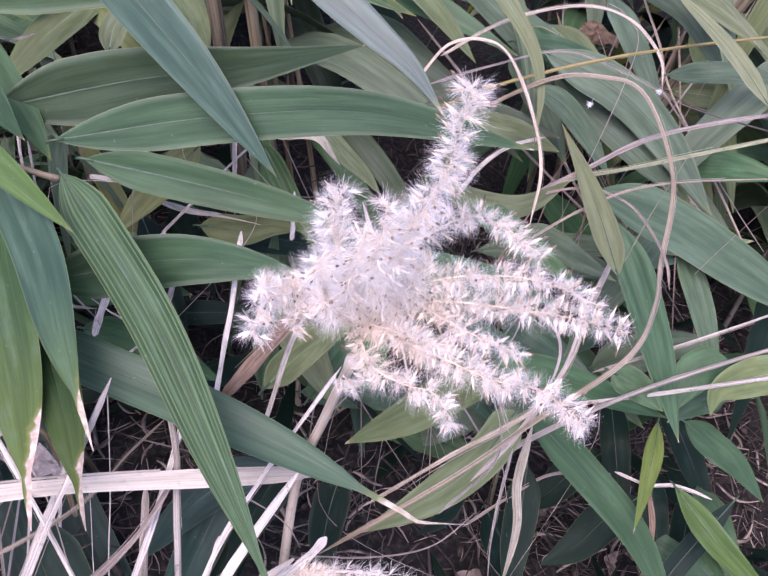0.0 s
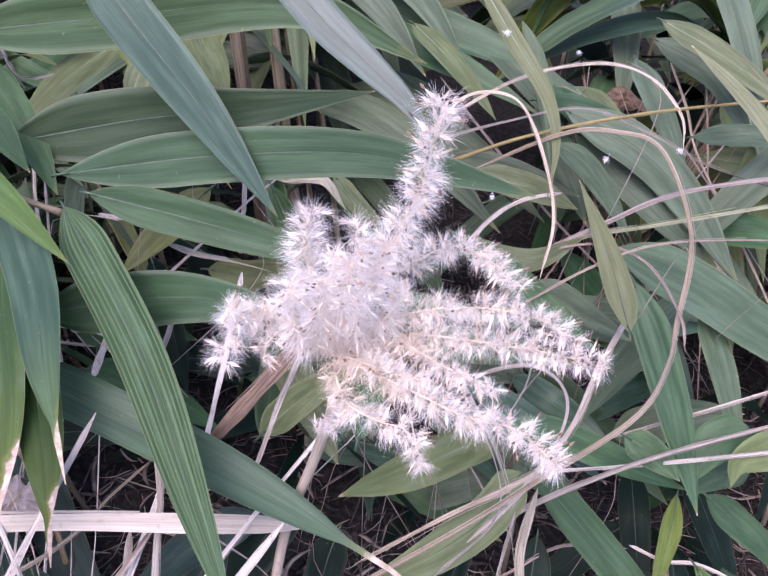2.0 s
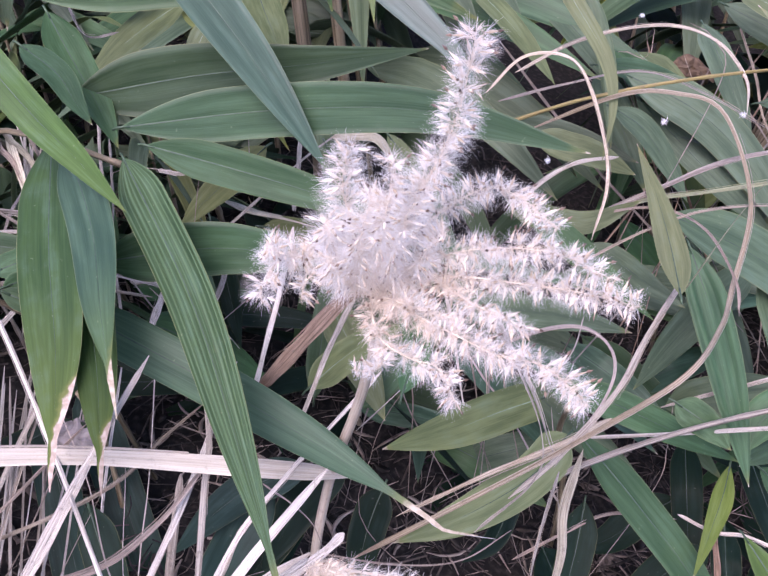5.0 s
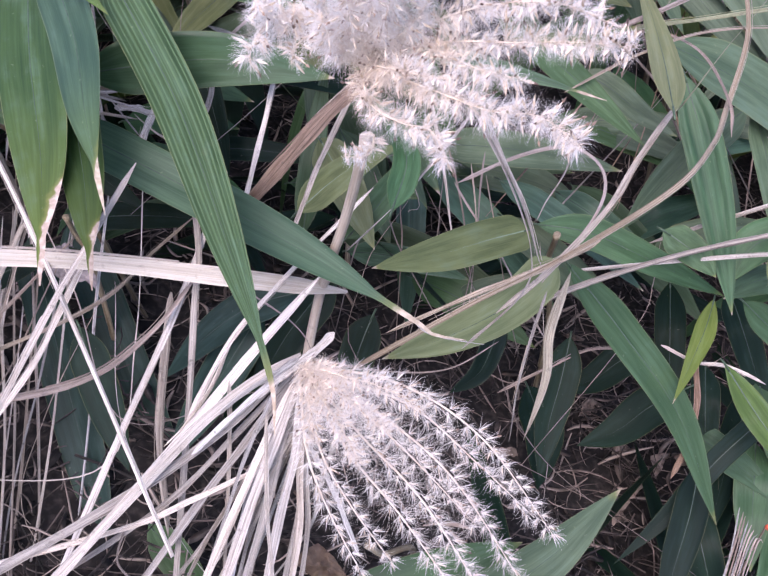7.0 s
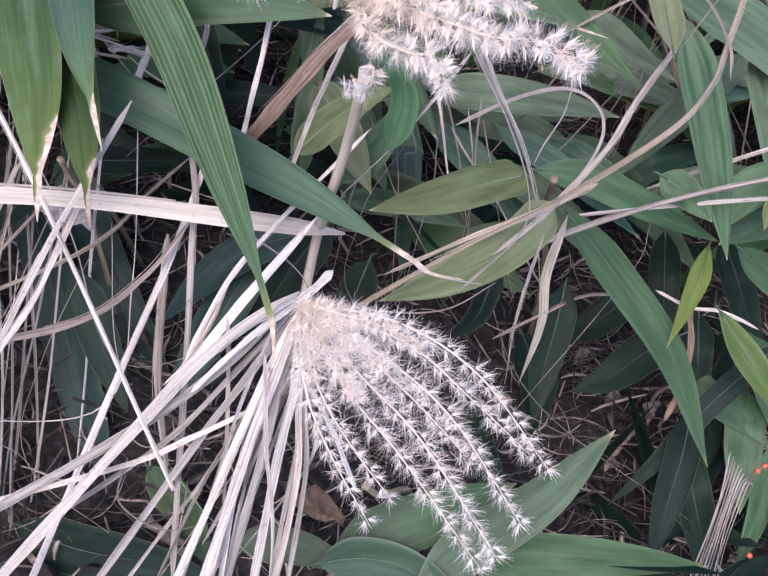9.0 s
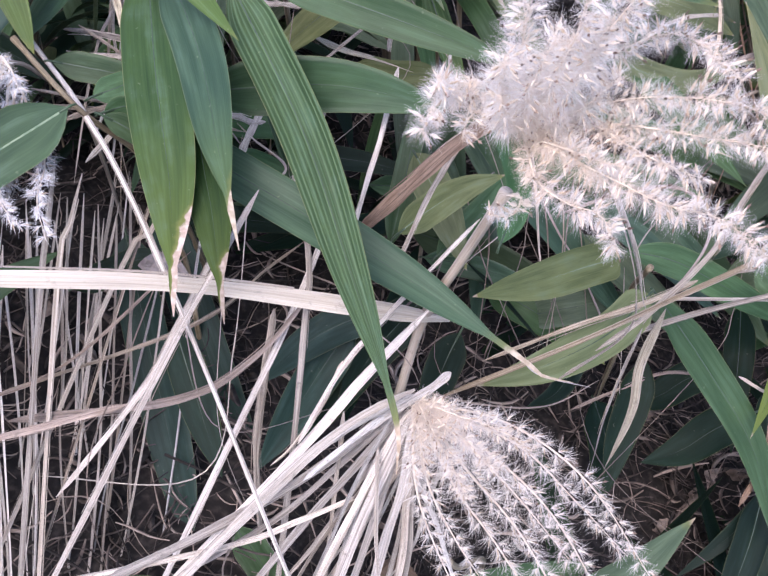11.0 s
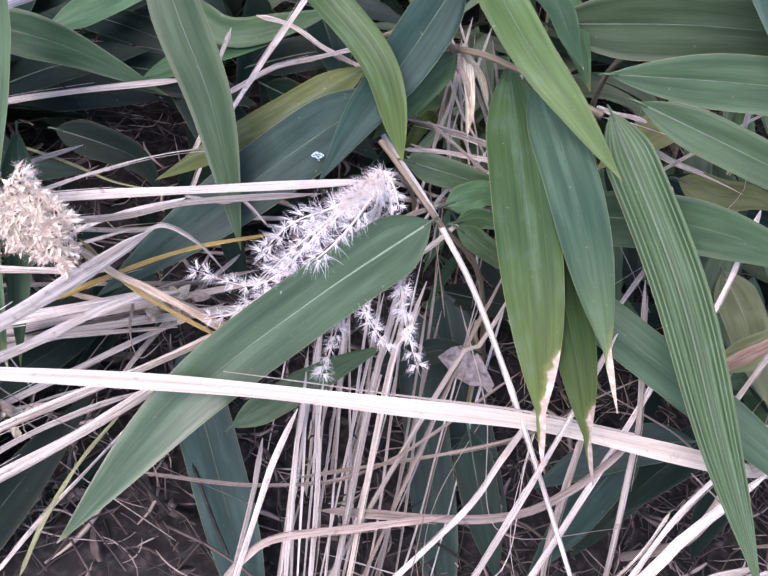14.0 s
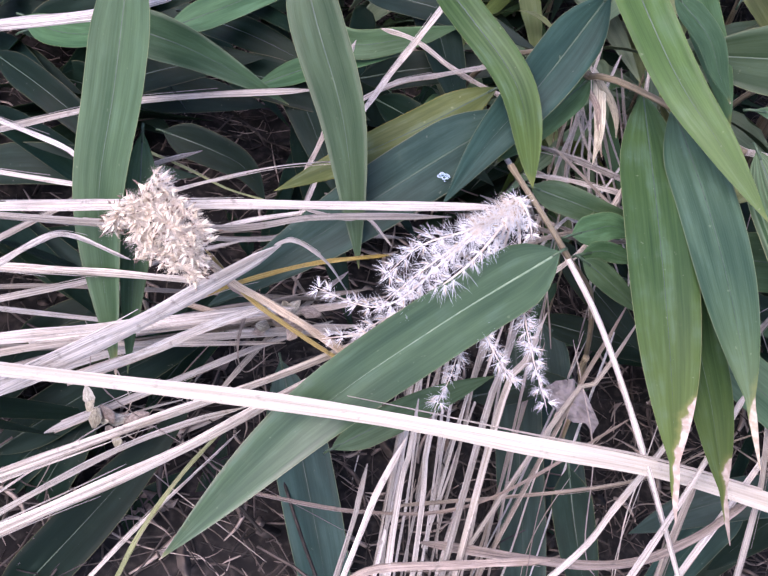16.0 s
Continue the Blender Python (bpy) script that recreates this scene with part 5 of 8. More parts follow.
leaf(shoot_h, [(-0.1848, 0.5134, 0.2244), (-0.1481, 0.4895, 0.2299), (-0.1177, 0.4795, 0.2210), (-0.0855, 0.4584, 0.2152)], 0.0275, GREEN, roll=9)
leaf(shoot_h, [(-0.1557, 0.5417, 0.2090), (-0.1122, 0.5249, 0.2213), (-0.0730, 0.5217, 0.2188), (-0.0337, 0.5073, 0.2195)], 0.0191, LOW, roll=-7)
leaf(shoot_h, [(-0.2519, 0.5055, 0.1430), (-0.2046, 0.5022, 0.1681), (-0.1644, 0.5113, 0.1774), (-0.1227, 0.5088, 0.1894)], 0.0187, GREEN, roll=12)
leaf(shoot_h, [(-0.0600, 0.4795, 0.1764), (-0.0525, 0.4982, 0.2217), (-0.0465, 0.5294, 0.2513), (-0.0402, 0.5480, 0.2827)], 0.0189, GREEN, roll=-1)
leaf(shoot_h, [(-0.1479, 0.5324, 0.2732), (-0.1345, 0.4971, 0.2676), (-0.1259, 0.4769, 0.2487), (-0.1151, 0.4458, 0.2332)], 0.0225, GREEN, roll=13)
leaf(shoot_h, [(-0.0215, 0.5696, 0.2649), (-0.0004, 0.5315, 0.2567), (0.0198, 0.5089, 0.2356), (0.0396, 0.4748, 0.2174)], 0.0266, GREEN, roll=-19)
leaf(shoot_h, [(-0.0948, 0.5718, 0.2631), (-0.0517, 0.5487, 0.2695), (-0.0115, 0.5410, 0.2628), (0.0285, 0.5214, 0.2586)], 0.0259, LOW, roll=-11)
leaf(shoot_h, [(-0.2418, 0.4999, 0.1737), (-0.1923, 0.4861, 0.1889), (-0.1505, 0.4850, 0.1885), (-0.1070, 0.4729, 0.1914)], 0.0215, LOW, roll=-3)
leaf(shoot_h, [(-0.1992, 0.5557, 0.2243), (-0.1645, 0.5398, 0.2373), (-0.1358, 0.5385, 0.2366), (-0.1051, 0.5252, 0.2382)], 0.0270, GREEN, roll=-16)
leaf(shoot_h, [(-0.1992, 0.5932, 0.2392), (-0.1613, 0.5737, 0.2488), (-0.1298, 0.5691, 0.2450), (-0.0968, 0.5525, 0.2435)], 0.0250, GREEN, roll=-3)
leaf(shoot_h, [(-0.0463, 0.5132, 0.2387), (-0.0321, 0.4803, 0.2353), (-0.0193, 0.4616, 0.2178), (-0.0065, 0.4325, 0.2043)], 0.0267, PALE, roll=14)
leaf(shoot_h, [(-0.1372, 0.5654, 0.2840), (-0.1244, 0.5271, 0.2755), (-0.1160, 0.5045, 0.2542), (-0.1058, 0.4706, 0.2361)], 0.0193, LOW, roll=12)

# ---- upright canes ----
for p, lean, r in ((CANE1, 0.004, 0.0072), (CANE2, 0.006, 0.0062), (CANE3, -0.06, 0.0088), (CANE4, -0.08, 0.0085)):
    base = under(p, lean * 2, 0.05)
    cane = thing("bamboo_cane", base, "upright tan bamboo cane with a swollen joint", "bamboo cane", "upright canes")
    top = (p[0] - lean * 4, p[1] - 0.06, p[2] + 0.5)
    culm(cane, [base, ((base[0] + p[0]) / 2, (base[1] + p[1]) / 2, (base[2] + p[2]) / 2), p, top], r)

# ---- seed heads ----
PLUME_LABEL = "silky white silvergrass seed head, full and fluffy"
plume_1 = thing("silvergrass_plume", under(STEM_LOW, -0.01, 0.05), PLUME_LABEL, "seed head", "seed heads")
culm(plume_1, [under(STEM_LOW, -0.01, 0.05), STEM_LOW, STEM_NODE, STEM_A, STEM_TOP], 0.0035, STEMTAN)
plume_2 = thing("silvergrass_plume", under(STEM_LOW, -0.10, -0.02), "greyish silvergrass seed head bent over, hairs opening like stars", "seed head", "seed heads")
plume_3 = thing("silvergrass_plume", under(HUB3, 0.0, 0.10), "thin silver seed head lying half under a leaf", "seed head", "seed heads")
culm(plume_3, [under(HUB3, 0.0, 0.10), (HUB3[0] + 0.01, HUB3[1] + 0.06, HUB3[2] - 0.09), (HUB3[0] + 0.006, HUB3[1] + 0.02, HUB3[2] - 0.02), HUB3], 0.0015, BROWNSTRAW)
plume_4 = thing("silvergrass_plume", under(HUB4, -0.05, 0.05), "rolled tan seed head matted with seeds", "seed head", "seed heads")
culm(plume_4, [under(HUB4, -0.05, 0.05), (HUB4[0] - 0.05, HUB4[1] + 0.03, HUB4[2] - 0.07), (HUB4[0] - 0.02, HUB4[1] + 0.01, HUB4[2] - 0.03), HUB4], 0.0014, BROWNSTRAW)
raceme(plume_1, [(-0.0109, 0.3047, 0.4276), (-0.0155, 0.2985, 0.4589), (-0.0173, 0.2957, 0.4789), (-0.0136, 0.2996, 0.4911)], 0.0091)
raceme(plume_1, [(-0.0098, 0.3007, 0.4305), (-0.0045, 0.2909, 0.4574), (-0.0008, 0.2871, 0.4760), (0.0006, 0.2871, 0.4928)], 0.0087)
raceme(plume_1, [(-0.0088, 0.3007, 0.4305), (0.0008, 0.2917, 0.4504), (0.0052, 0.2871, 0.4680), (0.0097, 0.2888, 0.4807)], 0.0087)
raceme(plume_1, [(-0.0071, 0.3068, 0.4332), (0.0097, 0.2925, 0.4736), (0.0213, 0.2860, 0.5073), (0.0266, 0.2837, 0.5394)], 0.0078)
raceme(plume_1, [(-0.0070, 0.3048, 0.4275), (0.0142, 0.3112, 0.4497), (0.0336, 0.3069, 0.4672), (0.0463, 0.2950, 0.4714), (0.0575, 0.2791, 0.4678)], 0.0062)
raceme(plume_1, [(-0.0070, 0.3019, 0.4272), (0.0159, 0.2995, 0.4406), (0.0348, 0.2886, 0.4534), (0.0561, 0.2716, 0.4637), (0.0721, 0.2559, 0.4647)], 0.0065)
raceme(plume_1, [(-0.0050, 0.2982, 0.4275), (0.0214, 0.2936, 0.4366), (0.0469, 0.2780, 0.4452), (0.0640, 0.2615, 0.4545), (0.0797, 0.2445, 0.4619)], 0.0061)
raceme(plume_1, [(-0.0050, 0.2941, 0.4257), (0.0189, 0.2715, 0.4293), (0.0368, 0.2538, 0.4326), (0.0515, 0.2411, 0.4388), (0.0628, 0.2222, 0.4394)], 0.0070)
raceme(plume_1, [(-0.0088, 0.2928, 0.4243), (-0.0048, 0.2765, 0.4205), (0.0063, 0.2673, 0.4186), (0.0169, 0.2599, 0.4203), (0.0226, 0.2468, 0.4156)], 0.0067)
raceme(plume_1, [(0.0158, 0.2929, 0.4360), (0.0303, 0.2752, 0.4378), (0.0395, 0.2630, 0.4417), (0.0467, 0.2539, 0.4447)], 0.0050)
raceme(plume_1, [(-0.0149, 0.3059, 0.4291), (-0.0277, 0.3050, 0.4438), (-0.0404, 0.2982, 0.4440), (-0.0475, 0.2907, 0.4401), (-0.0499, 0.2831, 0.4343)], 0.0083)
raceme(plume_1, [(-0.0312, 0.2987, 0.4412), (-0.0399, 0.2948, 0.4462), (-0.0446, 0.2916, 0.4518), (-0.0460, 0.2893, 0.4569)], 0.0072)
raceme(plume_1, [(-0.0239, 0.2989, 0.4365), (-0.0293, 0.2957, 0.4376), (-0.0329, 0.2916, 0.4360), (-0.0349, 0.2857, 0.4322)], 0.0052)
raceme(plume_1, [(-0.0129, 0.3047, 0.4276), (-0.0213, 0.2955, 0.4479), (-0.0224, 0.2918, 0.4590), (-0.0237, 0.2864, 0.4682)], 0.0088)
raceme(plume_1, [(-0.0105, 0.3018, 0.4272), (-0.0128, 0.2903, 0.4492), (-0.0096, 0.2883, 0.4653), (-0.0063, 0.2892, 0.4786)], 0.0086)
raceme(plume_1, [(-0.0090, 0.3022, 0.4245), (0.0064, 0.2952, 0.4390), (0.0153, 0.2914, 0.4527), (0.0202, 0.2882, 0.4611)], 0.0075)
raceme(plume_1, [(-0.0110, 0.3022, 0.4246), (-0.0179, 0.2924, 0.4365), (-0.0211, 0.2882, 0.4440), (-0.0224, 0.2860, 0.4522)], 0.0083)
raceme(plume_1, [(-0.0089, 0.2993, 0.4243), (0.0045, 0.2851, 0.4302), (0.0152, 0.2750, 0.4334), (0.0256, 0.2693, 0.4357)], 0.0066)
raceme(plume_1, [(-0.0042, 0.3053, 0.3870), (-0.0055, 0.3049, 0.3781), (-0.0111, 0.3038, 0.3764), (-0.0179, 0.3058, 0.3755)], 0.0048, white=1)
raceme(plume_2, [(-0.0403, 0.2828, 0.2617), (0.0074, 0.2770, 0.2542), (0.0492, 0.2530, 0.2404), (0.0861, 0.2119, 0.2104)], 0.0074, sparse=1)
raceme(plume_2, [(-0.0405, 0.2834, 0.2596), (-0.0001, 0.2681, 0.2375), (0.0371, 0.2474, 0.2101), (0.0762, 0.2061, 0.1662)], 0.0082, sparse=1)
raceme(plume_2, [(-0.0410, 0.2827, 0.2589), (-0.0115, 0.2621, 0.2289), (0.0219, 0.2404, 0.1978), (0.0638, 0.1948, 0.1498)], 0.0087, sparse=1)
raceme(plume_2, [(-0.0421, 0.2826, 0.2574), (-0.0180, 0.2575, 0.2203), (0.0104, 0.2376, 0.1881), (0.0559, 0.1956, 0.1366)], 0.0083, sparse=1)
raceme(plume_2, [(-0.0425, 0.2820, 0.2582), (-0.0329, 0.2552, 0.2276), (-0.0178, 0.2355, 0.2078), (0.0061, 0.2115, 0.1853)], 0.0071, sparse=1)
raceme(plume_2, [(-0.0430, 0.2820, 0.2582), (-0.0396, 0.2529, 0.2307), (-0.0276, 0.2292, 0.2085), (-0.0064, 0.2009, 0.1820)], 0.0070, sparse=1)
raceme(plume_2, [(-0.0394, 0.2822, 0.2598), (0.0127, 0.2739, 0.2404), (0.0491, 0.2562, 0.2131), (0.0799, 0.2385, 0.1886)], 0.0077, sparse=1)
raceme(plume_2, [(-0.0405, 0.2828, 0.2591), (-0.0126, 0.2691, 0.2423), (0.0153, 0.2559, 0.2179), (0.0497, 0.2349, 0.1848)], 0.0087, sparse=1)
raceme(plume_2, [(-0.0407, 0.2811, 0.2629), (-0.0271, 0.2711, 0.2592), (-0.0124, 0.2639, 0.2525), (0.0024, 0.2555, 0.2394)], 0.0080, dull=1)
raceme(plume_2, [(-0.0407, 0.2811, 0.2629), (-0.0320, 0.2676, 0.2558), (-0.0223, 0.2581, 0.2442), (-0.0126, 0.2472, 0.2258)], 0.0077, dull=1)
raceme(plume_2, [(-0.0407, 0.2818, 0.2636), (-0.0197, 0.2746, 0.2626), (-0.0025, 0.2722, 0.2578), (0.0199, 0.2669, 0.2449)], 0.0066, dull=1)
raceme(plume_2, [(-0.0423, 0.2806, 0.2597), (-0.0385, 0.2702, 0.2527), (-0.0374, 0.2643, 0.2443), (-0.0351, 0.2547, 0.2325)], 0.0063, dull=1)
raceme(plume_3, [(-0.2687, 0.4077, 0.3718), (-0.2860, 0.3891, 0.3632), (-0.3094, 0.3727, 0.3577), (-0.3239, 0.3537, 0.3456)], 0.0084, sparse=1, white=1)
raceme(plume_3, [(-0.2691, 0.4066, 0.3709), (-0.2925, 0.3762, 0.3561), (-0.3188, 0.3455, 0.3377), (-0.3583, 0.3459, 0.3375)], 0.0064, sparse=1, white=1)
raceme(plume_3, [(-0.2679, 0.4050, 0.3693), (-0.2839, 0.3730, 0.3531), (-0.3048, 0.3492, 0.3422), (-0.3285, 0.3281, 0.3314)], 0.0073, sparse=1, white=1)
raceme(plume_3, [(-0.2692, 0.4076, 0.3717), (-0.2892, 0.3819, 0.3603), (-0.3062, 0.3623, 0.3496), (-0.3212, 0.3448, 0.3376)], 0.0074, sparse=1, white=1)
raceme(plume_3, [(-0.2688, 0.4071, 0.3739), (-0.2633, 0.4022, 0.3714), (-0.2599, 0.3976, 0.3681), (-0.2568, 0.3917, 0.3626)], 0.0044, sparse=1, white=1)
raceme(plume_3, [(-0.2672, 0.4133, 0.3589), (-0.2545, 0.3910, 0.3218), (-0.2420, 0.3461, 0.3304), (-0.2296, 0.3196, 0.3281)], 0.0064, sparse=1, white=1)
raceme(plume_3, [(-0.2684, 0.4119, 0.3580), (-0.2712, 0.3885, 0.3188), (-0.2652, 0.3520, 0.3265), (-0.2451, 0.3282, 0.3250)], 0.0065, sparse=1, white=1)
raceme(plume_3, [(-0.2701, 0.4124, 0.3588), (-0.2790, 0.3781, 0.3115), (-0.2784, 0.3379, 0.3104), (-0.2822, 0.3235, 0.2936)], 0.0066, sparse=1, white=1)
raceme(plume_3, [(-0.2686, 0.4070, 0.3724), (-0.2738, 0.3992, 0.3694), (-0.2797, 0.3929, 0.3666), (-0.2855, 0.3867, 0.3637)], 0.0079, dull=1)
raceme(plume_3, [(-0.3160, 0.3367, 0.3297), (-0.3272, 0.3317, 0.3276), (-0.3364, 0.3282, 0.3263), (-0.3443, 0.3251, 0.3252)], 0.0054, sparse=1, white=1)
raceme(plume_4, [(-0.4224, 0.3292, 0.4039), (-0.4229, 0.3202, 0.3975), (-0.4185, 0.3140, 0.3898), (-0.4098, 0.3117, 0.3766)], 0.0086, seedy=1)
raceme(plume_4, [(-0.4254, 0.3251, 0.3983), (-0.4349, 0.3185, 0.3920), (-0.4399, 0.3151, 0.3874), (-0.4419, 0.3125, 0.3829)], 0.0067, seedy=1)
raceme(plume_4, [(-0.4184, 0.3258, 0.4001), (-0.4071, 0.3211, 0.3963), (-0.4003, 0.3195, 0.3881), (-0.3975, 0.3190, 0.3804)], 0.0077, seedy=1)
raceme(plume_4, [(-0.4173, 0.3179, 0.3957), (-0.4081, 0.3126, 0.3918), (-0.4014, 0.3110, 0.3836), (-0.3996, 0.3133, 0.3692)], 0.0086, seedy=1)
raceme(plume_4, [(-0.4297, 0.3168, 0.3893), (-0.4250, 0.3117, 0.3866), (-0.4192, 0.3085, 0.3826), (-0.4134, 0.3088, 0.3749)], 0.0072, seedy=1)
raceme(plume_4, [(-0.4190, 0.3175, 0.3983), (-0.4124, 0.3131, 0.3958), (-0.4081, 0.3102, 0.3911), (-0.4073, 0.3093, 0.3861)], 0.0080, seedy=1)
raceme(plume_4, [(-0.4256, 0.3278, 0.4060), (-0.4231, 0.3274, 0.4052), (-0.4201, 0.3267, 0.4039), (-0.4180, 0.3257, 0.4026)], 0.0055)
raceme(plume_4, [(-0.4243, 0.3172, 0.3939), (-0.4158, 0.3151, 0.3957), (-0.4087, 0.3141, 0.3932), (-0.4025, 0.3140, 0.3864)], 0.0086, seedy=1)
raceme(plume_4, [(-0.4332, 0.3140, 0.3877), (-0.4293, 0.3171, 0.3922), (-0.4234, 0.3208, 0.3968), (-0.4178, 0.3243, 0.3986)], 0.0077, seedy=1)
raceme(plume_4, [(-0.4124, 0.3089, 0.3815), (-0.4072, 0.3072, 0.3789), (-0.4035, 0.3078, 0.3733), (-0.4008, 0.3103, 0.3668)], 0.0083, seedy=1)
raceme(plume_4, [(-0.4361, 0.3172, 0.3897), (-0.4391, 0.3153, 0.3874), (-0.4413, 0.3136, 0.3837), (-0.4425, 0.3121, 0.3800)], 0.0067, seedy=1)
raceme(plume_4, [(-0.4268, 0.3128, 0.3880), (-0.4282, 0.3097, 0.3842), (-0.4254, 0.3079, 0.3808), (-0.4190, 0.3080, 0.3768)], 0.0072, seedy=1)

# ---- dry stalks ----
dry_sheaf = thing("dry_grass_sheaf", under(STEM_LOW, -0.10, -0.05), "sheaf of bleached dry grass stalks spreading from a bent head", "dry grass", "dry grass sheaves")
straw(None, [(-0.0206, 0.3577, 0.2391), (-0.0647, 0.3467, 0.2578), (-0.1623, 0.3251, 0.2937), (-0.2332, 0.3040, 0.3159), (-0.3448, 0.2789, 0.3340), (-0.5222, 0.2312, 0.3557)], 0.0103, SMOOTHSTRAW, end=0.58)
straw(None, [(-0.5501, 0.2938, 0.3770), (-0.4146, 0.3410, 0.3810), (-0.3510, 0.3680, 0.3761), (-0.2725, 0.4038, 0.3678)], 0.0048, PALESTRAW)
straw(None, [(-0.5684, 0.3104, 0.3548), (-0.4142, 0.3481, 0.3578), (-0.3622, 0.3692, 0.3633), (-0.2998, 0.3935, 0.3616)], 0.0035, STRAW)
straw(None, [(-0.5192, 0.2036, 0.3199), (-0.4320, 0.2747, 0.3493), (-0.3952, 0.3091, 0.3635), (-0.3689, 0.3361, 0.3735)], 0.0080, PALESTRAW)
straw(None, [(-0.3712, 0.3355, 0.3741), (-0.3640, 0.3440, 0.3700), (-0.3520, 0.3480, 0.3560), (-0.3390, 0.3500, 0.3370)], 0.0024, SMOOTHSTRAW)
straw(None, [(-0.4944, 0.2816, 0.3618), (-0.4713, 0.2990, 0.3773), (-0.4561, 0.3037, 0.3808), (-0.4293, 0.3054, 0.3739)], 0.0031, STRAW)
straw(None, [(-0.5528, 0.2588, 0.3068), (-0.4309, 0.3082, 0.3218), (-0.3956, 0.3250, 0.3241), (-0.3649, 0.3411, 0.3227)], 0.0065, STRAW)
straw(None, [(-0.5353, 0.1946, 0.2544), (-0.4246, 0.2701, 0.2857), (-0.3663, 0.3119, 0.2983), (-0.3164, 0.3563, 0.3066)], 0.0065, STRAW)
straw(None, [(-0.5289, 0.1704, 0.2300), (-0.4159, 0.2571, 0.2703), (-0.3708, 0.2996, 0.2847), (-0.3245, 0.3471, 0.2978)], 0.0071, STRAW)
straw(None, [(-0.5460, 0.1822, 0.2021), (-0.4503, 0.2602, 0.2503), (-0.4116, 0.2900, 0.2617), (-0.3824, 0.3092, 0.2658)], 0.0038, STRAW)
straw(None, [(-0.5697, 0.2953, 0.3290), (-0.4681, 0.3215, 0.3322), (-0.4340, 0.3295, 0.3325), (-0.4017, 0.3405, 0.3291)], 0.0046, STRAW)
straw(None, [(-0.5845, 0.2856, 0.2838), (-0.4824, 0.3340, 0.3057), (-0.4367, 0.3627, 0.3148), (-0.4091, 0.3803, 0.3179)], 0.0032, STRAW)
straw(None, [(-0.5877, 0.2956, 0.2929), (-0.5024, 0.3620, 0.3332), (-0.4756, 0.3920, 0.3403), (-0.4482, 0.4161, 0.3424)], 0.0032, STRAW)
straw(None, [(-0.5977, 0.3465, 0.3512), (-0.4990, 0.3631, 0.3467), (-0.4678, 0.3680, 0.3450), (-0.4436, 0.3743, 0.3392)], 0.0031, STRAW)
straw(None, [(-0.6143, 0.3803, 0.3697), (-0.5228, 0.3826, 0.3545), (-0.5027, 0.3808, 0.3491), (-0.4771, 0.3833, 0.3399)], 0.0040, STRAW)
straw(None, [(-0.6270, 0.3734, 0.3199), (-0.5178, 0.4187, 0.3511), (-0.4632, 0.4360, 0.3621), (-0.3962, 0.4626, 0.3654)], 0.0040, STRAW)
straw(None, [(-0.4667, 0.3729, 0.3357), (-0.4357, 0.3897, 0.3442), (-0.4011, 0.4110, 0.3490), (-0.3619, 0.4295, 0.3508)], 0.0025, STRAW)
straw(None, [(-0.4407, 0.3716, 0.3165), (-0.4116, 0.3881, 0.3250), (-0.3675, 0.4104, 0.3291), (-0.3272, 0.4297, 0.3312)], 0.0028, STRAW)
straw(None, [(-0.4831, 0.4066, 0.3408), (-0.4537, 0.4059, 0.3348), (-0.4301, 0.4047, 0.3293), (-0.4044, 0.4063, 0.3259)], 0.0018, GREENSTRAW)
straw(None, [(-0.4306, 0.3257, 0.3128), (-0.3956, 0.3495, 0.3224), (-0.3639, 0.3684, 0.3285), (-0.3258, 0.3862, 0.3312)], 0.0033, GOLDSTRAW)
straw(None, [(-0.3757, 0.4530, 0.3468), (-0.3630, 0.4787, 0.3662), (-0.3497, 0.5024, 0.3838), (-0.3370, 0.5282, 0.4033)], 0.0036, STRAW)
straw(None, [(-0.3846, 0.4787, 0.3438), (-0.3598, 0.4983, 0.3557), (-0.3336, 0.5145, 0.3579), (-0.3040, 0.5318, 0.3604)], 0.0033, STRAW)
straw(None, [(-0.3780, 0.5268, 0.3701), (-0.3564, 0.5280, 0.3670), (-0.3297, 0.5235, 0.3582), (-0.2911, 0.5262, 0.3400)], 0.0030, STRAW)
straw(None, [(-0.6226, 0.3836, 0.3940), (-0.5209, 0.4214, 0.4069), (-0.4947, 0.4327, 0.4115), (-0.4644, 0.4481, 0.4189)], 0.0067, STRAW)
straw(None, [(-0.3980, 0.4427, 0.3157), (-0.3926, 0.4650, 0.3336), (-0.3930, 0.4857, 0.3513), (-0.3883, 0.5101, 0.3711)], 0.0029, STRAW)
straw(None, [(-0.3883, 0.3984, 0.3029), (-0.3895, 0.4280, 0.3150), (-0.3850, 0.4515, 0.3274), (-0.3776, 0.4760, 0.3402)], 0.0034, STRAW)
straw(None, [(-0.4034, 0.3429, 0.3249), (-0.3802, 0.3436, 0.3145), (-0.3561, 0.3433, 0.3031), (-0.3340, 0.3423, 0.2915)], 0.0037, BROWN)
straw(None, [(-0.3790, 0.3959, 0.3387), (-0.3534, 0.3874, 0.3466), (-0.3426, 0.3876, 0.3513), (-0.3246, 0.3815, 0.3428)], 0.0018, STRAW)
straw(None, [(-0.3965, 0.3450, 0.2989), (-0.3988, 0.3382, 0.2803), (-0.3930, 0.3331, 0.2617), (-0.3821, 0.3448, 0.2695)], 0.0023, BROWN)
straw(None, [(-0.5532, 0.1860, 0.1935), (-0.4630, 0.2724, 0.2498), (-0.4404, 0.2891, 0.2597), (-0.4184, 0.3043, 0.2619)], 0.0027, STRAW)
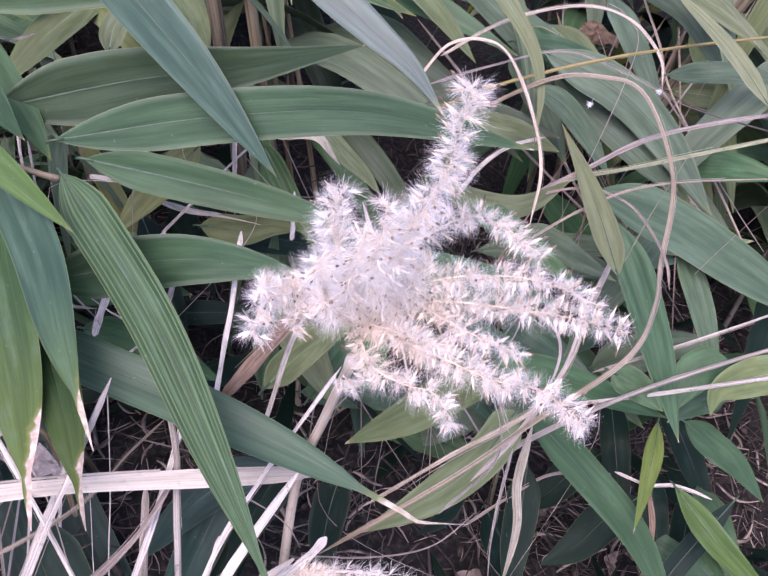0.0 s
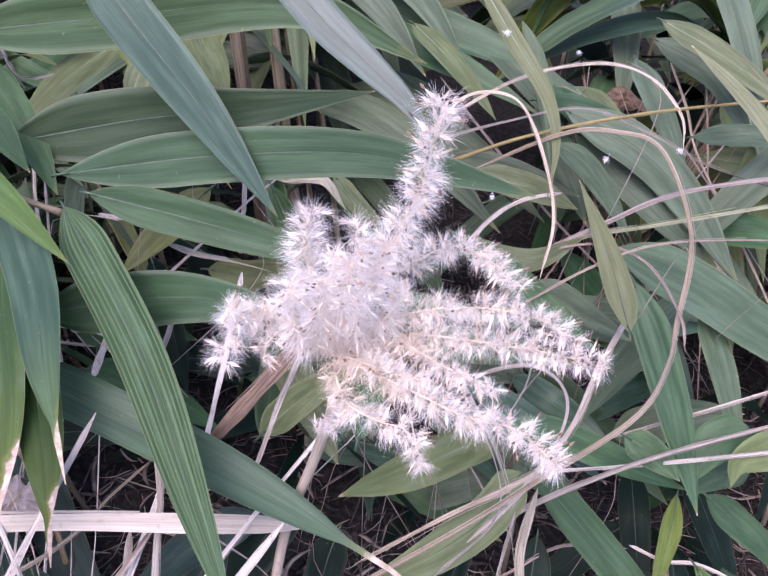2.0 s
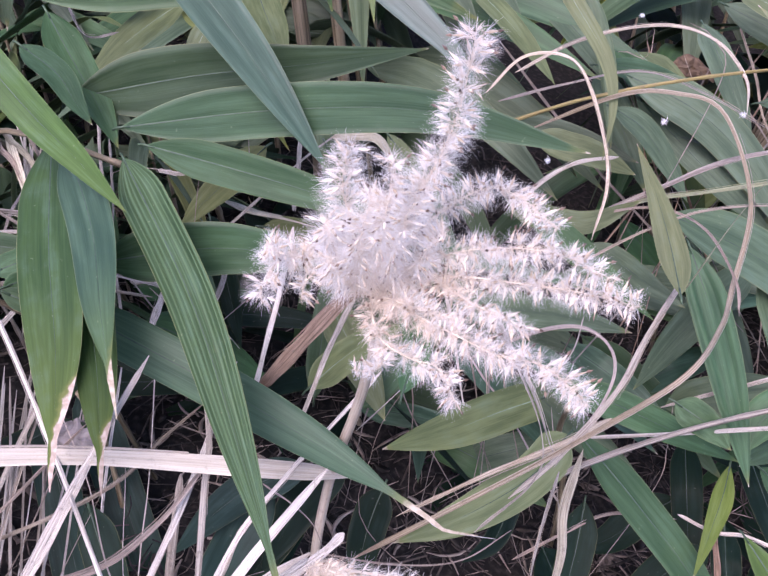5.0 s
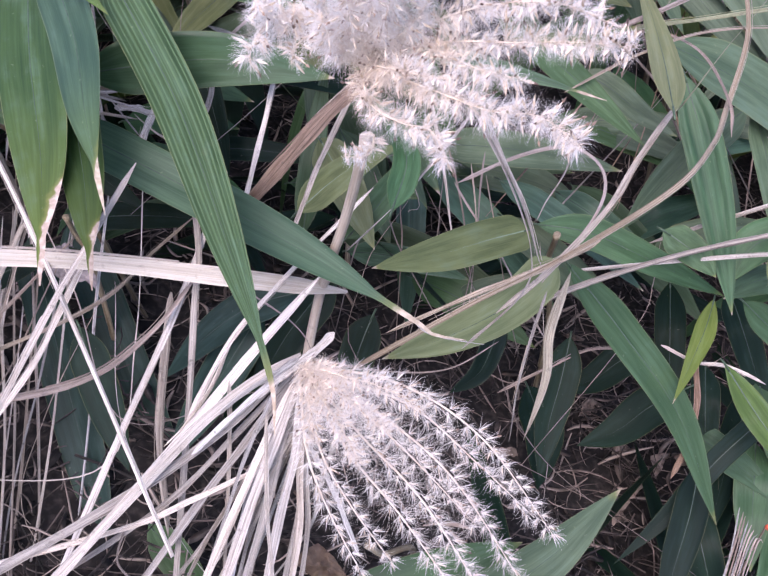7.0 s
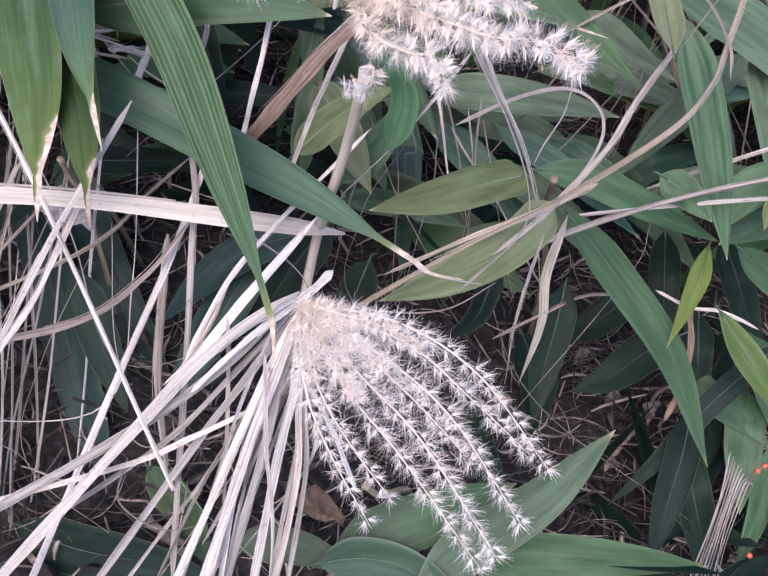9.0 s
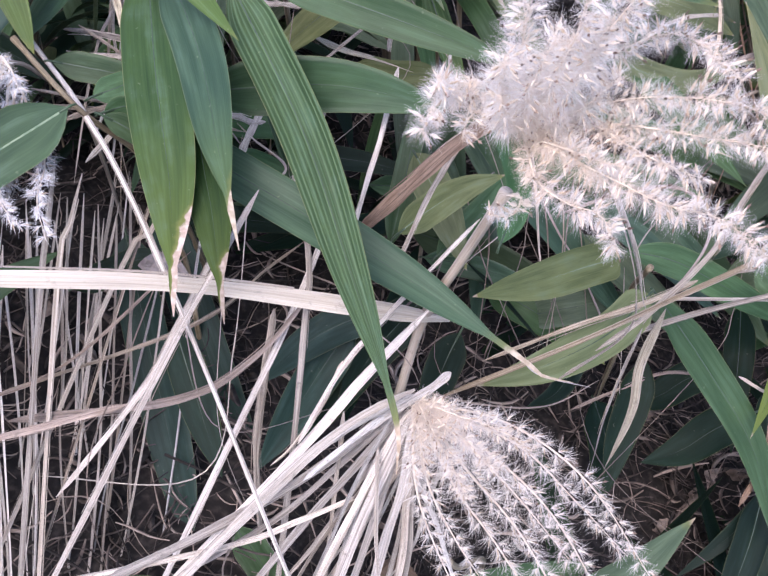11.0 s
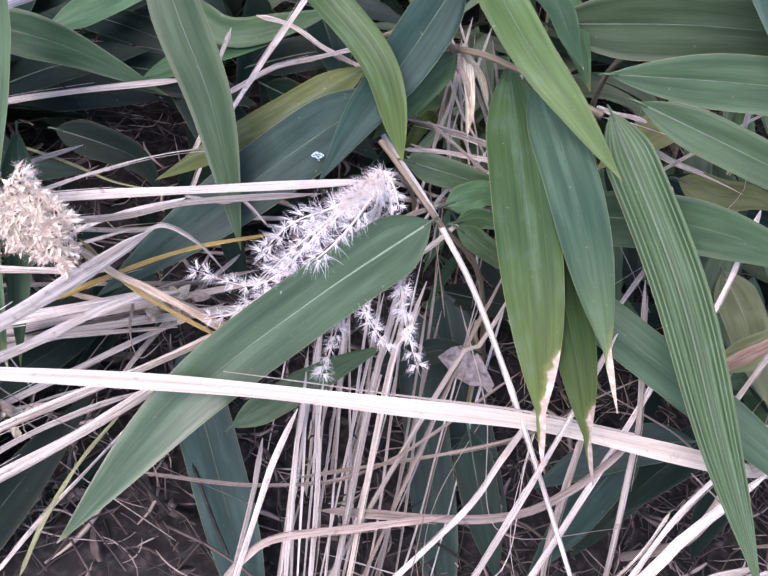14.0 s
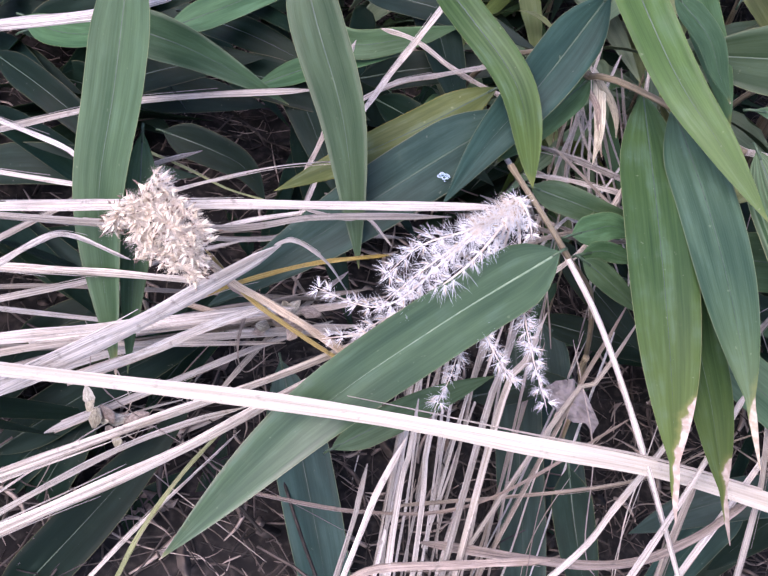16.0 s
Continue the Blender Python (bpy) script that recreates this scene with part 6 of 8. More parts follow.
straw(None, [(-0.4248, 0.2140, 0.2063), (-0.4168, 0.2407, 0.2275), (-0.4038, 0.2688, 0.2489), (-0.3903, 0.2986, 0.2584)], 0.0031, GREENSTRAW)
straw(None, [(-0.4487, 0.2156, 0.1858), (-0.4292, 0.2445, 0.2065), (-0.4091, 0.2713, 0.2255), (-0.3866, 0.3059, 0.2440)], 0.0028, STRAW)
straw(None, [(-0.2856, 0.4776, 0.3401), (-0.2367, 0.4171, 0.3326), (-0.1913, 0.3503, 0.3125), (-0.0970, 0.1933, 0.2319)], 0.0030, STRAW, tube=1)
straw(None, [(-0.1320, 0.3726, 0.3213), (-0.1506, 0.3248, 0.3061), (-0.1660, 0.2866, 0.2919), (-0.2016, 0.2024, 0.2471), (-0.2293, 0.1413, 0.2102)], 0.0032, STRAW)
straw(None, [(-0.1151, 0.4253, 0.3101), (-0.1060, 0.3647, 0.2675), (-0.1072, 0.3291, 0.2465), (-0.1126, 0.1861, 0.1367)], 0.0036, STRAW)
straw(None, [(-0.3166, 0.2348, 0.2020), (-0.3072, 0.2502, 0.2111), (-0.2919, 0.2640, 0.2169), (-0.2485, 0.2789, 0.2208), (-0.2023, 0.2954, 0.2244)], 0.0048, BROWN)
straw(None, [(-0.3853, 0.2845, 0.2144), (-0.3090, 0.2952, 0.2128), (-0.2467, 0.3147, 0.2274), (-0.1754, 0.3710, 0.2722)], 0.0021, BROWN)
straw(None, [(-0.1037, 0.2719, 0.2301), (-0.0825, 0.3086, 0.2519), (-0.0576, 0.3412, 0.2631), (-0.0066, 0.4062, 0.2784)], 0.0031, STRAW)
straw(dry_sheaf, [(-0.0251, 0.2904, 0.2774), (-0.0358, 0.2850, 0.2695), (-0.0472, 0.2809, 0.2612), (-0.0678, 0.2726, 0.2462)], 0.0046, PALESTRAW)
straw(dry_sheaf, [(-0.0349, 0.3426, 0.2675), (-0.0717, 0.3068, 0.2427), (-0.1138, 0.2607, 0.2164), (-0.2952, 0.1025, 0.0847)], 0.0057, PALESTRAW)
straw(dry_sheaf, [(-0.0425, 0.2883, 0.2642), (-0.0825, 0.2696, 0.2459), (-0.1270, 0.2361, 0.2164), (-0.2665, 0.1192, 0.1147)], 0.0060, PALESTRAW)
straw(dry_sheaf, [(-0.0452, 0.2866, 0.2598), (-0.0885, 0.2600, 0.2298), (-0.1442, 0.2338, 0.2043), (-0.2757, 0.1817, 0.1530)], 0.0055, STRAW)
straw(dry_sheaf, [(-0.0428, 0.2821, 0.2542), (-0.0582, 0.2542, 0.2248), (-0.0734, 0.2250, 0.1970), (-0.1065, 0.1491, 0.1315)], 0.0055, STRAW)
straw(dry_sheaf, [(-0.0443, 0.2835, 0.2527), (-0.0662, 0.2524, 0.2189), (-0.0870, 0.2203, 0.1855), (-0.1255, 0.1566, 0.1246)], 0.0047, STRAW)
straw(dry_sheaf, [(-0.0416, 0.2803, 0.2525), (-0.0456, 0.2541, 0.2249), (-0.0561, 0.2264, 0.1945), (-0.0757, 0.1525, 0.1215)], 0.0053, PALESTRAW)
straw(dry_sheaf, [(-0.0431, 0.2823, 0.2502), (-0.0537, 0.2609, 0.2243), (-0.0647, 0.2321, 0.1901), (-0.0969, 0.1554, 0.1101)], 0.0048, STRAW)
straw(dry_sheaf, [(-0.0414, 0.2791, 0.2500), (-0.0432, 0.2510, 0.2207), (-0.0461, 0.2200, 0.1858), (-0.0661, 0.1580, 0.1199)], 0.0043, STRAW)
straw(dry_sheaf, [(-0.0413, 0.2744, 0.2400), (-0.0405, 0.2459, 0.2104), (-0.0415, 0.2225, 0.1814), (-0.0577, 0.1598, 0.1149)], 0.0028, STRAW)
straw(dry_sheaf, [(-0.0445, 0.2855, 0.2505), (-0.0750, 0.2622, 0.2184), (-0.1020, 0.2408, 0.1909), (-0.1844, 0.1656, 0.1047)], 0.0044, STRAW)
straw(dry_sheaf, [(-0.0458, 0.2873, 0.2522), (-0.0776, 0.2679, 0.2237), (-0.1150, 0.2447, 0.1944), (-0.1789, 0.2198, 0.1561)], 0.0039, STRAW)
straw(dry_sheaf, [(-0.0654, 0.2576, 0.2073), (-0.1009, 0.2427, 0.1996), (-0.1407, 0.2282, 0.1921), (-0.2776, 0.1968, 0.1742)], 0.0032, STRAW)
straw(dry_sheaf, [(-0.0450, 0.2838, 0.2599), (-0.0650, 0.2731, 0.2494), (-0.0825, 0.2623, 0.2390), (-0.0975, 0.2516, 0.2286)], 0.0034, GREYSTRAW)
straw(dry_sheaf, [(-0.0421, 0.2838, 0.2654), (-0.0570, 0.2776, 0.2594), (-0.0697, 0.2736, 0.2527), (-0.0850, 0.2660, 0.2424)], 0.0034, GREYSTRAW)
straw(dry_sheaf, [(-0.0614, 0.2770, 0.2119), (-0.0945, 0.2412, 0.1707), (-0.1200, 0.2203, 0.1436), (-0.1569, 0.1849, 0.1097)], 0.0029, STRAW)
straw(dry_sheaf, [(-0.0444, 0.2707, 0.2200), (-0.0288, 0.2516, 0.2021), (-0.0186, 0.2352, 0.1799), (-0.0134, 0.2281, 0.1664)], 0.0031, GREYSTRAW)
straw(None, [(-0.0925, 0.3989, 0.2923), (-0.1195, 0.3383, 0.2415), (-0.1547, 0.2669, 0.1900), (-0.2164, 0.1552, 0.0944)], 0.0039, STRAW)
straw(None, [(-0.1587, 0.3573, 0.2865), (-0.1769, 0.3209, 0.2587), (-0.1907, 0.2947, 0.2405), (-0.2352, 0.2467, 0.2013)], 0.0035, STRAW)
straw(None, [(-0.2731, 0.2901, 0.2074), (-0.1771, 0.3020, 0.2201), (-0.1340, 0.3228, 0.2376), (-0.1045, 0.3506, 0.2603)], 0.0050, BROWN)
straw(None, [(-0.2946, 0.3106, 0.1990), (-0.1759, 0.3460, 0.2342), (-0.1319, 0.3686, 0.2631), (-0.1083, 0.3787, 0.2799)], 0.0024, BROWNSTRAW)
straw(None, [(-0.1297, 0.3685, 0.2286), (-0.1327, 0.3342, 0.1961), (-0.1357, 0.2999, 0.1636), (-0.1299, 0.2612, 0.1271)], 0.0050, BROWNSTRAW)
straw(None, [(-0.0613, 0.4653, 0.3418), (-0.0685, 0.4361, 0.3142), (-0.0757, 0.4154, 0.2944), (-0.0872, 0.3821, 0.2628)], 0.0034, PALESTRAW)
straw(None, [(-0.0174, 0.4234, 0.3373), (-0.0306, 0.4147, 0.3082), (-0.0395, 0.4046, 0.2917), (-0.0600, 0.3736, 0.2551)], 0.0033, STRAW)
straw(None, [(-0.1088, 0.4798, 0.3343), (-0.1053, 0.4584, 0.3140), (-0.1159, 0.4413, 0.2908), (-0.1321, 0.4152, 0.2590)], 0.0033, STRAW)
straw(None, [(0.0014, 0.3940, 0.3717), (-0.0179, 0.3988, 0.3484), (-0.0341, 0.3965, 0.3322), (-0.0537, 0.3898, 0.3118), (-0.0791, 0.3825, 0.2839)], 0.0084, REDBROWN)
straw(None, [(0.0514, 0.4286, 0.3157), (0.0322, 0.4187, 0.2923), (0.0092, 0.4070, 0.2671), (-0.0238, 0.3924, 0.2390)], 0.0022, STRAW)
straw(None, [(-0.0367, 0.3654, 0.2546), (-0.0594, 0.3553, 0.2447), (-0.0878, 0.3659, 0.2543), (-0.1332, 0.3786, 0.2657)], 0.0014, BROWN)
straw(None, [(-0.0827, 0.3160, 0.2485), (-0.0934, 0.2967, 0.2300), (-0.1094, 0.2793, 0.2134), (-0.1201, 0.2717, 0.2060)], 0.0024, STRAW)
straw(None, [(-0.0735, 0.3387, 0.2564), (-0.0571, 0.3307, 0.2490), (-0.0462, 0.3226, 0.2416), (-0.0387, 0.3078, 0.2414)], 0.0013, BROWN)
straw(None, [(-0.1359, 0.2373, 0.1870), (-0.1425, 0.2203, 0.1708), (-0.1177, 0.2096, 0.1611), (-0.0890, 0.2122, 0.1640)], 0.0013, BROWN)
straw(None, [(-0.0289, 0.3325, 0.1902), (0.0497, 0.3354, 0.2531), (0.1036, 0.3610, 0.2650), (0.1560, 0.3690, 0.3060), (0.1890, 0.4090, 0.3070), (0.2120, 0.4550, 0.3010), (0.2300, 0.5015, 0.3353), (0.2170, 0.5468, 0.3740), (0.1869, 0.5593, 0.3820), (0.1497, 0.5623, 0.3791), (0.0785, 0.5435, 0.3591)], 0.0031, CURL)
straw(None, [(0.1945, 0.4851, 0.2887), (0.1569, 0.4324, 0.2796), (0.1320, 0.3947, 0.2711), (0.0939, 0.3602, 0.2516), (0.0655, 0.3439, 0.2358)], 0.0038, CURL)
straw(None, [(0.0464, 0.4306, 0.2625), (0.0846, 0.4352, 0.2811), (0.1155, 0.4301, 0.2906), (0.1325, 0.4147, 0.2831), (0.1262, 0.3927, 0.2690), (0.0910, 0.3561, 0.2477)], 0.0024, BROWN)
straw(None, [(0.0644, 0.5869, 0.3700), (0.0908, 0.6017, 0.3898), (0.1198, 0.5889, 0.3948), (0.1325, 0.5607, 0.3809), (0.1386, 0.5146, 0.3465), (0.1251, 0.4787, 0.3205)], 0.0024, CURL)
straw(None, [(0.0903, 0.6325, 0.3639), (0.1380, 0.6352, 0.3883), (0.1938, 0.6366, 0.3976), (0.2298, 0.6255, 0.3906), (0.2498, 0.6043, 0.3705), (0.2497, 0.5868, 0.3514)], 0.0026, CURL)
straw(None, [(0.0841, 0.5902, 0.3468), (0.1446, 0.6011, 0.3596), (0.2352, 0.6073, 0.3717), (0.3670, 0.6123, 0.3807)], 0.0028, ORANGE, tube=1)
straw(None, [(0.1100, 0.5168, 0.3005), (0.1752, 0.5306, 0.3245), (0.2386, 0.5452, 0.3419), (0.3451, 0.5490, 0.3535)], 0.0033, BROWN)
straw(None, [(0.1291, 0.5329, 0.2910), (0.1704, 0.5428, 0.3075), (0.2253, 0.5437, 0.3161), (0.3498, 0.5461, 0.3362)], 0.0034, GREENSTRAW)
straw(None, [(0.1173, 0.4838, 0.2954), (0.1667, 0.4964, 0.3160), (0.2186, 0.5018, 0.3291), (0.3299, 0.5014, 0.3294)], 0.0018, BROWNSTRAW)
straw(None, [(0.1247, 0.5222, 0.3084), (0.1710, 0.5145, 0.3214), (0.2007, 0.4947, 0.3188), (0.2120, 0.4549, 0.3069), (0.2095, 0.4321, 0.2967)], 0.0020, BROWN)
straw(None, [(0.0775, 0.6188, 0.3472), (0.1270, 0.6231, 0.3588), (0.1836, 0.6240, 0.3677), (0.2343, 0.6052, 0.3544), (0.2737, 0.5852, 0.3382), (0.3521, 0.5691, 0.3170)], 0.0022, BROWN)
straw(None, [(0.1503, 0.7135, 0.4008), (0.1629, 0.6823, 0.3687), (0.1685, 0.6600, 0.3454), (0.1676, 0.6223, 0.3043)], 0.0143, FAR, taper=1)
straw(None, [(0.0791, 0.4976, 0.3346), (0.1012, 0.5251, 0.3379), (0.1275, 0.5482, 0.3370), (0.1611, 0.5742, 0.3255)], 0.0029, STRAW)
straw(None, [(0.1766, 0.4448, 0.3059), (0.1985, 0.4677, 0.3189), (0.2210, 0.4911, 0.3326), (0.2441, 0.5150, 0.3469)], 0.0011, GREENSTRAW)
straw(None, [(0.1969, 0.4768, 0.1707), (0.2322, 0.4574, 0.2079), (0.2821, 0.4475, 0.2406), (0.3986, 0.4688, 0.2625)], 0.0030, STRAW)
straw(None, [(0.0596, 0.3695, 0.1911), (0.1205, 0.3934, 0.2050), (0.2186, 0.4190, 0.2196), (0.4056, 0.4534, 0.2342)], 0.0039, BROWNSTRAW, tube=1)
straw(None, [(0.1343, 0.4476, 0.1697), (0.1915, 0.4228, 0.2022), (0.2667, 0.4156, 0.2171), (0.3985, 0.4230, 0.2191)], 0.0027, STRAW)
straw(None, [(0.0476, 0.3774, 0.3498), (0.0669, 0.3768, 0.3082), (0.0831, 0.3629, 0.2678), (0.0786, 0.3448, 0.2506), (0.0474, 0.3423, 0.2065)], 0.0028, STRAW)
straw(None, [(0.0551, 0.3844, 0.3427), (0.0722, 0.3728, 0.3046), (0.0878, 0.3609, 0.2659), (0.0920, 0.3548, 0.2602)], 0.0025, STRAW)
straw(None, [(0.0996, 0.3739, 0.2233), (0.0907, 0.3545, 0.1911), (0.0830, 0.3387, 0.1623), (0.0804, 0.3243, 0.1349)], 0.0021, STRAW)
straw(None, [(0.1168, 0.3899, 0.2250), (0.1055, 0.3668, 0.1961), (0.1033, 0.3476, 0.1710), (0.0893, 0.3243, 0.1350)], 0.0062, DRYLEAF, taper=1)
straw(None, [(0.2223, 0.4029, 0.1287), (0.2240, 0.3773, 0.1045), (0.2169, 0.3569, 0.0851), (0.2045, 0.3391, 0.0681)], 0.0047, REDBROWN)
straw(None, [(-0.0392, 0.2991, 0.2469), (-0.0026, 0.3013, 0.2358), (0.0355, 0.3077, 0.2286), (0.0641, 0.3247, 0.2313)], 0.0011, BROWN)
straw(None, [(0.0145, 0.3125, 0.2659), (0.0207, 0.3072, 0.2610), (0.0312, 0.3057, 0.2569), (0.0536, 0.3044, 0.2533)], 0.0013, PALESTRAW, taper=1)
straw(None, [(0.1976, 0.4082, 0.1334), (0.2223, 0.4003, 0.1263), (0.2469, 0.3976, 0.1240), (0.2715, 0.3871, 0.1145)], 0.0024, STRAW)
straw(None, [(0.1223, 0.4575, 0.2753), (0.1160, 0.4428, 0.2613), (0.1035, 0.4293, 0.2483), (0.0972, 0.4203, 0.2397)], 0.0010, STRAW)
straw(None, [(0.0254, 0.5682, 0.2822), (0.0359, 0.5323, 0.2484), (0.0464, 0.4785, 0.1977), (0.0534, 0.4555, 0.1759)], 0.0027, STRAW)
straw(None, [(0.0867, 0.4092, 0.0776), (0.1242, 0.4225, 0.0907), (0.1617, 0.4331, 0.1013), (0.2104, 0.4299, 0.0991)], 0.0025, BROWN)
straw(None, [(0.2429, 0.3324, -0.0477), (0.2588, 0.3179, -0.0613), (0.2707, 0.3033, -0.0749), (0.2886, 0.2859, -0.0911)], 0.0027, STRAW)
straw(None, [(0.2710, 0.3450, 0.0196), (0.2642, 0.3260, 0.0016), (0.2537, 0.3034, -0.0173), (0.2345, 0.2609, -0.0605)], 0.0013, GREYSTRAW)
straw(None, [(0.2729, 0.3426, 0.0173), (0.2665, 0.3260, 0.0016), (0.2563, 0.3038, -0.0182), (0.2371, 0.2609, -0.0604)], 0.0013, BROWN)
straw(None, [(0.2747, 0.3401, 0.0150), (0.2687, 0.3260, 0.0016), (0.2589, 0.3043, -0.0191), (0.2397, 0.2609, -0.0604)], 0.0013, BROWN)
straw(None, [(0.2766, 0.3376, 0.0127), (0.2710, 0.3260, 0.0016), (0.2616, 0.3047, -0.0200), (0.2424, 0.2608, -0.0604)], 0.0013, GREYSTRAW)
straw(None, [(0.2785, 0.3352, 0.0104), (0.2732, 0.3259, 0.0016), (0.2642, 0.3052, -0.0209), (0.2450, 0.2608, -0.0604)], 0.0013, BROWN)
straw(None, [(0.2804, 0.3327, 0.0081), (0.2755, 0.3259, 0.0016), (0.2669, 0.3057, -0.0218), (0.2476, 0.2608, -0.0604)], 0.0013, BROWN)
straw(None, [(0.2822, 0.3302, 0.0058), (0.2777, 0.3259, 0.0017), (0.2696, 0.3061, -0.0227), (0.2502, 0.2608, -0.0603)], 0.0013, GREYSTRAW)
straw(None, [(0.2841, 0.3278, 0.0035), (0.2800, 0.3259, 0.0017), (0.2722, 0.3066, -0.0236), (0.2529, 0.2608, -0.0603)], 0.0013, BROWN)
straw(None, [(0.2860, 0.3253, 0.0012), (0.2822, 0.3259, 0.0017), (0.2749, 0.3070, -0.0245), (0.2555, 0.2607, -0.0603)], 0.0013, BROWN)
straw(None, [(-0.1587, 0.5345, 0.3413), (-0.1458, 0.5316, 0.3400), (-0.1359, 0.5308, 0.3406), (-0.1262, 0.5288, 0.3397)], 0.0034, PALESTRAW)
straw(None, [(-0.0685, 0.5245, 0.3135), (-0.0658, 0.5427, 0.3336), (-0.0640, 0.5564, 0.3487), (-0.0621, 0.5677, 0.3612)], 0.0029, STRAW)
straw(None, [(-0.0310, 0.5061, 0.2988), (-0.0289, 0.5128, 0.3064), (-0.0279, 0.5196, 0.3139), (-0.0265, 0.5287, 0.3240)], 0.0031, PALESTRAW)
straw(None, [(-0.1187, 0.5189, 0.3004), (-0.0897, 0.5340, 0.3208), (-0.0607, 0.5490, 0.3412), (-0.0392, 0.5580, 0.3539)], 0.0023, STRAW)
straw(None, [(-0.0388, 0.5201, 0.3721), (-0.0197, 0.5191, 0.3737), (-0.0073, 0.5154, 0.3715), (0.0036, 0.5038, 0.3604)], 0.0089, DRYLEAF, taper=1)
straw(None, [(-0.1235, 0.5518, 0.3058), (-0.0995, 0.5442, 0.3008), (-0.0788, 0.5393, 0.2985), (-0.0514, 0.5312, 0.2936)], 0.0063, DRYLEAF, taper=1)
straw(None, [(-0.2160, 0.5966, 0.4302), (-0.2077, 0.5848, 0.4186), (-0.1986, 0.5804, 0.4151), (-0.1809, 0.5811, 0.4184)], 0.0021, STRAW)
straw(None, [(-0.1824, 0.5010, 0.2721), (-0.1688, 0.4994, 0.2722), (-0.1588, 0.4970, 0.2711), (-0.1485, 0.4969, 0.2724)], 0.0046, PALESTRAW)
straw(None, [(-0.1677, 0.4784, 0.2496), (-0.1613, 0.4892, 0.2623), (-0.1553, 0.4978, 0.2724), (-0.1509, 0.5065, 0.2825)], 0.0051, PALESTRAW)
straw(None, [(-0.1590, 0.4634, 0.2347), (-0.1338, 0.4743, 0.2500), (-0.1563, 0.4886, 0.2623), (-0.1691, 0.4971, 0.2697)], 0.0023, STRAW)
straw(None, [(-0.2108, 0.4963, 0.3261), (-0.2356, 0.4964, 0.3308), (-0.2540, 0.4960, 0.3339), (-0.2726, 0.4992, 0.3335)], 0.0042, STRAW)
straw(None, [(-0.2063, 0.4867, 0.3237), (-0.2298, 0.4837, 0.3255), (-0.2506, 0.4814, 0.3275), (-0.2711, 0.4816, 0.3249)], 0.0032, STRAW)
straw(None, [(-0.1916, 0.4345, 0.2965), (-0.2031, 0.3961, 0.2794), (-0.2136, 0.3649, 0.2549), (-0.3119, 0.0366, -0.0050)], 0.0024, BROWNSTRAW)
straw(None, [(-0.1846, 0.4208, 0.2968), (-0.2003, 0.3829, 0.2743), (-0.2220, 0.3510, 0.2514), (-0.3570, 0.0406, 0.0135)], 0.0028, STRAW)
straw(None, [(-0.2510, 0.3975, 0.3160), (-0.2528, 0.3677, 0.2911), (-0.2563, 0.3276, 0.2512), (-0.2589, 0.0415, 0.0091)], 0.0034, STRAW)
straw(None, [(-0.2383, 0.3960, 0.3058), (-0.2439, 0.3691, 0.2840), (-0.2498, 0.3364, 0.2508), (-0.2466, 0.0412, -0.0001)], 0.0039, STRAW)
straw(None, [(-0.2930, 0.3340, 0.2834), (-0.2897, 0.3104, 0.2627), (-0.2882, 0.2886, 0.2374), (-0.2556, 0.0832, 0.0571)], 0.0033, STRAW)
straw(None, [(-0.2823, 0.3358, 0.2762), (-0.2802, 0.3115, 0.2553), (-0.2753, 0.2883, 0.2281), (-0.2528, 0.1138, 0.0759)], 0.0029, STRAW)
straw(None, [(-0.2933, 0.3176, 0.2695), (-0.3013, 0.2908, 0.2483), (-0.3049, 0.2673, 0.2290), (-0.3255, 0.1321, 0.1183)], 0.0037, STRAW)
straw(None, [(-0.3115, 0.3056, 0.2495), (-0.3112, 0.2869, 0.2336), (-0.3115, 0.2701, 0.2194), (-0.3176, 0.1360, 0.1068)], 0.0031, STRAW)
straw(None, [(-0.2469, 0.5221, 0.3803), (-0.2406, 0.5114, 0.3723), (-0.2364, 0.5016, 0.3563), (-0.2335, 0.4919, 0.3338)], 0.0073, DRYLEAF, taper=1)
straw(None, [(-0.2481, 0.5177, 0.3794), (-0.2393, 0.5122, 0.3755), (-0.2315, 0.5095, 0.3660), (-0.2248, 0.5029, 0.3482)], 0.0045, DRYLEAF, taper=1)
straw(None, [(-0.2494, 0.5191, 0.3782), (-0.2478, 0.5091, 0.3719), (-0.2403, 0.5045, 0.3636), (-0.2278, 0.4930, 0.3403)], 0.0039, BROWN, taper=1)
straw(None, [(-0.2323, 0.5250, 0.3689), (-0.2236, 0.5099, 0.3540), (-0.2155, 0.4925, 0.3372), (-0.2122, 0.4757, 0.3220)], 0.0012, BROWN)
straw(None, [(-0.4134, 0.3314, 0.3628), (-0.3899, 0.3264, 0.3484), (-0.3697, 0.3261, 0.3384), (-0.3163, 0.3272, 0.3047)], 0.0038, REDSTRAW)
straw(None, [(-0.4084, 0.3343, 0.3579), (-0.3878, 0.3275, 0.3424), (-0.3627, 0.3244, 0.3292), (-0.3112, 0.3265, 0.2966)], 0.0025, GOLDSTRAW)
straw(None, [(-0.4610, 0.2722, 0.3067), (-0.4260, 0.2919, 0.3180), (-0.3971, 0.3133, 0.3291), (-0.3740, 0.3284, 0.3344)], 0.0050, PALESTRAW)
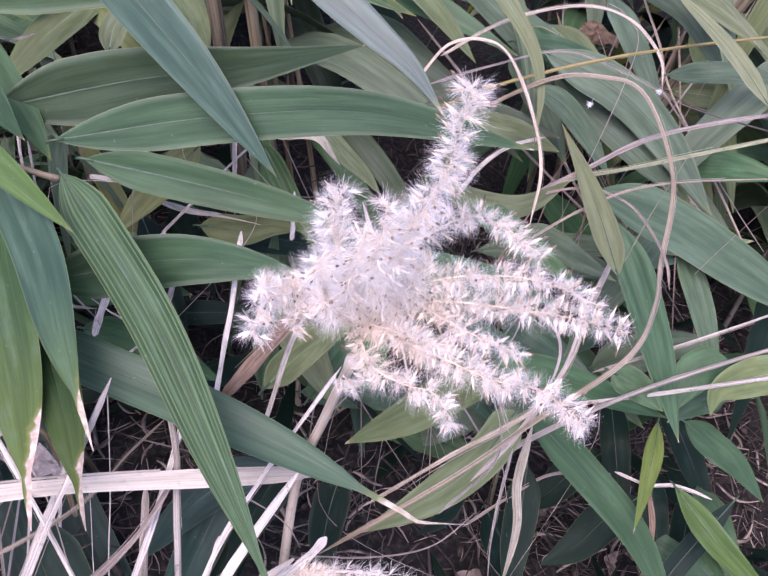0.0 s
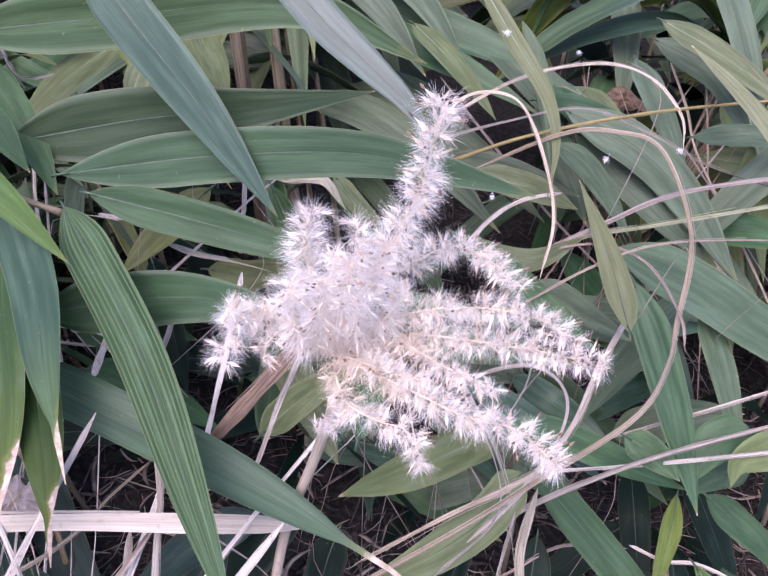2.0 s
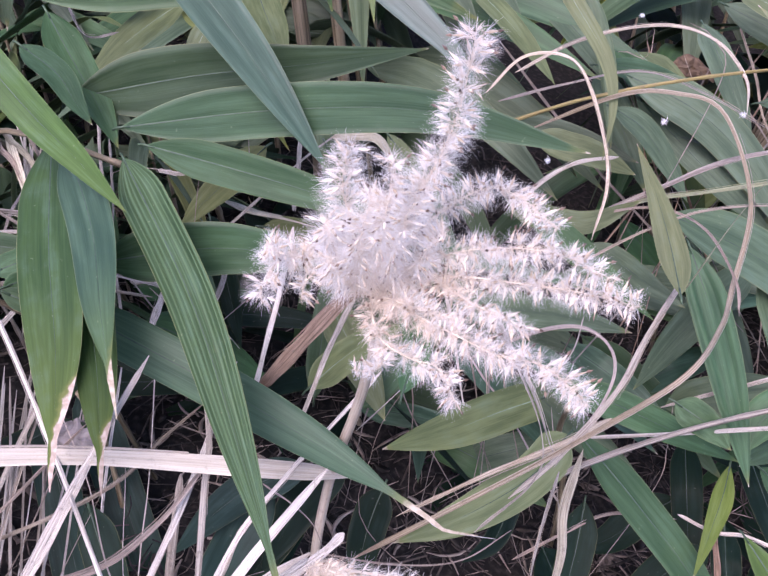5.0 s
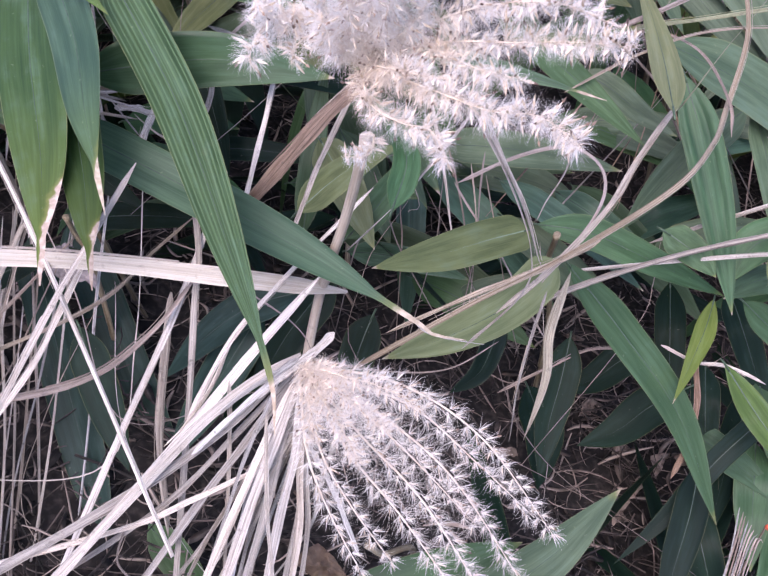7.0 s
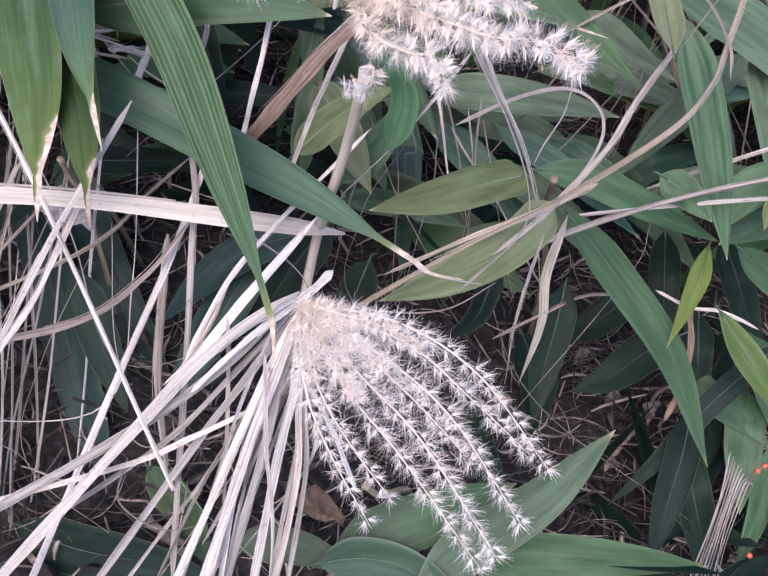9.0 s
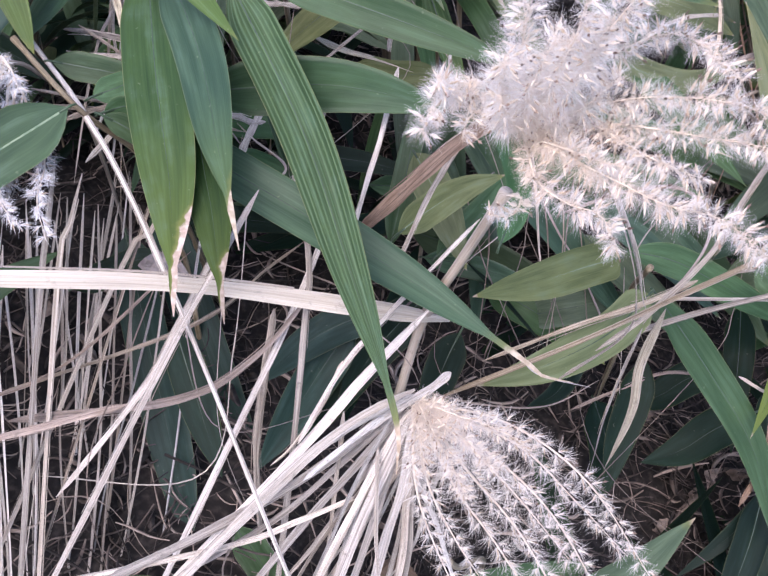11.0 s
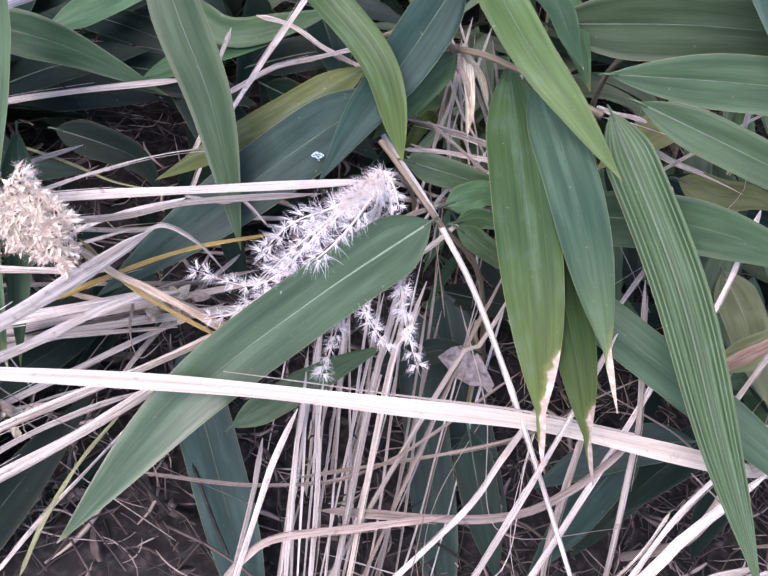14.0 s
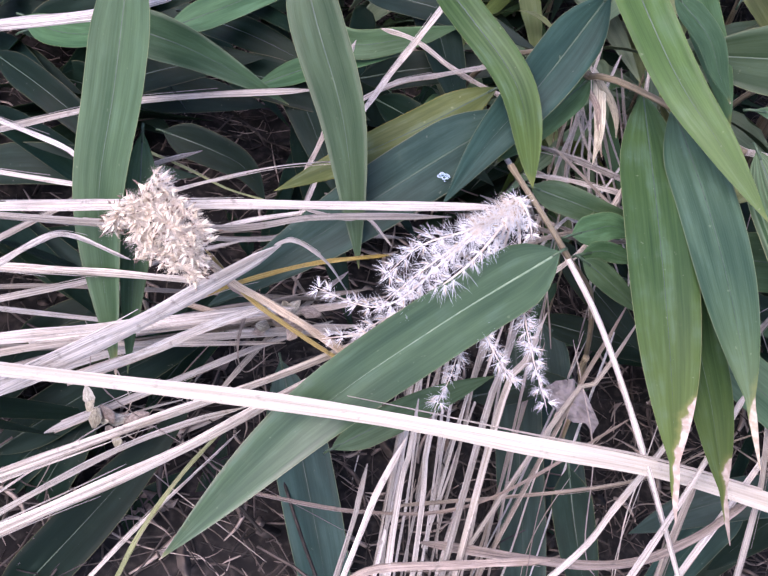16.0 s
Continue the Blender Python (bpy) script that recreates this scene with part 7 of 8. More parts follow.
straw(None, [(0.1340, 0.3997, 0.2414), (0.1011, 0.3854, 0.2343), (0.0575, 0.3701, 0.2261), (0.0002, 0.3489, 0.2120)], 0.0044, CURL, end=0.5)


def fill_sheaf(words, count, top, bottom, seed, widths=(0.0012, 0.0042), kinds=(STRAW, BROWNSTRAW, GREYSTRAW, BROWNSTRAW, STRAW, PALESTRAW), curl=0.007):
    """Stalks strewn between two edges, each edge from one place to another."""
    r = random.Random(seed)
    sheaf = thing("dry_grass_sheaf", under(Vector(bottom[0]).lerp(Vector(bottom[1]), 0.5)), words, "dry grass", "dry grass sheaves")
    for i in range(count):
        a = Vector(top[0]).lerp(Vector(top[1]), r.random()) + Vector((r.gauss(0, 1), r.gauss(0, 1), r.gauss(0, 1))) * 0.012
        b = Vector(bottom[0]).lerp(Vector(bottom[1]), r.random()) + Vector((r.gauss(0, 1), r.gauss(0, 1), r.gauss(0, 1))) * 0.014
        m = a.lerp(b, r.uniform(0.4, 0.6)) + Vector((r.gauss(0, 1), r.gauss(0, 1), r.gauss(0, 1))) * curl
        straw(sheaf, [a, a.lerp(m, 0.5) + Vector((r.uniform(-0.4, 0.4), 0, r.uniform(-0.4, 0.4))) * curl, m, b], r.uniform(*widths), r.choice(kinds))
    return sheaf


fill_sheaf("tangle of dry stalks leaning down under the ribbed leaf", 11, ((-0.3227, 0.4440, 0.2098), (-0.2607, 0.4928, 0.2163)), ((-0.3293, 0.1093, -0.0362), (-0.2592, 0.1271, -0.0574)), 11, (0.0010, 0.0027), (STRAW, PALESTRAW, STRAW, BROWNSTRAW))
fill_sheaf("upright dry stalks under the ribbed leaf", 9, ((-0.3210, 0.3807, 0.2348), (-0.2602, 0.4410, 0.2514)), ((-0.2907, 0.1120, 0.0269), (-0.2349, 0.1267, 0.0051)), 12, (0.0011, 0.0028), (STRAW, PALESTRAW, STRAW))
fill_sheaf("loose dry stalks behind the hanging leaves", 10, ((-0.2635, 0.4404, 0.2396), (-0.1971, 0.4656, 0.2369)), ((-0.2741, 0.1321, -0.0109), (-0.2188, 0.1370, -0.0329)), 13, (0.0012, 0.0028), (STRAW, GREYSTRAW, BROWNSTRAW))
fill_sheaf("fine dry stalks of the spreading sheaf", 14, ((-0.0491, 0.2939, 0.2488), (-0.0419, 0.2826, 0.2382)), ((-0.1390, 0.1865, 0.1252), (-0.0482, 0.1858, 0.1258)), 14, (0.0012, 0.0040))
fill_sheaf("thin dry stalks crossing low over the soil", 9, ((-0.5917, 0.2228, 0.1790), (-0.6118, 0.3060, 0.2665)), ((-0.3752, 0.3598, 0.2810), (-0.3339, 0.3955, 0.2902)), 15, (0.0025, 0.0055), (STRAW, PALESTRAW, STRAW, BROWNSTRAW))
fill_sheaf("dry stalks behind the bamboo nodes", 14, ((-0.2608, 0.5448, 0.3633), (-0.2152, 0.6124, 0.3459)), ((-0.2384, 0.4235, 0.2563), (-0.1681, 0.5066, 0.2473)), 16, (0.0010, 0.0028), (STRAW, BROWNSTRAW))
fill_sheaf("dry stalks crossing behind the hanging leaves", 10, ((-0.2845, 0.4946, 0.3385), (-0.2620, 0.4429, 0.2904)), ((-0.1864, 0.5169, 0.3389), (-0.1711, 0.4798, 0.2913)), 17, (0.0014, 0.0034))
fill_sheaf("thin dry stalks in the thicket on the bank", 18, ((0.1091, 0.7391, 0.3487), (0.4475, 0.7942, 0.3077)), ((0.0888, 0.5504, 0.1414), (0.4156, 0.5773, 0.1422)), 18, (0.0010, 0.0026), (BROWN, REDBROWN, BROWNSTRAW))
fill_sheaf("thin dry stalks low under the pale leaves", 9, ((-0.0240, 0.4996, 0.2165), (0.0843, 0.5284, 0.2179)), ((-0.0171, 0.4049, 0.1271), (0.1243, 0.4361, 0.1036)), 19, (0.0008, 0.0022), (BROWN, BROWNSTRAW, BROWN))
fill_sheaf("thin curly dry tendrils under the sheaf", 3, ((-0.2174, 0.3972, 0.2269), (-0.0283, 0.3923, 0.1975)), ((-0.2274, 0.2255, 0.0920), (-0.0521, 0.2332, 0.0743)), 31, (0.0004, 0.0009), (BROWN, BROWNSTRAW, BROWN, STRAW), 0.055)
fill_sheaf("thin curly dry tendrils under the pale leaves", 4, ((-0.0029, 0.4631, 0.2098), (0.2555, 0.4840, 0.1509)), ((0.0285, 0.3585, 0.0838), (0.2906, 0.3176, -0.0611)), 32, (0.0004, 0.0009), (BROWN, BROWNSTRAW, BROWN, STRAW), 0.055)
fill_sheaf("thin curly dry tendrils over the soil", 4, ((-0.5489, 0.3232, 0.2693), (-0.3925, 0.3928, 0.2989)), ((-0.5147, 0.2146, 0.1708), (-0.3191, 0.3000, 0.1800)), 33, (0.0004, 0.0009), (BROWN, BROWNSTRAW, BROWN, STRAW), 0.055)
fill_sheaf("thin curly dry tendrils among the far leaves", 4, ((0.0847, 0.6510, 0.3832), (0.3827, 0.6970, 0.3561)), ((0.0732, 0.5044, 0.2819), (0.3221, 0.4749, 0.2255)), 34, (0.0004, 0.0009), (BROWN, BROWNSTRAW, BROWN), 0.055)
fill_sheaf("thin curly dry tendrils behind the first seed head", 5, ((-0.1622, 0.5611, 0.3401), (0.0280, 0.5454, 0.3496)), ((-0.1852, 0.4418, 0.2371), (0.0317, 0.4523, 0.2493)), 35, (0.0004, 0.0009), (BROWN, BROWNSTRAW, BROWN, STRAW), 0.055)
fill_sheaf("thin curly dry tendrils under the hanging leaves", 2, ((-0.3271, 0.4001, 0.2390), (-0.0876, 0.4560, 0.2663)), ((-0.2943, 0.2797, 0.1446), (-0.0401, 0.3360, 0.1568)), 36, (0.0004, 0.0009), (BROWN, BROWNSTRAW, BROWN, STRAW), 0.055)

# ---- small things ----
def scrap(name, p, size, material, words, category, curl=0.3, ratio=0.75, turn=0.0):
    """A crumpled piece of dead leaf."""
    verts, faces, n = [], [], 10
    d = Matrix.Rotation(radians(turn), 3, TOWARDS.normalized()) @ Vector((1, 0, 0))
    s = TOWARDS.normalized().cross(d)
    for layer in (0.0, -0.0004):
        for i in range(n + 1):
            for j in range(n + 1):
                u, v = 2 * i / n - 1, 2 * j / n - 1
                w = ratio * max(0.02, 1 - abs(u + 0.25) / (1.25 if u > -0.25 else 0.75)) * (1 + 0.45 * noise.noise((u * 4, 3.1, size * 70)))
                h = curl * (v * v * 0.5 + 0.3 * noise.noise((u * 1.7, v * 1.7, size * 90))) + 0.08 * noise.noise((u * 6, v * 6, size * 50))
                verts.append(d * (u * size) + s * (v * w * size) + TOWARDS.normalized() * (h * size + layer))
    m = n + 1
    for i in range(n):
        for j in range(n):
            a = i * m + j
            faces += [(a, a + m, a + m + 1, a + 1), (m * m + a, m * m + a + 1, m * m + a + m + 1, m * m + a + m)]
    ob = mesh_object(name, verts, faces, None, material)
    ob.location = p
    return tagged(ob, words, category)


def torn_leaf(name, p, size, material, words, category):
    """A stiff torn piece of dead leaf with an angular rim, creased along the middle."""
    rim = [(-1, 0.1), (-0.62, 0.5), (-0.1, 0.72), (0.35, 0.42), (0.8, -0.15), (1.0, -0.42), (0.92, -0.8), (0.8, -0.5), (0.25, -0.62), (-0.3, -0.45)]
    o = TOWARDS.normalized()
    d = Vector((1, 0, 0))
    s = o.cross(d)
    verts, faces, n, rings = [], [], len(rim) * 3, 5
    for layer in (0.0, -0.0004):
        verts.append(o * (0.10 * size + layer))
        for k in range(1, rings + 1):
            for i in range(n):
                a, b, f = rim[i // 3], rim[(i // 3 + 1) % len(rim)], (i % 3) / 3
                u, v = (a[0] + (b[0] - a[0]) * f) * k / rings, (a[1] + (b[1] - a[1]) * f) * k / rings
                h = -0.30 * abs(v + 0.25 * u) + 0.26 * noise.noise((u * 4, v * 4, size * 700)) + 0.10
                verts.append((d * u + s * v + o * h) * size + o * layer)
    m = 1 + rings * n
    for i in range(n):
        j = (i + 1) % n
        faces += [(0, 1 + i, 1 + j), (m, m + 1 + j, m + 1 + i)]
        for k in range(rings - 1):
            a, b = 1 + k * n, 1 + (k + 1) * n
            faces += [(a + i, b + i, b + j, a + j), (m + a + j, m + b + j, m + b + i, m + a + i)]
        e = 1 + (rings - 1) * n
        faces.append((e + i, m + e + i, m + e + j, e + j))
    ob = mesh_object(name, verts, faces, None, material, False)
    ob.location = p
    return tagged(ob, words, category)


torn_leaf("dead_leaf", DEADLEAF_AT, 0.0200, DEADLEAF, "stiff torn grey dead leaf caught between stalks", "dead leaf")
GROUNDLEAF = plain_material("dead_leaf_on_soil", (0.045, 0.034, 0.027), (0.20, 0.158, 0.128), 110.0, 0.8)
for p, size in ((GROUND_LEAF_1, 0.021), (GROUND_LEAF_2, 0.016), (GROUND_LEAF_3, 0.018), (GROUND_LEAF_4, 0.017), (GROUND_LEAF_5, 0.014), (GROUND_LEAF_6, 0.018), (GROUND_LEAF_7, 0.015)):
    ob = torn_leaf("dead_leaf", (0, 0, 0), size, GROUNDLEAF, "dull brown dead leaf lying on the soil", "dead leaf")
    z = ground_height(p[0], p[1]) + 0.018 * noise.noise((p[0] * 9, p[1] * 9, 0)) + 0.006
    ob.matrix_basis = pose(p[0], p[1], z, rng.uniform(18, 34), rng.uniform(-12, 12), rng.uniform(0, 360))
    tagged(ob, "dull brown dead leaf lying on the soil", "dead leaf", "dead leaves on the soil")
torn_leaf("dead_leaf", (0.2916, 0.8279, 0.2783), 0.021, BROWNLEAF, "dark brown withered leaf hanging in the thicket", "dead leaf")
for k in range(22):
    x, y = (rng.uniform(0.03, 0.36), rng.uniform(0.28, 0.58)) if k % 2 else (rng.uniform(-0.62, -0.12), rng.uniform(0.16, 0.44))
    ob = scrap("dead_leaf", (0, 0, 0), rng.uniform(0.011, 0.021), GROUNDLEAF, "curled brown dead leaf lying on the soil", "dead leaf", rng.uniform(0.3, 0.8), rng.uniform(0.28, 0.5))
    z = ground_height(x, y) + 0.018 * noise.noise((x * 9, y * 9, 0)) + 0.008
    ob.matrix_basis = pose(x, y, z, rng.uniform(20, 60), rng.uniform(-25, 25), rng.uniform(0, 360))
    tagged(ob, "curled brown dead leaf lying on the soil", "dead leaf", "dead leaves on the soil")
torn_leaf("dead_leaf", BROWN_LEAF, 0.018, BROWNLEAF, "dark brown crumpled dead leaf under the seed head", "dead leaf")


def seed_husks(p, seed):
    r = random.Random(seed)
    husks = thing("seed_husks", p, "little cluster of open cream and brown seed husks", "seed husk", "seed husks")
    for i in range(12):
        c = Vector(p) + Vector((r.gauss(0, 1), r.gauss(0, 1), r.gauss(0, 0.6))) * 0.0065
        d = Vector((r.gauss(0, 1), r.gauss(0, 1), r.gauss(0, 1))).normalized()
        line = [c, c + d * 0.004, c + d * 0.008, c + d * 0.012]
        part("husk", *sheet(line, frames(line), lambda v: 0.0078 * math.sin(math.pi * min(0.95, v + 0.08)), 6, lambda q, v: 0.3 * (1 - q * q), 0.0004), r.choice((BROWN, BROWN, DRYLEAF)), husks)
    return husks


seed_husks(SEED1, 3)
seed_husks(SEED2, 5)

berries = thing("berry_sprig", under(BERRY1, 0.0, 0.0), "small red berries on a thin stem near the soil", "berries")
line, _ = spline([under(BERRY1), (BERRY1[0] - 0.005, BERRY1[1], BERRY1[2] - 0.02), BERRY3, BERRY1], 12)
part("stem", *tube(line, lambda v: 0.0008, 6), BROWNSTRAW, berries)
for c in (BERRY1, BERRY2, BERRY3):
    bm = bmesh.new()
    bmesh.ops.create_icosphere(bm, subdivisions=2, radius=0.0023)
    for v in bm.verts:
        v.co *= 1 + 0.08 * noise.noise(v.co * 300)
    part("berry", [v.co + Vector(c) for v in bm.verts], [[v.index for v in fc.verts] for fc in bm.faces], None, BERRY, berries)
    bm.free()

# white-blue dried dropping on a leaf: a smeared ring with a few dots
dv, df = [], []
o = TOWARDS.normalized()
d = Vector((1, 0, 0))
s = o.cross(d)
for cx, cy, rx, ry, r in ((0, 0, 0.0030, 0.0014, 0.00034), (-0.0008, 0.0002, 0.0010, 0.0007, 0.0003), (0.0017, 0.0001, 0.0006, 0.0005, 0.0003), (0.0012, -0.0026, 0.0002, 0.0002, 0.0002)):
    ring = [Vector(SPOT) + o * 0.0012 + d * (cx + rx * math.cos(a * math.pi / 12) * (1 + 0.25 * math.sin(a))) + s * (cy + ry * math.sin(a * math.pi / 12) * (1 + 0.3 * math.cos(1.7 * a))) for a in range(25)]
    v, f, _ = tube(ring, lambda q: r * (0.7 + 0.5 * math.sin(19 * q) ** 2), 6, o)
    b = len(dv)
    dv += v
    df += [tuple(k + b for k in face) for face in f]
tagged(mesh_object("dropping", dv, df, None, WAX), "dried bluish white dropping on a green leaf", "dropping")


# ---- thicket behind ----
def thicket_mass(places, sources):
    """Many shoots joined into one mesh, for what stands too far off to count."""
    verts, faces, uvs, slots, index, mats = [], [], [], [], {}, []
    for k, m in enumerate(places):
        for ob in sources[k % len(sources)].children:
            me = ob.data
            b = len(verts)
            verts += [m @ v.co for v in me.vertices]
            faces += [tuple(b + i for i in p.vertices) for p in me.polygons]
            mat = me.materials[0]
            if mat.name not in index:
                index[mat.name] = len(mats)
                mats.append(mat)
            slots += [index[mat.name]] * len(me.polygons)
            flat = [(0.0, 0.0)] * len(me.vertices)
            for loop, uv in zip(me.loops, me.uv_layers[0].data):
                flat[loop.vertex_index] = tuple(uv.uv)
            uvs += flat
    ob = mesh_object("bamboo_thicket", verts, faces, uvs, mats[0])
    for mat in mats[1:]:
        ob.data.materials.append(mat)
    ob.data.polygons.foreach_set("material_index", slots)
    return tagged(ob, "low green bamboo thicket going on all round the clearing", "bamboo", kind="stuff")


def thicket_shoot(seed, height, leaves, kinds, droop=(0.02, 0.11)):
    """A whole low bamboo shoot round the origin, to be set out behind the others."""
    r = random.Random(seed)
    shoot = thing("bamboo_shoot", (0, 0, 0), "low bamboo shoot of the dark thicket behind", "bamboo", "thicket shoots")
    lean = Vector((r.uniform(-0.05, 0.05), r.uniform(-0.06, 0.02), 0)) * min(1, height / 0.2) + Vector((0, 0, height))
    culm(shoot, [Vector((0, 0, -0.03)), lean * 0.35, lean * 0.7, lean], 0.0026, None, 0.95)
    for i in range(leaves):
        h = r.uniform(0.35, 1.0)
        a = r.uniform(0, 2 * math.pi)
        base = lean * h
        d = Vector((math.cos(a), math.sin(a), 0))
        ln = r.uniform(0.14, 0.24)
        rise, drop = r.uniform(-0.01, 0.04) * min(1, height / 0.2), r.uniform(*droop)
        pts = [base + d * 0.012, base + d * ln * 0.35 + Vector((0, 0, rise)), base + d * ln * 0.7 + Vector((0, 0, rise - drop * 0.35)), base + d * ln + Vector((0, 0, rise - drop))]
        leaf(shoot, pts, r.uniform(0.018, 0.030), r.choice(kinds), roll=r.uniform(-25, 25), steps=12, plain=True)
    return shoot


masters = [thicket_shoot(20 + i, 0.26 + 0.03 * i, 8 + i, kinds) for i, kinds in enumerate(((LOW, GREEN, FAR), (GREEN, FAR, FAR), (FAR, PALE, GREEN), (GREEN, FAR, OLIVE), (FAR, YELLOW, PALE)))]
place = random.Random(5)
spots = []
for k in range(330):
    x, y = place.uniform(-1.5, 1.6), place.uniform(0.52, 2.4) if k % 3 else place.uniform(0.5, 1.1)
    top = 0.8 * y - 0.19 if x < -0.1 else (y - 0.34 if x > 0.05 else 0.85 * y - 0.25)
    h = top - ground_height(x, y)
    if h < 0.07 or (-0.05 < x < 0.45 and y < 0.80):
        continue
    spots.append((x, y, min(1.25, h / 0.34)))
mass = []
spots.sort(key=lambda s: s[1])
for k, (x, y, size) in enumerate(spots):
    m = pose(x, y, ground_height(x, y), 0, 0, place.uniform(0, 360))
    src = masters[k % 5]
    if k >= 190:
        mass.append(m @ Matrix.Scale(size, 4))
        continue
    ob = src if k < 5 else copy_thing(src, m)
    ob.matrix_basis = m @ Matrix.Scale(size, 4)

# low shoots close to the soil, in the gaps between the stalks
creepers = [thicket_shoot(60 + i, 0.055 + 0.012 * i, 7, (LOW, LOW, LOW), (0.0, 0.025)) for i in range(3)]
for k in range(40):
    x, y = place.uniform(-0.75, 0.42), place.uniform(0.22, 0.80)
    if math.hypot(x - 0.24, y - 0.42) < 0.11 or math.hypot(x + 0.48, y - 0.30) < 0.12 or math.hypot(x - 0.19, y - 0.52) < 0.09 or math.hypot(x + 0.17, y - 0.40) < 0.17:
        continue
    m = pose(x, y, ground_height(x, y), 0, 0, place.uniform(0, 360))
    ob = copy_thing(creepers[k % 3], m)
    ob.matrix_basis = m @ Matrix.Scale(place.uniform(0.75, 1.1), 4)
for k, ob in enumerate(creepers):
    x, y = -0.95 + 0.08 * k, 0.45 + 0.2 * k
    ob.matrix_basis = pose(x, y, ground_height(x, y))

# low leaves in the gaps between the stalks, darkened by colour for shade
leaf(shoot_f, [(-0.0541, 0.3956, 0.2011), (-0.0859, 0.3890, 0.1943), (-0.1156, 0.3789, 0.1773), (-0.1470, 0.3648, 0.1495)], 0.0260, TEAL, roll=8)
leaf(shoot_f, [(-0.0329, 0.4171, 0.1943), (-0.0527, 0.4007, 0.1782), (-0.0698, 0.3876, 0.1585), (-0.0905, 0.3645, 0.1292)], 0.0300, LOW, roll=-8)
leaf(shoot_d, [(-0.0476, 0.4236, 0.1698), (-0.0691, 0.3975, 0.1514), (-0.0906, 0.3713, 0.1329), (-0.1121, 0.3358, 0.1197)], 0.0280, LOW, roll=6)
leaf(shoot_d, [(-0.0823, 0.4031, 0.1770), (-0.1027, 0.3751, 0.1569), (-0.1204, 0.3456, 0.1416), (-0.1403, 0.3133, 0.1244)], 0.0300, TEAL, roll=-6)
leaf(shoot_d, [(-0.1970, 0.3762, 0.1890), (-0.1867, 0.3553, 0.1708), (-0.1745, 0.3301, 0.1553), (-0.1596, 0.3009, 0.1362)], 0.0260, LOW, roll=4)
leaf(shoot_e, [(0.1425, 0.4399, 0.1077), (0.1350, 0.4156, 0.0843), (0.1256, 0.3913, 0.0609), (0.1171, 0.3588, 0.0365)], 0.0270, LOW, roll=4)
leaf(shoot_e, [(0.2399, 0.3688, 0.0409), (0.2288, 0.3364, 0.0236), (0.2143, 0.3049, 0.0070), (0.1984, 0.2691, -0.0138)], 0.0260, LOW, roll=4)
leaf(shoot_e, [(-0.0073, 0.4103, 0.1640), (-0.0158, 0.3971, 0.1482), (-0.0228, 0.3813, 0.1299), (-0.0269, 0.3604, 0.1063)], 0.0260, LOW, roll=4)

# blades behind the first seed head
leaf(shoot_e, [(0.0140, 0.3982, 0.3760), (0.0540, 0.3912, 0.3689), (0.0815, 0.3859, 0.3636), (0.1139, 0.3786, 0.3564)], 0.0100, TAILED, roll=10, blunt=1.8, tail=0.12)
leaf(shoot_e, [(0.0878, 0.5147, 0.3228), (0.1164, 0.4967, 0.3048), (0.1434, 0.4787, 0.2868), (0.1698, 0.4607, 0.2688)], 0.0220, GREEN, roll=-8, blunt=1.8)
leaf(shoot_e, [(0.0045, 0.3853, 0.2782), (0.0131, 0.4054, 0.2983), (0.0045, 0.4130, 0.3200), (-0.0067, 0.4248, 0.3318)], 0.0170, GREEN, roll=12, blunt=1.8)

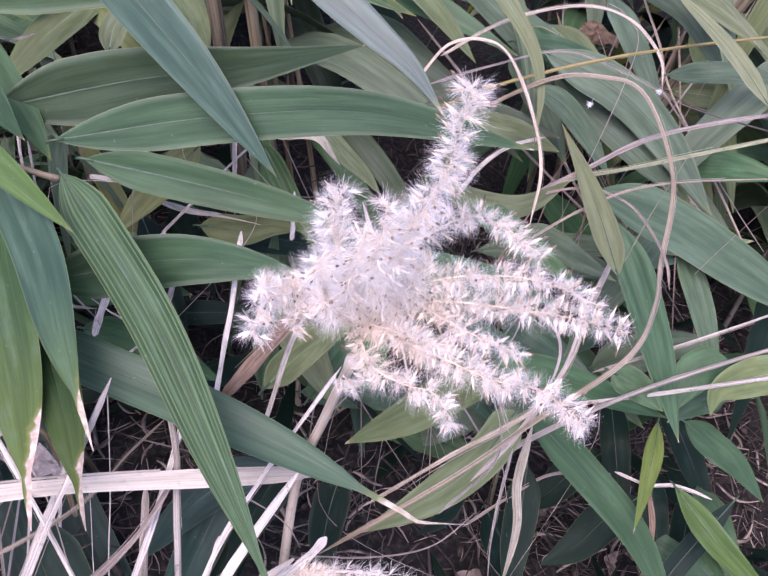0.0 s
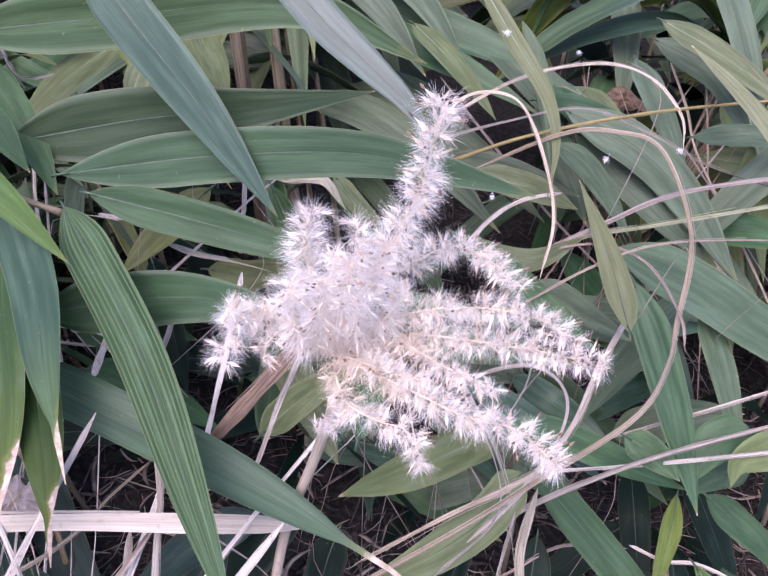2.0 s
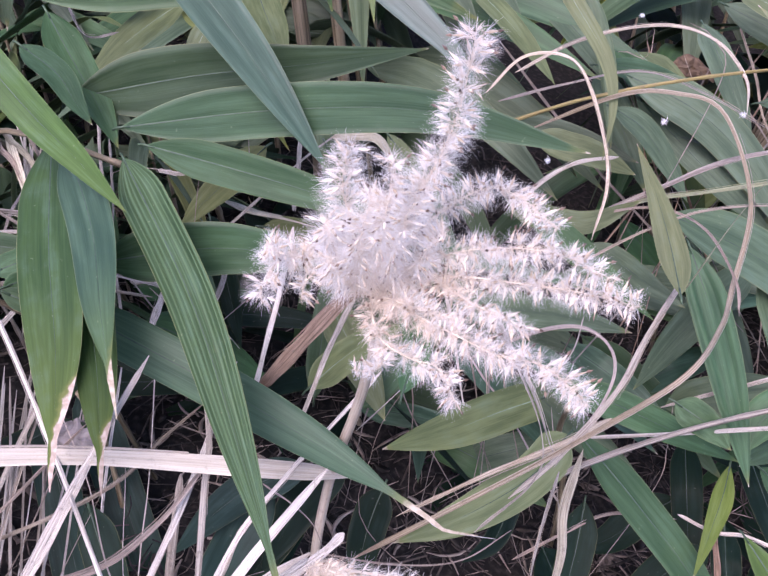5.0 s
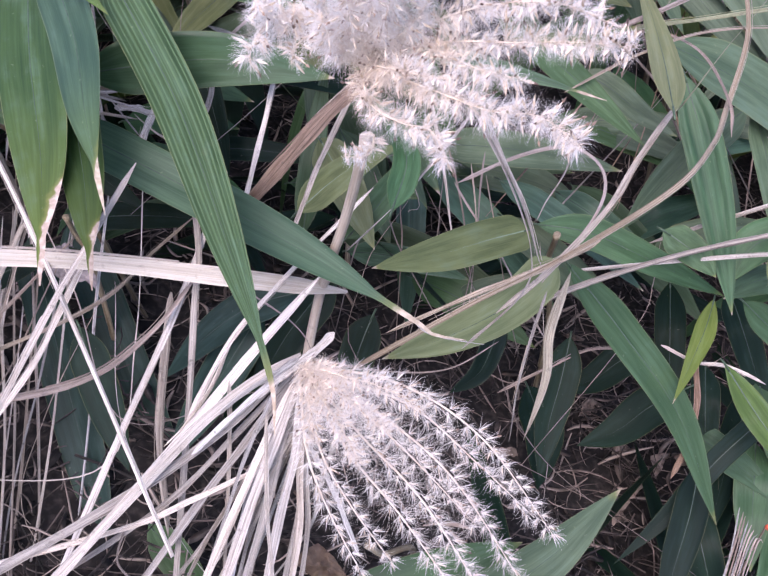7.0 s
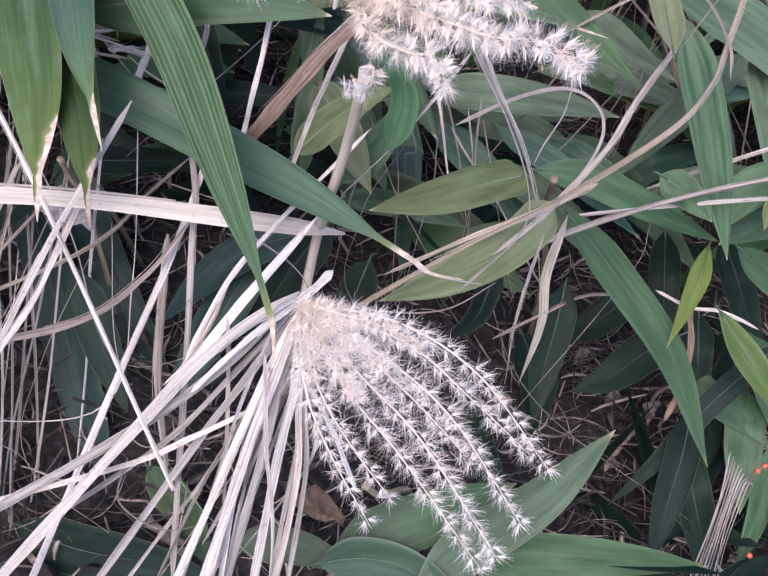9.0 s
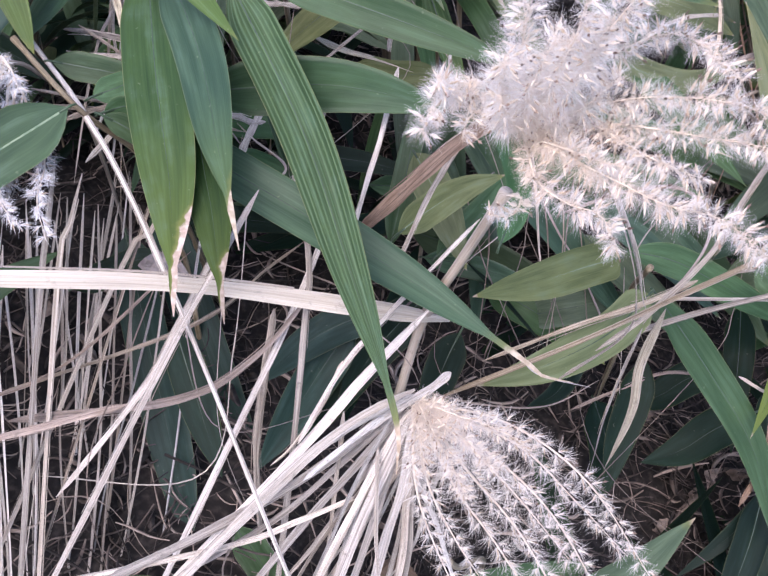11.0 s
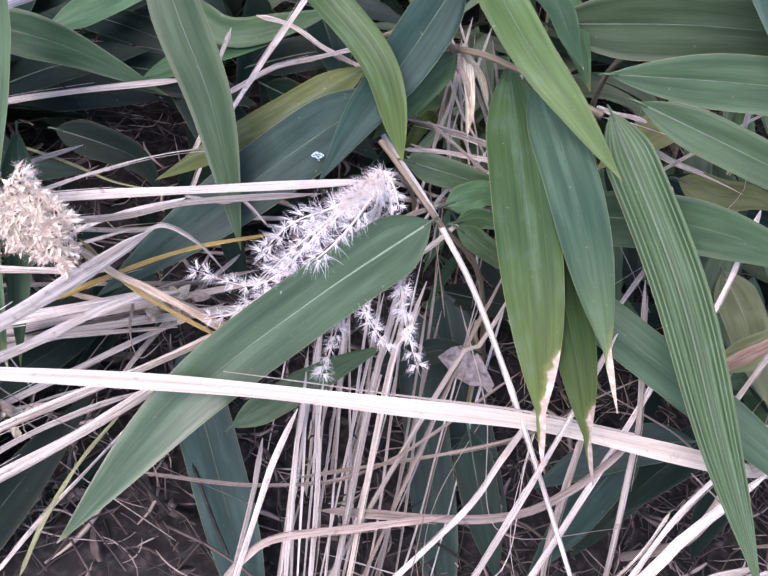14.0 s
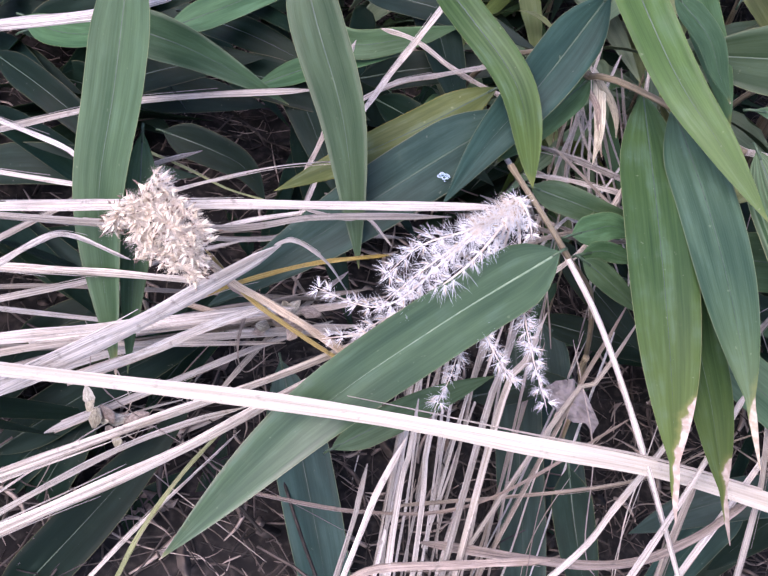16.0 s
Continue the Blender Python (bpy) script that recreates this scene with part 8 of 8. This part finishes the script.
# stalks behind the thin seed head
straw(None, [(-0.4966, 0.3154, 0.2613), (-0.4442, 0.3436, 0.2682), (-0.3951, 0.3671, 0.2719), (-0.3425, 0.3926, 0.2767)], 0.0042, STRAW)
straw(None, [(-0.4908, 0.2719, 0.2383), (-0.4401, 0.3102, 0.2536), (-0.3932, 0.3457, 0.2674), (-0.3555, 0.3764, 0.2724)], 0.0046, PALESTRAW)
straw(None, [(-0.4092, 0.3264, 0.2417), (-0.3945, 0.3545, 0.2552), (-0.3788, 0.3809, 0.2672), (-0.3580, 0.4126, 0.2760)], 0.0034, STRAW)
straw(None, [(-0.4028, 0.4096, 0.2816), (-0.3800, 0.3934, 0.2710), (-0.3597, 0.3792, 0.2624), (-0.3347, 0.3590, 0.2547)], 0.0026, BROWNSTRAW)
straw(None, [(-0.4483, 0.3562, 0.2791), (-0.4144, 0.3609, 0.2704), (-0.3836, 0.3681, 0.2642), (-0.3474, 0.3701, 0.2594)], 0.0032, REDSTRAW)
straw(None, [(-0.4801, 0.4022, 0.2764), (-0.4264, 0.4153, 0.2775), (-0.3816, 0.4355, 0.2792), (-0.3341, 0.4505, 0.2764)], 0.0032, STRAW)
straw(None, [(-0.3938, 0.4713, 0.2778), (-0.3517, 0.4665, 0.2730), (-0.3172, 0.4624, 0.2700), (-0.2823, 0.4526, 0.2688)], 0.0030, BROWNSTRAW)

# pale blade hanging among the far leaves, and small white tufts added as bright specks
leaf(shoot_g, [(0.0984, 0.6485, 0.4592), (0.1219, 0.6157, 0.4260), (0.1434, 0.5855, 0.3959), (0.1474, 0.5605, 0.3716), (0.1388, 0.5345, 0.3451)], 0.0125, PALE, roll=12, blunt=1.6)


def seed_fluff(p, seed):
    r = np.random.default_rng(seed)
    way = r.normal(size=(70, 3))
    way /= np.linalg.norm(way, axis=1)[:, None]
    start = np.array(p) + r.normal(size=(70, 3)) * 0.0007
    ob = mesh_object("seed_fluff", *hairs_mesh((start, way, r.uniform(0.0012, 0.0034, 70)), 0.00022), None, HAIRCOOL, False)
    return tagged(ob, "small white tuft of fine hairs on a leaf", "seed fluff", "bits of fluff")


for k, p in enumerate([(0.1160, 0.6083, 0.4323), (0.1930, 0.6879, 0.3851), (0.1795, 0.5490, 0.3669), (0.2465, 0.5849, 0.3525), (0.1132, 0.5883, 0.3149)]):
    seed_fluff(p, k)

# the thicket goes on all round the clearing
for k in range(380):
    a, d = place.uniform(0, 2 * math.pi), place.uniform(1.1, 2.6)
    x, y = d * math.cos(a), 0.2 + d * math.sin(a)
    if y > 0.5 and abs(x) < 1.5:
        continue
    m = pose(x, y, ground_height(x, y), 0, 0, place.uniform(0, 360))
    mass.append(m @ Matrix.Scale(place.uniform(0.7, 1.2), 4))
thicket_mass(mass, masters)
